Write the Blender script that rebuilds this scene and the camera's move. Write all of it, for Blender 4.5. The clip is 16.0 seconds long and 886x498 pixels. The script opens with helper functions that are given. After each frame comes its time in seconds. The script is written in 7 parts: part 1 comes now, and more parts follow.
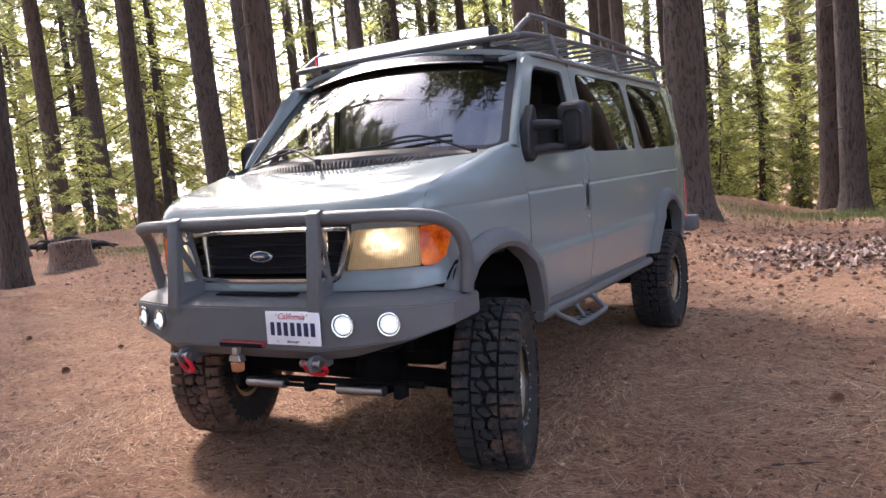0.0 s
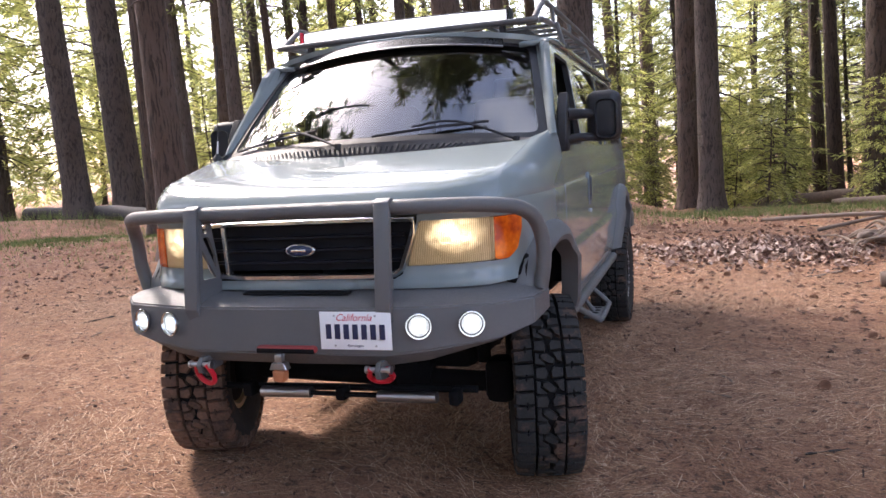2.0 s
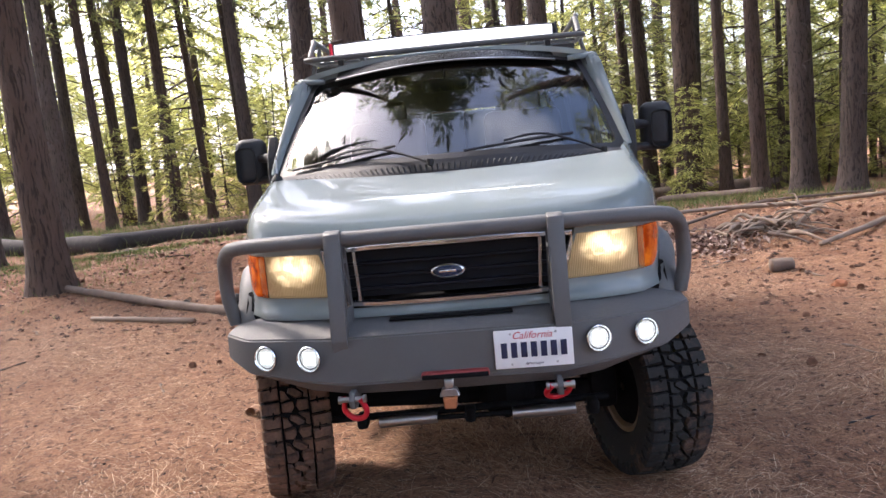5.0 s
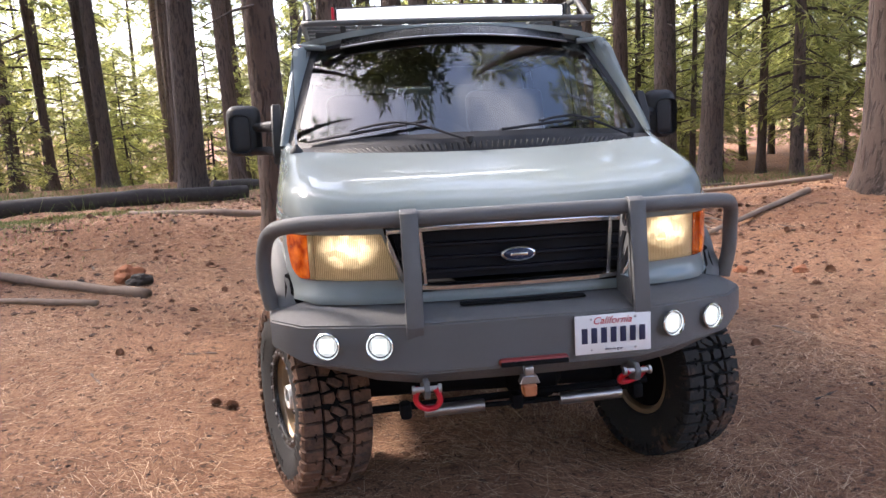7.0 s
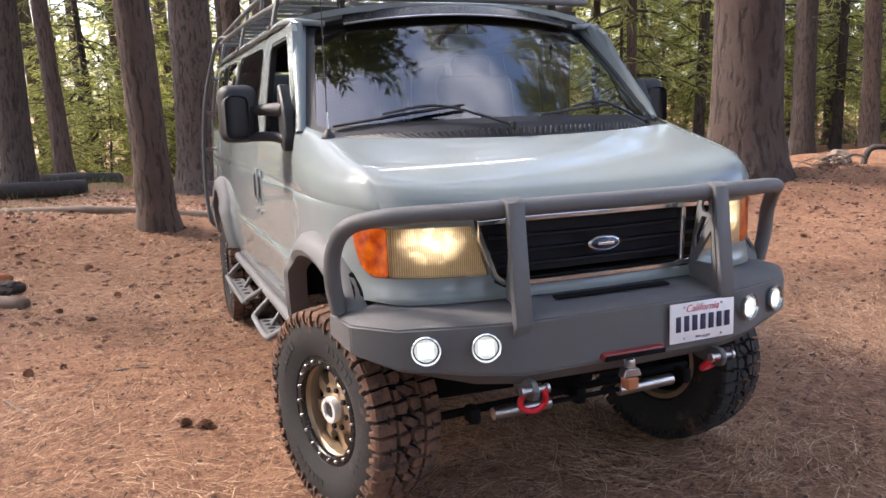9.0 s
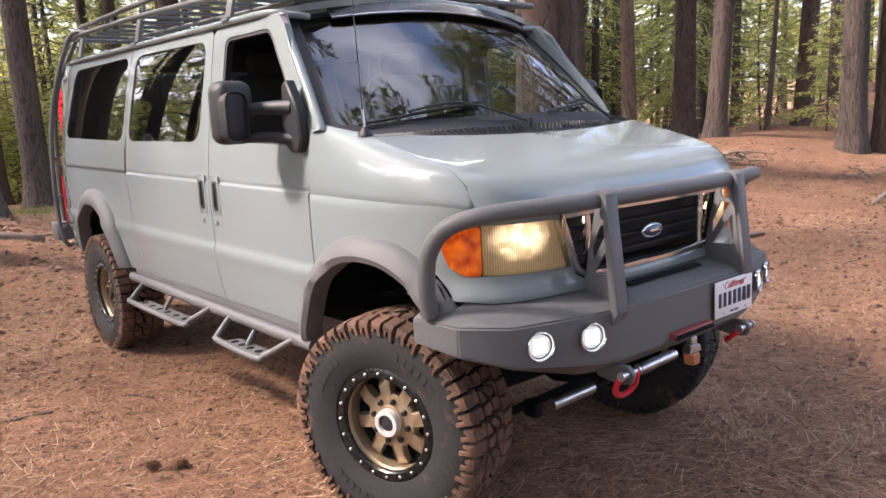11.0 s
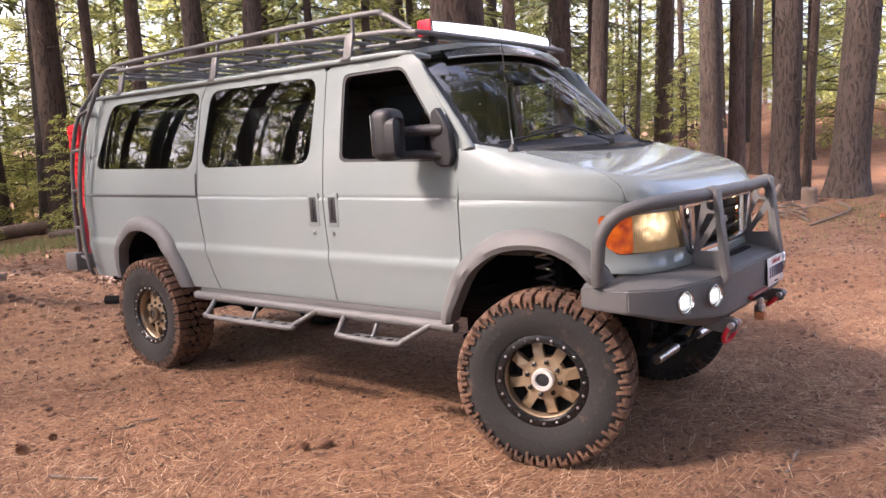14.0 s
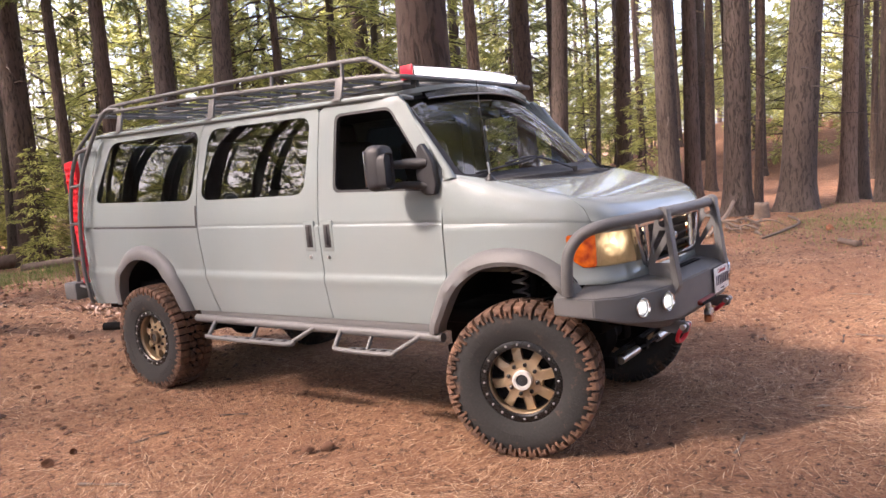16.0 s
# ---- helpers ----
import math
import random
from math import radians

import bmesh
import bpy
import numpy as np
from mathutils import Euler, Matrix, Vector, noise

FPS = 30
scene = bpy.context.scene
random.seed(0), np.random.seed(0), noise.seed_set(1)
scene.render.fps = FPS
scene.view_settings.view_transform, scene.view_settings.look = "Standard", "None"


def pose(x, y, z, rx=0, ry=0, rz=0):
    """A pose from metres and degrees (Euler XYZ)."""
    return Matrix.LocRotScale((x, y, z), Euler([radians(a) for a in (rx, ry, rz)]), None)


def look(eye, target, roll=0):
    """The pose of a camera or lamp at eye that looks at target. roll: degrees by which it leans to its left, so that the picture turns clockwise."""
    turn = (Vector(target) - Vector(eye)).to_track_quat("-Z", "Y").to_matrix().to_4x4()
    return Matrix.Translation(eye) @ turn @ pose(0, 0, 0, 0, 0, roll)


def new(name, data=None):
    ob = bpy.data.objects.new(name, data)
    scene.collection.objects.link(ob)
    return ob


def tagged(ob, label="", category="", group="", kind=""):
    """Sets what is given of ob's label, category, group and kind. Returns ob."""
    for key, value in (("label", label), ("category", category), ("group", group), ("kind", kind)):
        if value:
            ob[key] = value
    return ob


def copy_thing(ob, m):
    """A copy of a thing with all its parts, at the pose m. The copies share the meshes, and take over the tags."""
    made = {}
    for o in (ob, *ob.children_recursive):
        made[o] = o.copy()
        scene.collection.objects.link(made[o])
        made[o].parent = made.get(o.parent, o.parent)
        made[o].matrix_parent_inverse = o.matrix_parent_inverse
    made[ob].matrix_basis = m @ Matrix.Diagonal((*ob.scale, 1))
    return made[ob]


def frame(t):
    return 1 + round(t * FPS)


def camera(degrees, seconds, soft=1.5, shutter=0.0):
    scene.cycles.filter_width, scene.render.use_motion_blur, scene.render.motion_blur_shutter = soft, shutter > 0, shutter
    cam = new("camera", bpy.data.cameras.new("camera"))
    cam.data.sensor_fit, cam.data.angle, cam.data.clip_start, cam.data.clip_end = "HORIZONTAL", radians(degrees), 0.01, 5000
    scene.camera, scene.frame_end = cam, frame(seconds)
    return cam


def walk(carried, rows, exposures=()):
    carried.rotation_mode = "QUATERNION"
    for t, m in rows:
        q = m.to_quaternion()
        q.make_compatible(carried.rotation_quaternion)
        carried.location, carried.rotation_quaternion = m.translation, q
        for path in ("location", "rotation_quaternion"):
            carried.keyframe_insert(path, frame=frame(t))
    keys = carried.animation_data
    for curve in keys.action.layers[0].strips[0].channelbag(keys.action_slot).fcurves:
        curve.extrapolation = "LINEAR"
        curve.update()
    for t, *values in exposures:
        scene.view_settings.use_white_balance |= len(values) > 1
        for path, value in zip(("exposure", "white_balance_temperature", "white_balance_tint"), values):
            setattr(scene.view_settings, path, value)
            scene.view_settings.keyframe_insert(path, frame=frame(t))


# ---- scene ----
cam = camera(60.5, 16.0)
PATH = [
    (0, (2.573, -3.258, 1.345), (1.581, -1.528, 1.194), -3.9),
    (0.5, (2.374, -3.263, 1.308), (1.422, -1.509, 1.177), -4.1),
    (1, (2.097, -3.364, 1.293), (1.247, -1.557, 1.174), -4.7),
    (1.5, (1.852, -3.401, 1.313), (1.128, -1.542, 1.161), -4.3),
    (2, (1.593, -3.399, 1.358), (0.965, -1.508, 1.178), -3.0),
    (2.5, (1.317, -3.542, 1.372), (0.803, -1.615, 1.219), -2.8),
    (3, (1.065, -3.672, 1.401), (0.659, -1.72, 1.248), -3.4),
    (3.5, (0.792, -3.664, 1.393), (0.458, -1.698, 1.233), -4.1),
    (3.7, (0.699, -3.658, 1.415), (0.391, -1.688, 1.252), -4.3),
    (5.8, (-0.157, -3.563, 1.476), (-0.149, -1.574, 1.269), -4.6),
    (6, (-0.261, -3.544, 1.463), (-0.211, -1.555, 1.251), -4.3),
    (6.5, (-0.519, -3.535, 1.513), (-0.349, -1.557, 1.275), -3.4),
    (7, (-0.702, -3.434, 1.521), (-0.43, -1.471, 1.256), -2.7),
    (7.5, (-0.861, -3.233, 1.521), (-0.491, -1.288, 1.237), -2.3),
    (8, (-1.066, -3.128, 1.515), (-0.572, -1.214, 1.211), -2.4),
    (8.5, (-1.369, -3.085, 1.538), (-0.731, -1.215, 1.229), -2.6),
    (9, (-1.621, -2.96, 1.532), (-0.893, -1.122, 1.228), -2.4),
    (9.5, (-1.866, -2.776, 1.537), (-1.015, -0.992, 1.23), -2.1),
    (10, (-2.114, -2.647, 1.55), (-1.092, -0.958, 1.234), -2.0),
    (10.2, (-2.215, -2.601, 1.565), (-1.139, -0.945, 1.246), -2.3),
    (12.3, (-3.097, -1.696, 1.472), (-1.617, -0.379, 1.196), -3.7),
    (12.5, (-3.168, -1.615, 1.462), (-1.67, -0.317, 1.195), -3.7),
    (13, (-3.443, -1.551, 1.453), (-1.914, -0.282, 1.22), -3.3),
    (13.5, (-3.778, -1.68, 1.482), (-2.236, -0.426, 1.261), -3.2),
    (14, (-4.048, -1.894, 1.511), (-2.504, -0.645, 1.278), -4.0),
    (14.5, (-4.293, -2.014, 1.545), (-2.74, -0.777, 1.304), -5.0),
    (15, (-4.479, -2.097, 1.584), (-2.911, -0.879, 1.348), -5.7),
    (15.5, (-4.509, -2.123, 1.597), (-2.924, -0.922, 1.382), -5.9),
    (16, (-4.513, -2.117, 1.559), (-2.908, -0.937, 1.377), -5.3),
]
# the van stands nose-up on a slope: SLOPE turns its own frame into the world's
SLOPE = pose(0, 0, 0, -2.54, 0.96, 0)
# stops, kelvin and tint: the clip's camera warms its picture as it comes round to the sunny side
EXPOSURE = [(0, 2.56, 6030, 20), (7, 2.49, 6030, 18), (10, 2.51, 6150, 19), (13, 2.40, 6280, 26), (16, 2.42, 6550, 26)]
walk(cam, [(t, SLOPE @ look(eye, target, roll)) for t, eye, target, roll in PATH], EXPOSURE)

# ---- daylight ----
world = bpy.data.worlds.new("sky")
scene.world = world
world.use_nodes = True
wn = world.node_tree
sky = wn.nodes.new("ShaderNodeTexSky")
sky.sky_type, sky.sun_disc = "NISHITA", False
SUN_AZ, SUN_EL = 303.0, 43.0  # degrees clockwise from +y, degrees above the ground
sky.sun_elevation, sky.sun_rotation = radians(SUN_EL), radians(SUN_AZ)
sky.dust_density, sky.air_density = 4.0, 1.0
# thin broken cloud over the blue
tc = wn.nodes.new("ShaderNodeTexCoord")
cl = wn.nodes.new("ShaderNodeTexNoise")
cl.inputs["Scale"].default_value, cl.inputs["Detail"].default_value, cl.inputs["Roughness"].default_value = 2.6, 7.0, 0.6
rampc = wn.nodes.new("ShaderNodeValToRGB")
rampc.color_ramp.elements[0].position, rampc.color_ramp.elements[1].position = 0.44, 0.78
mixc = wn.nodes.new("ShaderNodeMix")
mixc.data_type = "RGBA"
mixc.inputs[7].default_value = (6.8, 6.8, 6.9, 1)
wn.links.new(tc.outputs["Generated"], cl.inputs["Vector"])
wn.links.new(cl.outputs["Fac"], rampc.inputs["Fac"])
wn.links.new(rampc.outputs["Color"], mixc.inputs[0])
wn.links.new(sky.outputs[0], mixc.inputs[6])
wn.nodes["Background"].inputs["Strength"].default_value = 0.15
wn.links.new(mixc.outputs[2], wn.nodes["Background"].inputs["Color"])
sun_data = bpy.data.lights.new("sun", "SUN")
sun_data.energy, sun_data.angle, sun_data.color = 2.1, radians(7), (1.0, 0.87, 0.70)
sun = new("sun", sun_data)
sun_dir = Vector((math.sin(radians(SUN_AZ)) * math.cos(radians(SUN_EL)), math.cos(radians(SUN_AZ)) * math.cos(radians(SUN_EL)), math.sin(radians(SUN_EL))))
sun.matrix_world = look(sun_dir * 60, (0, 0, 0))

# ---- materials ----
class Mat:
    """A small wrapper to wire node materials."""

    def __init__(self, name):
        self.m = bpy.data.materials.new(name)
        self.m.use_nodes = True
        self.t = self.m.node_tree
        self.b = self.t.nodes["Principled BSDF"]
        self.out = self.t.nodes["Material Output"]

    def node(self, kind, **values):
        n = self.t.nodes.new(kind)
        for key, value in values.items():
            if key in n.inputs:
                n.inputs[key].default_value = value
        return n

    def link(self, a, b):
        self.t.links.new(a, b)

    def coords(self, scale=(1, 1, 1), space="Object"):
        c = self.t.nodes.new("ShaderNodeTexCoord")
        mp = self.t.nodes.new("ShaderNodeMapping")
        mp.inputs["Scale"].default_value = scale
        self.link(c.outputs[space], mp.inputs["Vector"])
        return mp.outputs[0]

    def noise(self, vec, scale, detail=4, rough=0.55, dist=0.0):
        n = self.node("ShaderNodeTexNoise", Scale=scale, Detail=detail, Roughness=rough, Distortion=dist)
        self.link(vec, n.inputs["Vector"])
        return n.outputs["Fac"]

    def ramp(self, fac, stops):
        r = self.t.nodes.new("ShaderNodeValToRGB")
        e = r.color_ramp.elements
        while len(e) < len(stops):
            e.new(0.5)
        for el, (p, c) in zip(e, stops):
            el.position, el.color = p, (*c, 1) if len(c) == 3 else c
        self.link(fac, r.inputs["Fac"])
        return r.outputs["Color"]

    def mix(self, fac, a, b, blend="MIX"):
        n = self.t.nodes.new("ShaderNodeMix")
        n.data_type, n.blend_type = "RGBA", blend
        for sock, v in ((n.inputs[0], fac), (n.inputs[6], a), (n.inputs[7], b)):
            if isinstance(v, (int, float)):
                sock.default_value = v
            elif isinstance(v, tuple):
                sock.default_value = (*v, 1)
            else:
                self.link(v, sock)
        return n.outputs[2]

    def bump(self, height, strength=0.3, distance=0.01):
        n = self.node("ShaderNodeBump", Strength=strength, Distance=distance)
        self.link(height, n.inputs["Height"])
        self.link(n.outputs[0], self.b.inputs["Normal"])
        return n

    def set(self, color=None, rough=None, metal=None, **more):
        for key, v in (("Base Color", color), ("Roughness", rough), ("Metallic", metal), *more.items()):
            key = key.replace("_", " ")
            if v is None:
                continue
            if isinstance(v, tuple):
                self.b.inputs[key].default_value = (*v, 1)
            elif isinstance(v, (int, float)):
                self.b.inputs[key].default_value = v
            else:
                self.link(v, self.b.inputs[key])
        return self


def plain(name, color, rough=0.5, metal=0.0, vary=0.12, scale=6.0, bump=0.0, bump_scale=200.0, **more):
    """A surface of one colour with blotches and fine grain."""
    k = Mat(name)
    v = k.coords()
    big, fine = k.noise(v, scale, 5), k.noise(v, scale * 14, 3)
    dark = tuple(c * (1 - vary) for c in color)
    light = tuple(min(1, c * (1 + vary)) for c in color)
    col = k.mix(fine, k.ramp(big, [(0.3, dark), (0.7, light)]), color)
    r = k.ramp(fine, [(0.3, (max(0, rough - 0.06),) * 3), (0.7, (min(1, rough + 0.06),) * 3)])
    k.set(color=col, rough=r, metal=metal, **more)
    if bump:
        k.bump(k.noise(v, bump_scale, 3), bump, 0.004)
    return k.m


def paint_material():
    k = Mat("grey_paint")
    v = k.coords()
    dust = k.noise(v, 2.2, 6, 0.65)
    fine = k.noise(v, 60, 3)
    col = k.mix(k.ramp(dust, [(0.45, (0, 0, 0)), (0.8, (0.35, 0.35, 0.35))]), (0.178, 0.212, 0.220), (0.218, 0.225, 0.219))
    k.set(color=col, rough=k.ramp(fine, [(0.3, (0.16,) * 3), (0.75, (0.24,) * 3)]), Coat_Weight=0.65, Coat_Roughness=0.05, Specular_IOR_Level=0.08)
    return k.m


def dusty_rubber(name, amount, grey=0.022):
    """Black rubber with dried red-brown mud on it."""
    k = Mat(name)
    v = k.coords()
    d = k.noise(v, 7, 8, 0.7)
    fine = k.noise(v, 90, 4)
    mud = k.mix(fine, (0.085, 0.046, 0.032), (0.205, 0.118, 0.080))
    fac = k.ramp(d, [(0.62 - amount, (0, 0, 0)), (0.78 - amount * 0.6, (1, 1, 1))])
    k.set(color=k.mix(fac, k.mix(fine, (grey * 0.7, grey * 0.7, grey * 0.72), (grey * 1.4, grey * 1.4, grey * 1.4)), mud), rough=0.85, Specular_IOR_Level=0.25)
    k.bump(fine, 0.35, 0.003)
    return k.m


def bark_material(name, dark, light, scale=1.0):
    k = Mat(name)
    warp = k.node("ShaderNodeTexNoise", Scale=2.5 * scale, Detail=3.0)
    v = k.coords()
    k.link(v, warp.inputs["Vector"])
    add = k.node("ShaderNodeVectorMath")
    add.operation = "MULTIPLY_ADD"
    add.inputs[1].default_value = (0.16, 0.16, 0.16)
    k.link(warp.outputs["Color"], add.inputs[0])
    k.link(v, add.inputs[2])
    mp = k.node("ShaderNodeMapping")
    mp.inputs["Scale"].default_value = (1, 1, 0.13)
    k.link(add.outputs[0], mp.inputs["Vector"])
    ridge = k.noise(mp.outputs[0], 26 * scale, 3, 0.55)
    plate = k.ramp(ridge, [(0.38, (0, 0, 0)), (0.50, (1, 1, 1))])
    grain = k.noise(k.coords((1, 1, 0.4)), 55 * scale, 6, 0.75)
    flake = k.noise(k.coords((1, 1, 0.35)), 14 * scale, 5, 0.7)
    patch = k.noise(k.coords((1, 1, 0.5)), 1.6, 4)
    col = k.mix(k.mix(0.5, grain, flake), dark, light)
    col = k.mix(k.ramp(patch, [(0.42, (0, 0, 0)), (0.68, (0.55, 0.55, 0.55))]), col, tuple(c * 0.75 + 0.03 for c in light))
    col = k.mix(k.mix(0.3, plate, (1, 1, 1)), tuple(c * 0.35 for c in dark), col)
    info = k.t.nodes.new("ShaderNodeObjectInfo")
    hsv = k.node("ShaderNodeHueSaturation")
    k.link(k.ramp(info.outputs["Random"], [(0, (0.7,) * 3), (1, (1.2,) * 3)]), hsv.inputs["Value"])
    k.link(col, hsv.inputs["Color"])
    k.set(color=hsv.outputs[0], rough=0.92)
    mixh = k.mix(0.35, plate, grain)
    k.bump(mixh, 0.9, 0.035)
    return k.m


def leaf_material(name, dark, light, see=0.35):
    k = Mat(name)
    g = k.t.nodes.new("ShaderNodeNewGeometry")
    info = k.t.nodes.new("ShaderNodeObjectInfo")
    col = k.ramp(g.outputs["Random Per Island"], [(0.0, dark), (0.75, light), (1.0, tuple(min(1, c * 1.5) for c in light))])
    hsv = k.node("ShaderNodeHueSaturation")
    k.link(k.ramp(info.outputs["Random"], [(0, (0.7,) * 3), (1, (1.25,) * 3)]), hsv.inputs["Value"])
    k.link(col, hsv.inputs["Color"])
    k.set(color=hsv.outputs[0], rough=0.6)
    tr = k.node("ShaderNodeBsdfTranslucent")
    k.link(hsv.outputs[0], tr.inputs["Color"])
    mx = k.node("ShaderNodeMixShader", Fac=see)
    k.link(k.b.outputs[0], mx.inputs[1])
    k.link(tr.outputs[0], mx.inputs[2])
    k.link(mx.outputs[0], k.out.inputs["Surface"])
    return k.m


def ground_material():
    """Forest floor: matted needles over red-brown soil, moss and pale litter in patches."""
    k = Mat("needle_floor")
    v = k.coords()
    warp = k.node("ShaderNodeTexNoise", Scale=3.0, Detail=3.0)
    k.link(v, warp.inputs["Vector"])
    add = k.node("ShaderNodeVectorMath")
    add.operation = "MULTIPLY_ADD"
    add.inputs[1].default_value = (0.6, 0.6, 0.0)
    k.link(warp.outputs["Color"], add.inputs[0])
    k.link(v, add.inputs[2])
    fib = []
    for sx, sy in ((150, 16), (16, 150), (90, 60)):
        mp = k.node("ShaderNodeMapping")
        mp.inputs["Scale"].default_value = (sx, sy, 1)
        mp.inputs["Rotation"].default_value = (0, 0, 0.5 + sx * 0.01)
        k.link(add.outputs[0], mp.inputs["Vector"])
        fib.append(k.noise(mp.outputs[0], 1.0, 3, 0.6))
    f1 = k.mix(0.5, fib[0], fib[1], "DIFFERENCE")
    f2 = k.mix(0.5, f1, fib[2])
    big = k.noise(v, 0.55, 5, 0.6)
    mid = k.noise(v, 3.2, 6, 0.65)
    fine = k.ramp(k.noise(v, 45, 5, 0.7), [(0.36, (0, 0, 0)), (0.64, (1, 1, 1))])
    straw = k.ramp(f2, [(0.24, (0.035, 0.017, 0.009)), (0.38, (0.27, 0.130, 0.068)), (0.52, (0.72, 0.42, 0.24))])
    soil = k.mix(fine, (0.045, 0.020, 0.011), (0.40, 0.184, 0.094))
    col = k.mix(k.ramp(mid, [(0.40, (0.05,) * 3), (0.62, (0.9,) * 3)]), straw, soil)
    col = k.mix(k.ramp(big, [(0.36, (0, 0, 0)), (0.62, (0.6,) * 3)]), col, k.mix(f2, (0.060, 0.029, 0.016), (0.42, 0.212, 0.118)))
    speck = k.ramp(k.noise(v, 17, 4, 0.7), [(0.36, (1, 1, 1)), (0.45, (0, 0, 0))])
    col = k.mix(k.mix(0.2, speck, (0, 0, 0)), col, (0.055, 0.028, 0.017))
    k.set(color=col, rough=0.95)
    h = k.mix(0.5, f2, fine)
    k.bump(k.mix(0.35, h, mid), 0.9, 0.045)
    return k.m


PAINT = paint_material()
BARK = bark_material("pine_bark", (0.045, 0.030, 0.024), (0.150, 0.102, 0.080))
# dark bark, darkened further: the back-lit trunk's shade is in the colour
BARK_BACKLIT = bark_material("dark_backlit_bark", (0.026, 0.017, 0.014), (0.080, 0.053, 0.043), 0.8)
BARK_GREY = bark_material("grey_bark", (0.038, 0.029, 0.025), (0.130, 0.098, 0.083), 1.2)
BARK_PALE = bark_material("pale_bark", (0.10, 0.068, 0.054), (0.29, 0.21, 0.17), 1.2)
LEAF = leaf_material("pine_needles", (0.095, 0.105, 0.042), (0.26, 0.28, 0.105), 0.5)
# paler leaf copy for the far woods: distance haze is put into the colour
HAZE_LEAF = leaf_material("far_leaf_haze_tint", (0.13, 0.15, 0.05), (0.34, 0.36, 0.13), 0.5)
LEAF_YELLOW = leaf_material("young_foliage", (0.19, 0.21, 0.06), (0.50, 0.51, 0.17), 0.5)
FLOOR = ground_material()
WOOD = plain("weathered_wood", (0.15, 0.112, 0.09), 0.9, vary=0.4, scale=9, bump=0.6, bump_scale=60)

# ---- helpers for building ----
def mesh(name, verts, faces, material, smooth=True):
    me = bpy.data.meshes.new(name)
    me.from_pydata([tuple(v) for v in verts], [], [tuple(f) for f in faces])
    me.update()
    if material:
        me.materials.append(material)
    if smooth:
        me.shade_smooth()
    return me


def part(name, bm, material, parent, label="", smooth=True):
    """Links a bmesh as one mesh object under a thing or a part."""
    me = bpy.data.meshes.new(name)
    bmesh.ops.recalc_face_normals(bm, faces=bm.faces)
    bm.to_mesh(me)
    bm.free()
    if material:
        me.materials.append(material)
    if smooth:
        me.shade_smooth()
        me.set_sharp_from_angle(angle=radians(35))
    ob = new(name, me)
    ob.parent = parent
    return tagged(ob, label)


def sm(x):
    x = min(1.0, max(0.0, x))
    return x * x * (3 - 2 * x)


def ground_z(x, y):
    """Height of the forest floor: the clearing slopes, a low bank lies behind it."""
    near = -0.0443 * max(-7.0, y) - 0.0168 * max(-8.0, min(8.0, x))
    far = 0.2 - 0.4 * sm((x + 1.5) / 2.8) - 0.05 * min(14.0, max(0.0, y - 11)) * sm((x + 6) / 8) - 0.02 * min(12.0, max(0.0, y - 11)) + 0.2 * sm((x - 7) / 5) * sm((14 - y) / 6)
    far -= 0.12 * min(26.0, max(0.0, y - 22.5)) * sm((x + 25) / 10) * sm((16 - x) / 8)
    stand_on = 1 - sm((math.hypot(x, y - 1.8) - 3.0) / 3.5)  # the wheels' own, slightly twisted patch
    near += stand_on * (-0.045 - 0.0225 * max(-4.0, min(4.0, x)) + 0.02 * max(-2.0, min(6.0, y)))
    near -= 0.028 * sm((x - 0.1) / 0.6) * sm((1.9 - y) / 1.5) * stand_on
    z = near + (far - near) * sm((y - 4.2) / 4.0)
    z += 0.26 * math.exp(-(((x + 3.3) / 3.2) ** 2 + ((y - 7.0) / 2.3) ** 2))
    z += 0.33 * sm((-x - 3) / 5) * sm((10 - y) / 4) * sm((y + 2) / 6) * sm((x + 40) / 20)
    z += 0.45 * math.exp(-(((x + 17) / 4.5) ** 2 + ((y - 12.5) / 3.5) ** 2))
    z += 0.38 * sm((x - 4) / 3.5) * sm((11 - y) / 4) * sm((y - 2.5) / 4) * sm((30 - x) / 10)
    z += 2.2 * sm((x - 18) / 16) * sm((16 - y) / 8) * sm((y + 16) / 8)  # a slope rises behind the stand of trunks
    away = sm((math.hypot(x, y - 1.5) - 3.5) / 4)
    z += away * 0.07 * noise.noise(Vector((x * 0.35, y * 0.35, 0.3)))
    z += away * 0.045 * noise.noise(Vector((x * 1.4, y * 1.4, 2.3)))
    z += away * sm((y - 3.5) / 3) * (0.040 * noise.noise(Vector((x * 2.9, y * 2.9, 8.1))) + 0.022 * noise.noise(Vector((x * 6.1, y * 6.1, 1.7))))
    z += 0.010 * noise.noise(Vector((x * 3.1, y * 3.1, 5.0))) * sm((math.hypot(x, y - 1.7) - 1.0) / 3)
    z += 0.20 * math.exp(-(((x + 3.4) / 1.2) ** 2 + ((y - 6.9) / 0.6) ** 2))  # red earth heap
    return z


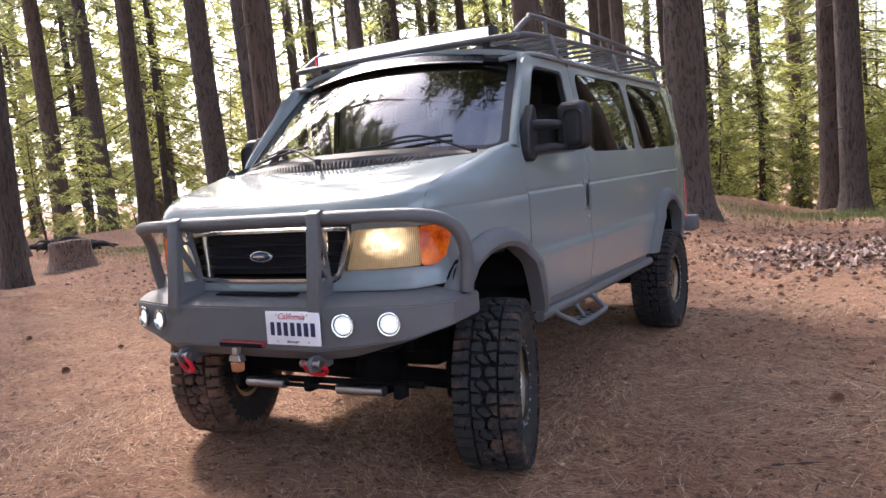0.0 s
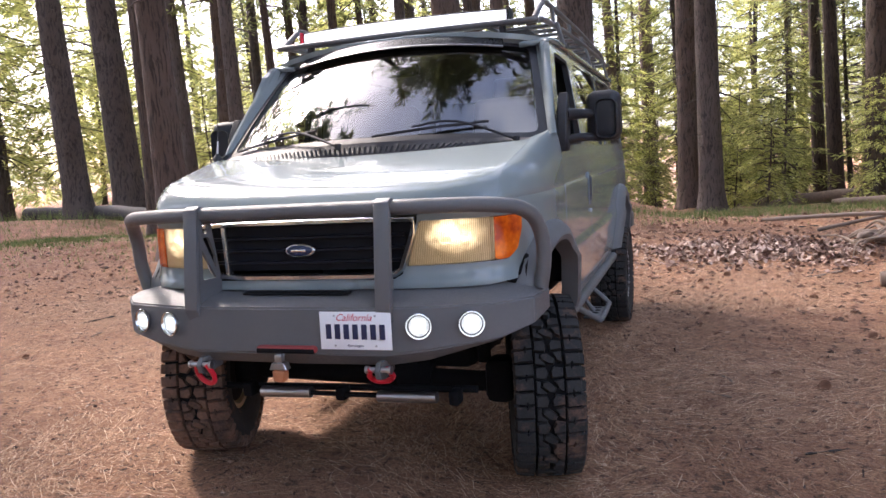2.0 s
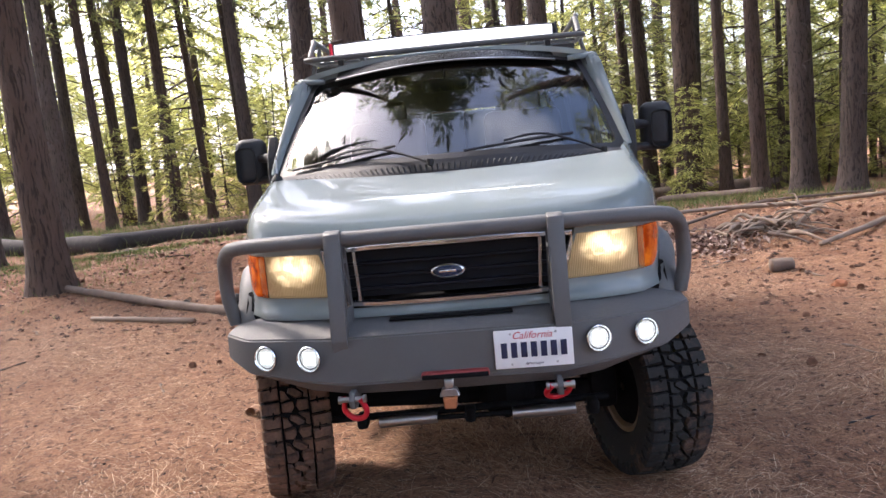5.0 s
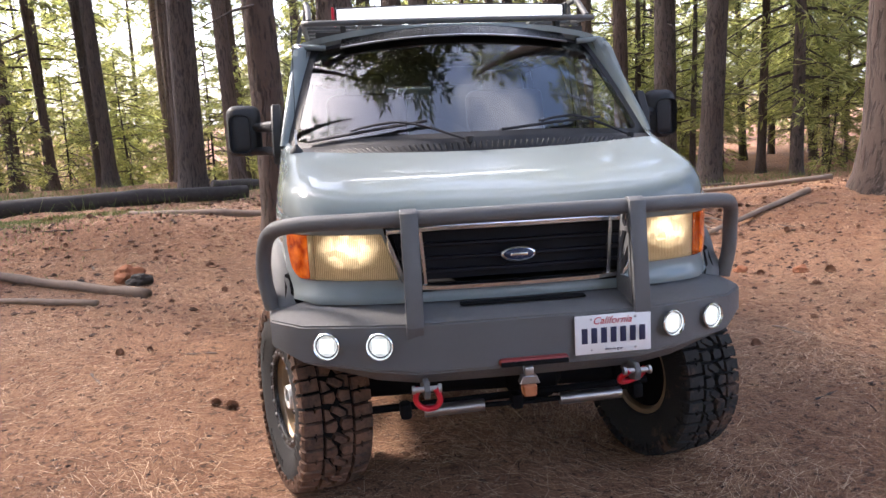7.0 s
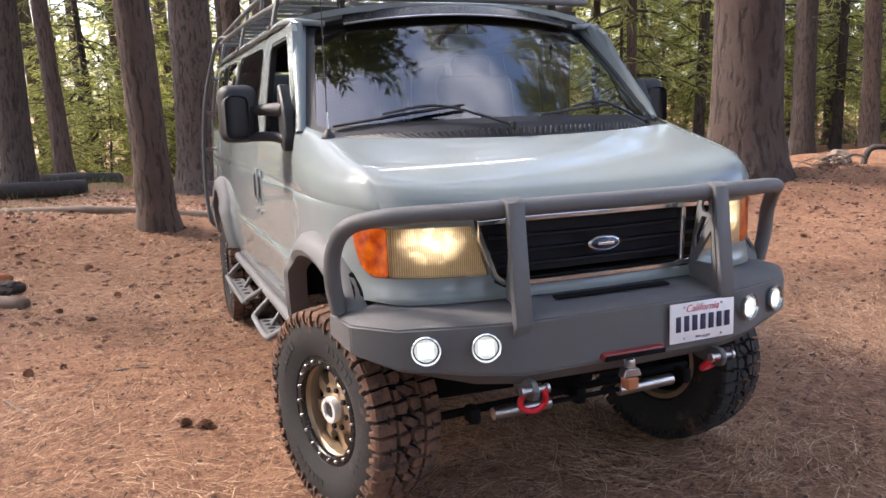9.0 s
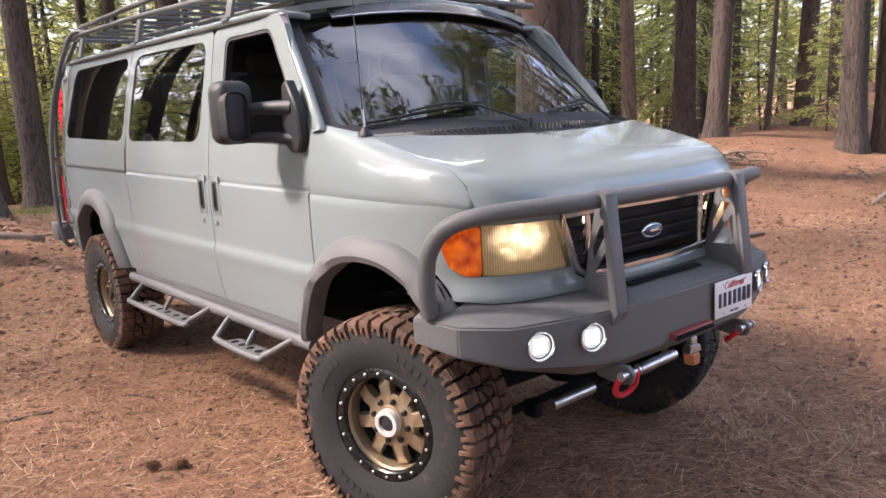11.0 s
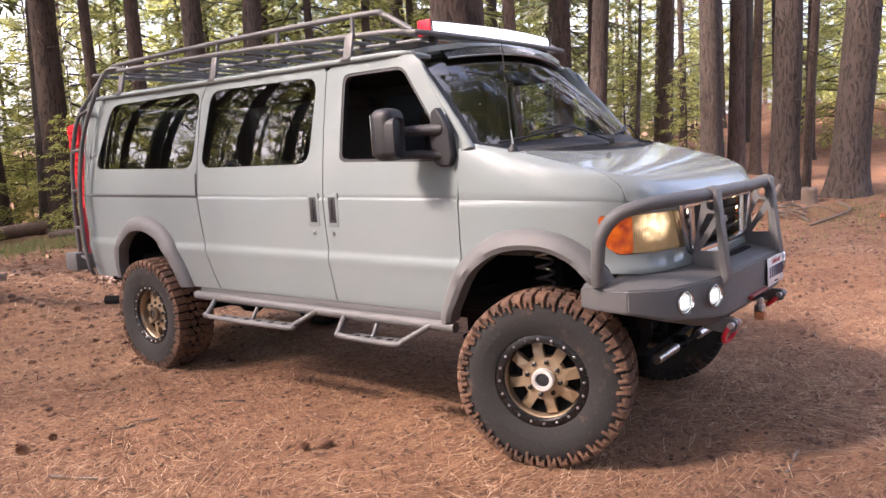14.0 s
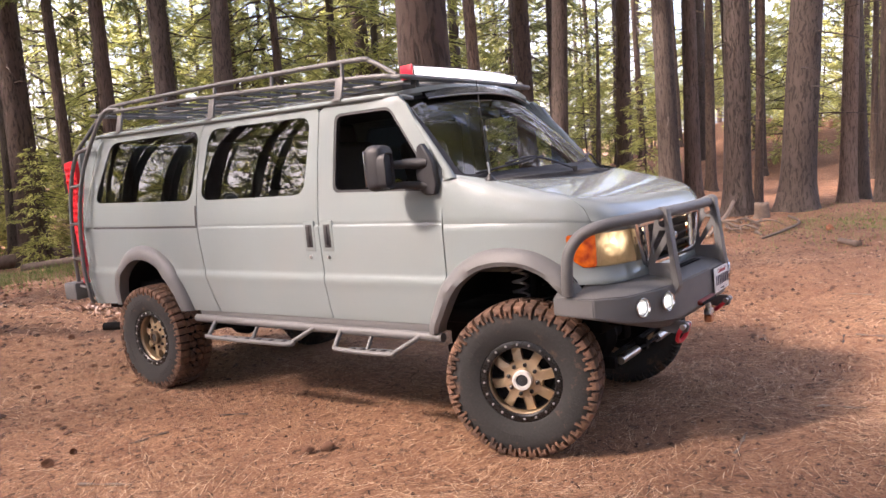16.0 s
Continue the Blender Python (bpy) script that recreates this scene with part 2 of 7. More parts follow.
def make_ground():
    fine = [-9 + 0.12 * i for i in range(151)]
    xs = [-900, -400, -180, -90, -60, -42, -32, -26, -22, -19, -17, -15, -13.5, -12.2, -11, -10] + fine + [10, 11, 12.2, 13.5, 15, 17, 19, 22, 26, 32, 42, 60, 90, 180, 400, 900]
    fy = [-6 + 0.12 * i for i in range(151)]
    ys = [-900, -400, -180, -90, -60, -42, -32, -24, -18, -14, -11, -9, -7.5] + fy + [13, 14, 15.5, 17, 19, 21, 24, 28, 34, 42, 60, 90, 180, 400, 900]
    verts = [(x, y, ground_z(x, y)) for y in ys for x in xs]
    n = len(xs)
    faces = [(j * n + i, j * n + i + 1, (j + 1) * n + i + 1, (j + 1) * n + i) for j in range(len(ys) - 1) for i in range(n - 1)]
    ob = new("ground", mesh("ground", verts, faces, FLOOR))
    tagged(ob, "forest floor of red-brown soil and matted pine needles", "ground", kind="structure")


make_ground()

# ---- the van: shapes ----
from mathutils.geometry import delaunay_2d_cdt, interpolate_bezier


def catmull(points, per=8, closed=False):
    """A smooth line through points."""
    pts = [Vector(p) for p in points]
    n = len(pts)
    out = []
    for i in range(n if closed else n - 1):
        a, b, c, d = (pts[(i - 1) % n], pts[i % n], pts[(i + 1) % n], pts[(i + 2) % n]) if closed else (pts[max(0, i - 1)], pts[i], pts[i + 1], pts[min(n - 1, i + 2)])
        for k in range(per):
            t = k / per
            out.append(0.5 * ((2 * b) + (c - a) * t + (2 * a - 5 * b + 4 * c - d) * t * t + (3 * b - a - 3 * c + d) * t ** 3))
    if not closed:
        out.append(pts[-1])
    return out


def lerp_table(table, x):
    if x <= table[0][0]:
        return table[0][1]
    for (a, u), (b, v) in zip(table, table[1:]):
        if x <= b:
            t = (x - a) / (b - a)
            return u + (v - u) * t
    return table[-1][1]


PLAN = catmull([(0, -0.535), (0.3, -0.528), (0.5, -0.512), (0.68, -0.478), (0.81, -0.418), (0.905, -0.29), (0.952, -0.12), (0.973, 0.06), (0.982, 0.3), (0.986, 1.0), (0.987, 2.2), (0.986, 3.3), (0.982, 4.0), (0.965, 4.33), (0.915, 4.5), (0.8, 4.57), (0.5, 4.6), (0, 4.61)], 14)
ARC = [0.0]
for p, q in zip(PLAN, PLAN[1:]):
    ARC.append(ARC[-1] + (q - p).length)
shift = min(range(len(PLAN)), key=lambda i: abs(PLAN[i].y - 1.0))
ARC = [a - ARC[shift] + PLAN[shift].y for a in ARC]  # along the straight side the arc equals y
S_FRONT, S_REAR = ARC[0], ARC[-1]


def plan_at(s):
    s = min(S_REAR, max(S_FRONT, s))
    lo, hi = 0, len(ARC) - 1
    while hi - lo > 1:
        m = (lo + hi) // 2
        if ARC[m] <= s:
            lo = m
        else:
            hi = m
    t = (s - ARC[lo]) / (ARC[hi] - ARC[lo])
    return PLAN[lo].lerp(PLAN[hi], t)


def plan_normal(s):
    d = plan_at(s + 0.02) - plan_at(s - 0.02)
    return Vector((d.y, -d.x)).normalized()


def s_at(y):
    """The arc at a given y along the front corner and side."""
    lo, hi = S_FRONT, S_REAR
    for _ in range(40):
        m = (lo + hi) / 2
        if plan_at(m).y < y:
            lo = m
        else:
            hi = m
    return lo


def s_front(x):
    """The arc at a given x on the front face."""
    lo, hi = S_FRONT, S_FRONT + 1.1
    for _ in range(40):
        m = (lo + hi) / 2
        if plan_at(m).x < x:
            lo = m
        else:
            hi = m
    return lo


INSET = [(0.60, 0.07), (0.66, 0.045), (0.70, 0.030), (0.80, 0.013), (0.90, 0.001), (0.935, -0.006), (0.955, -0.008), (0.975, -0.004), (1.0, 0.007), (1.1, 0.004), (1.25, 0.003), (1.302, 0.004), (1.309, 0.0125), (1.316, 0.0125), (1.324, 0.010), (1.42, 0.018), (1.50, 0.028), (1.7, 0.056), (1.9, 0.086), (2.03, 0.108), (2.09, 0.122)]


def inset_at(z):
    return sum(lerp_table(INSET, z + d) for d in (-0.004, -0.002, 0, 0.002, 0.004)) / 5


def rake(y, z):
    return (0.012 + 0.016 * min(1, max(0, (z - 0.7) / 0.5))) * (y - 0.5)


def side_point(side, s, z, out=0.0):
    n = plan_normal(s)
    p = plan_at(s) - n * (inset_at(z) - out)
    return Vector((side * p.x, p.y, z + rake(p.y, z)))


def side_surface(side):
    return lambda s, z, out=0.0: side_point(side, s, z, out)


CROWN = [(-0.54, 1.285), (-0.48, 1.335), (-0.42, 1.372), (-0.3, 1.416), (-0.1, 1.468), (0.1, 1.518), (0.2, 1.543), (0.35, 1.575), (0.5, 1.605)]
ROUND = [(-0.54, 0.065), (-0.3, 0.08), (-0.1, 0.105), (0.05, 0.115), (0.2, 0.10), (0.47, 0.05)]
FOOT = [(-0.5, 1.258), (-0.4, 1.283), (-0.25, 1.300), (0.5, 1.306)]


CROWN, ROUND, FOOT = ([tuple(p) for p in catmull(table, 8)] for table in (CROWN, ROUND, FOOT))


def edge_distance(x, y):
    """Distance inwards from the edge of the plan; none outside it."""
    q = Vector((abs(x), y))
    best, within = 9.0, True
    for a, b in zip(PLAN[:150], PLAN[1:150]):
        d = b - a
        t = min(1.0, max(0.0, (q - a).dot(d) / d.length_squared))
        if (q - a - d * t).length < best:
            best, within = (q - a - d * t).length, d.x * (q - a).y - d.y * (q - a).x > 0
    return best if within else 0.0


def shoulder(x, y, t):
    """Height of the bonnet and wing tops; t: 0 at the edge of the plan, 1 where the shoulder ends."""
    foot = lerp_table(FOOT, y)
    top = sum(lerp_table(CROWN, y + d) for d in (-0.04, -0.02, 0, 0.02, 0.04)) / 5 + 0.012 * (1 - (x / 0.9) ** 2)
    z = foot + (top - foot) * math.sqrt(max(0, 1 - (1 - t) ** 2))
    return z + rake(y, z)


def bonnet_z(x, y):
    return shoulder(x, y, min(1.0, max(0.0, edge_distance(x, y) / lerp_table(ROUND, y))))


def inside(poly, x, y):
    c = False
    for (x1, y1), (x2, y2) in zip(poly, poly[1:] + poly[:1]):
        if (y1 > y) != (y2 > y) and x < (x2 - x1) * (y - y1) / (y2 - y1) + x1:
            c = not c
    return c


def dense(poly, step):
    out = []
    for a, b in zip(poly, poly[1:] + poly[:1]):
        n = max(1, int(math.dist(a, b) / step))
        out += [(a[0] + (b[0] - a[0]) * k / n, a[1] + (b[1] - a[1]) * k / n) for k in range(n)]
    return out


def soften(poly, r, n=4):
    """Rounds the corners of a polygon."""
    out = []
    m = len(poly)
    for i in range(m):
        p, a, b = Vector(poly[i]), Vector(poly[i - 1]), Vector(poly[(i + 1) % m])
        ra, rb = min(r, (a - p).length * 0.45), min(r, (b - p).length * 0.45)
        u, v = p + (a - p).normalized() * ra, p + (b - p).normalized() * rb
        for k in range(n + 1):
            t = k / n
            q = u * (1 - t) ** 2 + p * 2 * t * (1 - t) + v * t * t
            out.append((q.x, q.y))
    return out


def panel(name, outer, holes, surf, material, parent, label="", step=0.07, thick=0.025, out=0.0, extra=(), levels=(), h=0.004, keep=0.02):
    """A pressed panel: an outline with holes laid on a surface, with turned-in edges and the surface's own normals."""
    loops = [dense(l, step) for l in (outer, *holes)]
    verts, edges = [], []
    for loop in loops:
        b = len(verts)
        verts += [Vector(p) for p in loop]
        edges += [(b + i, b + (i + 1) % len(loop)) for i in range(len(loop))]
    xs, ys = [p[0] for p in outer], [p[1] for p in outer]
    rim = list(verts)
    gx = min(xs) + step / 2
    pool = list(extra)
    while gx < max(xs):
        gy = min(ys) + step / 2
        while gy < max(ys):
            pool.append((gx, gy))
            gy += step
        gx += step
    for x, y in pool:
        if inside(outer, x, y) and not any(inside(h, x, y) for h in holes) and all((Vector((x, y)) - q).length > keep for q in rim):
            verts.append(Vector((x, y)))
    for level in levels:
        n = max(2, int((max(xs) - min(xs) + 0.1) / 0.06))
        b = len(verts)
        verts += [Vector((min(xs) - 0.05 + (max(xs) - min(xs) + 0.1) * k / n, level)) for k in range(n + 1)]
        edges += [(b + k, b + k + 1) for k in range(n)]
    vs, es, fs, *_ = delaunay_2d_cdt(verts, edges, [], 0, 1e-6)
    tris = []
    for f in fs:
        cx, cy = sum(vs[i].x for i in f) / len(f), sum(vs[i].y for i in f) / len(f)
        if inside(outer, cx, cy) and not any(inside(h, cx, cy) for h in holes):
            tris.append(tuple(f))
    pos, nor = [], []
    for p in vs:
        c = surf(p.x, p.y, out)
        du = surf(p.x + h, p.y, out) - surf(p.x - h, p.y, out)
        dv = surf(p.x, p.y + h, out) - surf(p.x, p.y - h, out)
        pos.append(c)
        nor.append(du.cross(dv).normalized())
    mid = sum(pos, Vector()) / len(pos)
    core = Vector((0, 1.9, 1.25))
    if sum((p - core).dot(n) for p, n in zip(pos, nor)) < 0:
        nor = [-n for n in nor]
    faces, loop_n = [], []
    count = {}
    for a, b, c in tris:
        if (pos[b] - pos[a]).cross(pos[c] - pos[a]).dot(nor[a] + nor[b] + nor[c]) < 0:
            b, c = c, b
        faces.append((a, b, c))
        loop_n += [nor[a], nor[b], nor[c]]
        for e in ((a, b), (b, c), (c, a)):
            count[e] = True
    base = len(pos)
    inner = {}
    allpos = list(pos)
    for a, b in list(count):
        if (b, a) in count:
            continue
        quad = []
        for i in (b, a):
            allpos.append(pos[i])
            quad.append(len(allpos) - 1)
        for i in (a, b):
            allpos.append(pos[i] - nor[i] * thick)
            quad.append(len(allpos) - 1)
        n = (allpos[quad[1]] - allpos[quad[0]]).cross(allpos[quad[2]] - allpos[quad[1]]).normalized()
        faces.append(tuple(quad))
        loop_n += [n] * 4
    me = mesh(name, allpos, faces, material)
    me.normals_split_custom_set([tuple(n) for n in loop_n])
    ob = new(name, me)
    ob.parent = parent
    return tagged(ob, label)


def tube(name, points, r, material, parent, label="", sides=12, smooth=6, taper=None):
    pts = catmull(points, smooth) if smooth else [Vector(p) for p in points]
    v, f = [], []
    n = len(pts)
    tube_into(v, f, pts, [r if taper is None else r + (taper - r) * i / (n - 1) for i in range(n)], sides)
    f.append(tuple(reversed(range(sides))))
    me = mesh(name, v, f, material)
    me.set_sharp_from_angle(angle=radians(50))
    ob = new(name, me)
    ob.parent = parent
    return tagged(ob, label)


def frame_of(d):
    d = Vector(d).normalized()
    a = d.cross(Vector((0, 0, 1)) if abs(d.z) < 0.9 else Vector((1, 0, 0))).normalized()
    return d, a, d.cross(a)


def tube_into(verts, faces, points, radii, sides=6):
    """Adds a tapered tube along points to the lists."""
    base = len(verts)
    u = None
    for i, p in enumerate(points):
        p = Vector(p)
        a = (Vector(points[min(i + 1, len(points) - 1)]) - Vector(points[max(i - 1, 0)])).normalized()
        if u is None:
            _, u, _ = frame_of(a)
        u = (u - a * u.dot(a)).normalized()
        w = a.cross(u)
        for s in range(sides):
            t = 2 * math.pi * s / sides
            verts.append(p + u * (radii[i] * math.cos(t)) + w * (radii[i] * math.sin(t)))
    for i in range(len(points) - 1):
        for s in range(sides):
            a, b = base + i * sides + s, base + i * sides + (s + 1) % sides
            faces.append((a, b, b + sides, a + sides))
    faces.append(tuple(base + (len(points) - 1) * sides + s for s in range(sides)))


def box(size, at=(0, 0, 0), bevel=0.0, rot=(0, 0, 0), segments=2):
    bm = bmesh.new()
    bmesh.ops.create_cube(bm, size=1, matrix=pose(*at, *rot) @ Matrix.Diagonal((*size, 1)))
    if bevel:
        bmesh.ops.bevel(bm, geom=bm.edges[:], offset=bevel, segments=segments, affect="EDGES", profile=0.5)
    return bm


def prism(poly, axis, a, b, bevel=0.0):
    """A flat outline drawn out along an axis from a to b."""
    bm = bmesh.new()
    put = {"x": lambda p, t: (t, p[0], p[1]), "y": lambda p, t: (p[0], t, p[1]), "z": lambda p, t: (p[0], p[1], t)}[axis]
    lo = [bm.verts.new(put(p, a)) for p in poly]
    hi = [bm.verts.new(put(p, b)) for p in poly]
    n = len(poly)
    bm.faces.new(lo)
    bm.faces.new(hi)
    for i in range(n):
        bm.faces.new((lo[i], lo[(i + 1) % n], hi[(i + 1) % n], hi[i]))
    if bevel:
        bmesh.ops.recalc_face_normals(bm, faces=bm.faces)
        bmesh.ops.bevel(bm, geom=bm.edges[:], offset=bevel, segments=1, affect="EDGES")
    return bm


def lathe(profile, steps=48, at=(0, 0, 0), rot=(0, 0, 0), cap=True):
    """A turned shape about x: profile of (x, radius)."""
    bm = bmesh.new()
    m = pose(*at, *rot)
    rings = []
    for x, r in profile:
        rings.append([bm.verts.new(m @ Vector((x, r * math.cos(2 * math.pi * k / steps), r * math.sin(2 * math.pi * k / steps)))) for k in range(steps)])
    for a, b in zip(rings, rings[1:]):
        for k in range(steps):
            bm.faces.new((a[k], a[(k + 1) % steps], b[(k + 1) % steps], b[k]))
    if cap:
        for ring in (rings[0], rings[-1]):
            if profile[0 if ring is rings[0] else -1][1] > 1e-5:
                bm.faces.new(ring)
    return bm


def join(*bms):
    """One bmesh out of several."""
    out = bms[0]
    for b in bms[1:]:
        me = bpy.data.meshes.new("tmp")
        b.to_mesh(me)
        b.free()
        out.from_mesh(me)
        bpy.data.meshes.remove(me)
    return out


# ---- the van: materials ----
def glass_material(name, tint, rough=0.0, ior=1.65):
    k = Mat(name)
    fr = k.node("ShaderNodeFresnel", IOR=ior)
    gl = k.node("ShaderNodeBsdfGlossy", Roughness=rough)
    tr = k.node("ShaderNodeBsdfTransparent")
    tr.inputs["Color"].default_value = (*tint, 1)
    mx = k.node("ShaderNodeMixShader")
    k.link(fr.outputs[0], mx.inputs["Fac"])
    k.link(tr.outputs[0], mx.inputs[1])
    k.link(gl.outputs[0], mx.inputs[2])
    k.link(mx.outputs[0], k.out.inputs["Surface"])
    return k.m


def glow(name, color, strength):
    k = Mat(name)
    k.set(color=color, rough=0.3, Emission_Color=color, Emission_Strength=strength)
    return k.m


CLEAR = glass_material("clear_glass", (0.55, 0.60, 0.56), 0.0, 1.85)
TINTED = glass_material("tinted_glass", (0.27, 0.29, 0.27), 0.0, 1.9)
BUMPER = plain("textured_grey_coating", (0.098, 0.100, 0.104), 0.55, vary=0.10, scale=5, bump=0.35, bump_scale=500)
RACK = plain("dark_grey_coating", (0.088, 0.089, 0.092), 0.5, vary=0.1, scale=6, bump=0.25, bump_scale=500)
FLARE = plain("grey_plastic_flare", (0.105, 0.108, 0.112), 0.62, vary=0.10, scale=5, bump=0.2, bump_scale=300)
BLACK = plain("black_plastic", (0.011, 0.012, 0.016), 0.58, vary=0.3, scale=8, bump=0.15, bump_scale=400)
# near-black for underside, gaps and holes: their shade is put into the colour
SHADE_BLACK = plain("shade_black", (0.007, 0.007, 0.008), 0.85, vary=0.5, scale=5, bump=0.3, bump_scale=80, Specular_IOR_Level=0.1)
RUBBER = dusty_rubber("muddy_tread", 0.33, 0.02)
RUBBER_GREY = dusty_rubber("worn_tread", 0.10, 0.022)
SIDEWALL = dusty_rubber("dusty_sidewall", 0.05, 0.026)
CHROME = plain("chrome", (0.60, 0.61, 0.63), 0.16, 1.0, vary=0.08, scale=12)
STEEL = plain("brushed_steel", (0.42, 0.42, 0.43), 0.35, 1.0, vary=0.15, scale=20)
BRONZE = plain("bronze_rim", (0.33, 0.25, 0.165), 0.42, 0.5, vary=0.15, scale=14)
BRONZE_DARK = plain("dark_bronze_hub", (0.10, 0.07, 0.045), 0.5, 0.4, vary=0.2, scale=14)
BEADLOCK = plain("black_ring", (0.012, 0.012, 0.013), 0.28, 0.3, vary=0.2, scale=14)
SILVER = plain("silver_cap", (0.62, 0.62, 0.62), 0.35, 0.3, vary=0.1, scale=20)
DARK_RED = plain("dark_red_coating", (0.22, 0.03, 0.03), 0.5, vary=0.2, scale=14)
RED = plain("red_paint", (0.52, 0.012, 0.03), 0.4, vary=0.15, scale=12)
RED_BOARD = plain("red_board_plastic", (0.62, 0.012, 0.022), 0.5, vary=0.12, scale=6)
GRILLE = plain("dark_grille", (0.008, 0.009, 0.015), 0.45, vary=0.3, scale=15, Specular_IOR_Level=0.2)
ORANGE = plain("orange_hook_block", (0.38, 0.14, 0.06), 0.5, vary=0.3, scale=20)
WHITE = plain("white_plate", (0.75, 0.76, 0.78), 0.35, vary=0.05, scale=20)
NAVY = plain("dark_blue_ink", (0.012, 0.016, 0.06), 0.5, vary=0.1)
RED_INK = plain("red_ink", (0.5, 0.03, 0.06), 0.5, vary=0.1)
EMBLEM = plain("dark_blue_enamel", (0.02, 0.03, 0.07), 0.25, vary=0.2)
SEAT = plain("grey_cloth", (0.045, 0.044, 0.043), 0.9, vary=0.2, scale=10)
TRIM = plain("grey_interior_plastic", (0.07, 0.078, 0.075), 0.7, vary=0.15, scale=6)
LINER = plain("dark_headliner", (0.035, 0.034, 0.033), 0.9, vary=0.15, scale=6)
def amber_material():
    """Ribbed orange lamp plastic, lit from behind; patches in the colour imitate highlights."""
    k = Mat("amber_lens")
    v = k.coords()
    wv = k.node("ShaderNodeTexWave", Scale=55.0, Distortion=0.6)
    wv.bands_direction = "Z"
    k.link(v, wv.inputs["Vector"])
    patch = k.noise(v, 16, 3)
    col = k.mix(k.ramp(patch, [(0.35, (0, 0, 0)), (0.7, (1, 1, 1))]), (0.16, 0.010, 0.0), (0.62, 0.13, 0.004))
    k.set(color=col, rough=0.2, Coat_Weight=0.15, Emission_Color=k.mix(k.ramp(patch, [(0.45, (0, 0, 0)), (0.7, (1, 1, 1))]), (0.95, 0.12, 0.0), (1.0, 0.30, 0.01)), Emission_Strength=0.035)
    k.bump(wv.outputs["Fac"], 0.2, 0.003)
    return k.m


AMBER = amber_material()
LENS = glass_material("lamp_glass", (0.96, 0.90, 0.78), 0.02)
def lamp_optics():
    """Cream ribbed headlamp optics, lit brightest round the bulb in broken blocks."""
    k = Mat("lit_lamp_optics")
    co = k.t.nodes.new("ShaderNodeTexCoord")
    sep = k.node("ShaderNodeSeparateXYZ")
    k.link(co.outputs["Object"], sep.inputs[0])

    def math_node(op, a, b):
        n = k.t.nodes.new("ShaderNodeMath")
        n.operation = op
        for sock, val in zip(n.inputs, (a, b)):
            if isinstance(val, (int, float)):
                sock.default_value = val
            else:
                k.link(val, sock)
        return n.outputs[0]

    dx = math_node("SUBTRACT", math_node("ABSOLUTE", sep.outputs[0], 0), 0.665)
    dz = math_node("SUBTRACT", sep.outputs[2], 1.14)
    d = math_node("SQRT", math_node("ADD", math_node("MULTIPLY", math_node("MULTIPLY", dx, dx), 0.45), math_node("MULTIPLY", dz, dz)), 0)
    near = k.ramp(d, [(0.0, (1, 1, 1)), (0.035, (0.5, 0.5, 0.5)), (0.085, (0, 0, 0))])
    vo = k.node("ShaderNodeTexVoronoi", Scale=1.0, Randomness=0.7)
    vo.distance = "CHEBYCHEV"
    k.link(k.coords((26, 26, 38)), vo.inputs["Vector"])
    block = k.ramp(k.mix(0.0, vo.outputs["Color"], (0, 0, 0)), [(0.25, (0.4,) * 3), (0.75, (1, 1, 1))])
    wv = k.node("ShaderNodeTexWave", Scale=42.0, Distortion=0.2)
    k.link(k.coords(), wv.inputs["Vector"])
    lit = k.mix(1.0, near, block, "MULTIPLY")
    col = k.mix(k.mix(0.3, wv.outputs["Color"], block), (0.36, 0.28, 0.17), (0.80, 0.70, 0.54))
    k.set(color=col, rough=0.3, metal=0.0, Emission_Color=(1.0, 0.78, 0.46), Emission_Strength=math_node("ADD", math_node("MULTIPLY", lit, 0.9), 0.012))
    k.bump(k.mix(0.5, wv.outputs["Color"], block), 0.5, 0.006)
    return k.m


REFLECTOR = lamp_optics()
BULB = glow("lit_headlamp", (1.0, 0.74, 0.36), 5.0)
FOG_LIT = glow("lit_fog_lamp", (0.93, 1.0, 0.92), 0.34)
FOG_DIM = plain("fog_lamp_optics", (0.72, 0.75, 0.72), 0.25, 0.3, vary=0.3, scale=60, bump=0.6, bump_scale=120, Emission_Color=(0.93, 1.0, 0.92), Emission_Strength=0.075)
BAR_LIT = glow("lit_light_bar", (1.0, 0.99, 0.97), 0.32)
DIODE = glow("lit_diode", (1.0, 0.99, 0.97), 5.0)

van = new("van")
van.matrix_world = SLOPE
tagged(van, "lifted pale grey van with muddy tyres, roof rack and lit lamps", "van")

# ---- body panels ----
TOP = 2.078
ARCH_F = [(0.50, 0.79), (0.43, 0.90), (0.345, 0.985), (0.25, 1.045), (0.15, 1.075), (0.05, 1.083), (-0.05, 1.072), (-0.135, 1.035), (-0.205, 0.98), (-0.262, 0.90)]
ARCH_R = [(3.02, 0.70), (3.06, 0.80), (3.13, 0.91), (3.22, 1.0), (3.34, 1.06), (3.47, 1.082), (3.60, 1.07), (3.71, 1.02), (3.79, 0.94), (3.845, 0.83), (3.86, 0.72)]
S_LAMP = s_at(-0.275)
S_BOX = s_front(0.825)


def fs(y):
    """Arc for the front part of the side, where it leaves y."""
    return s_at(y)


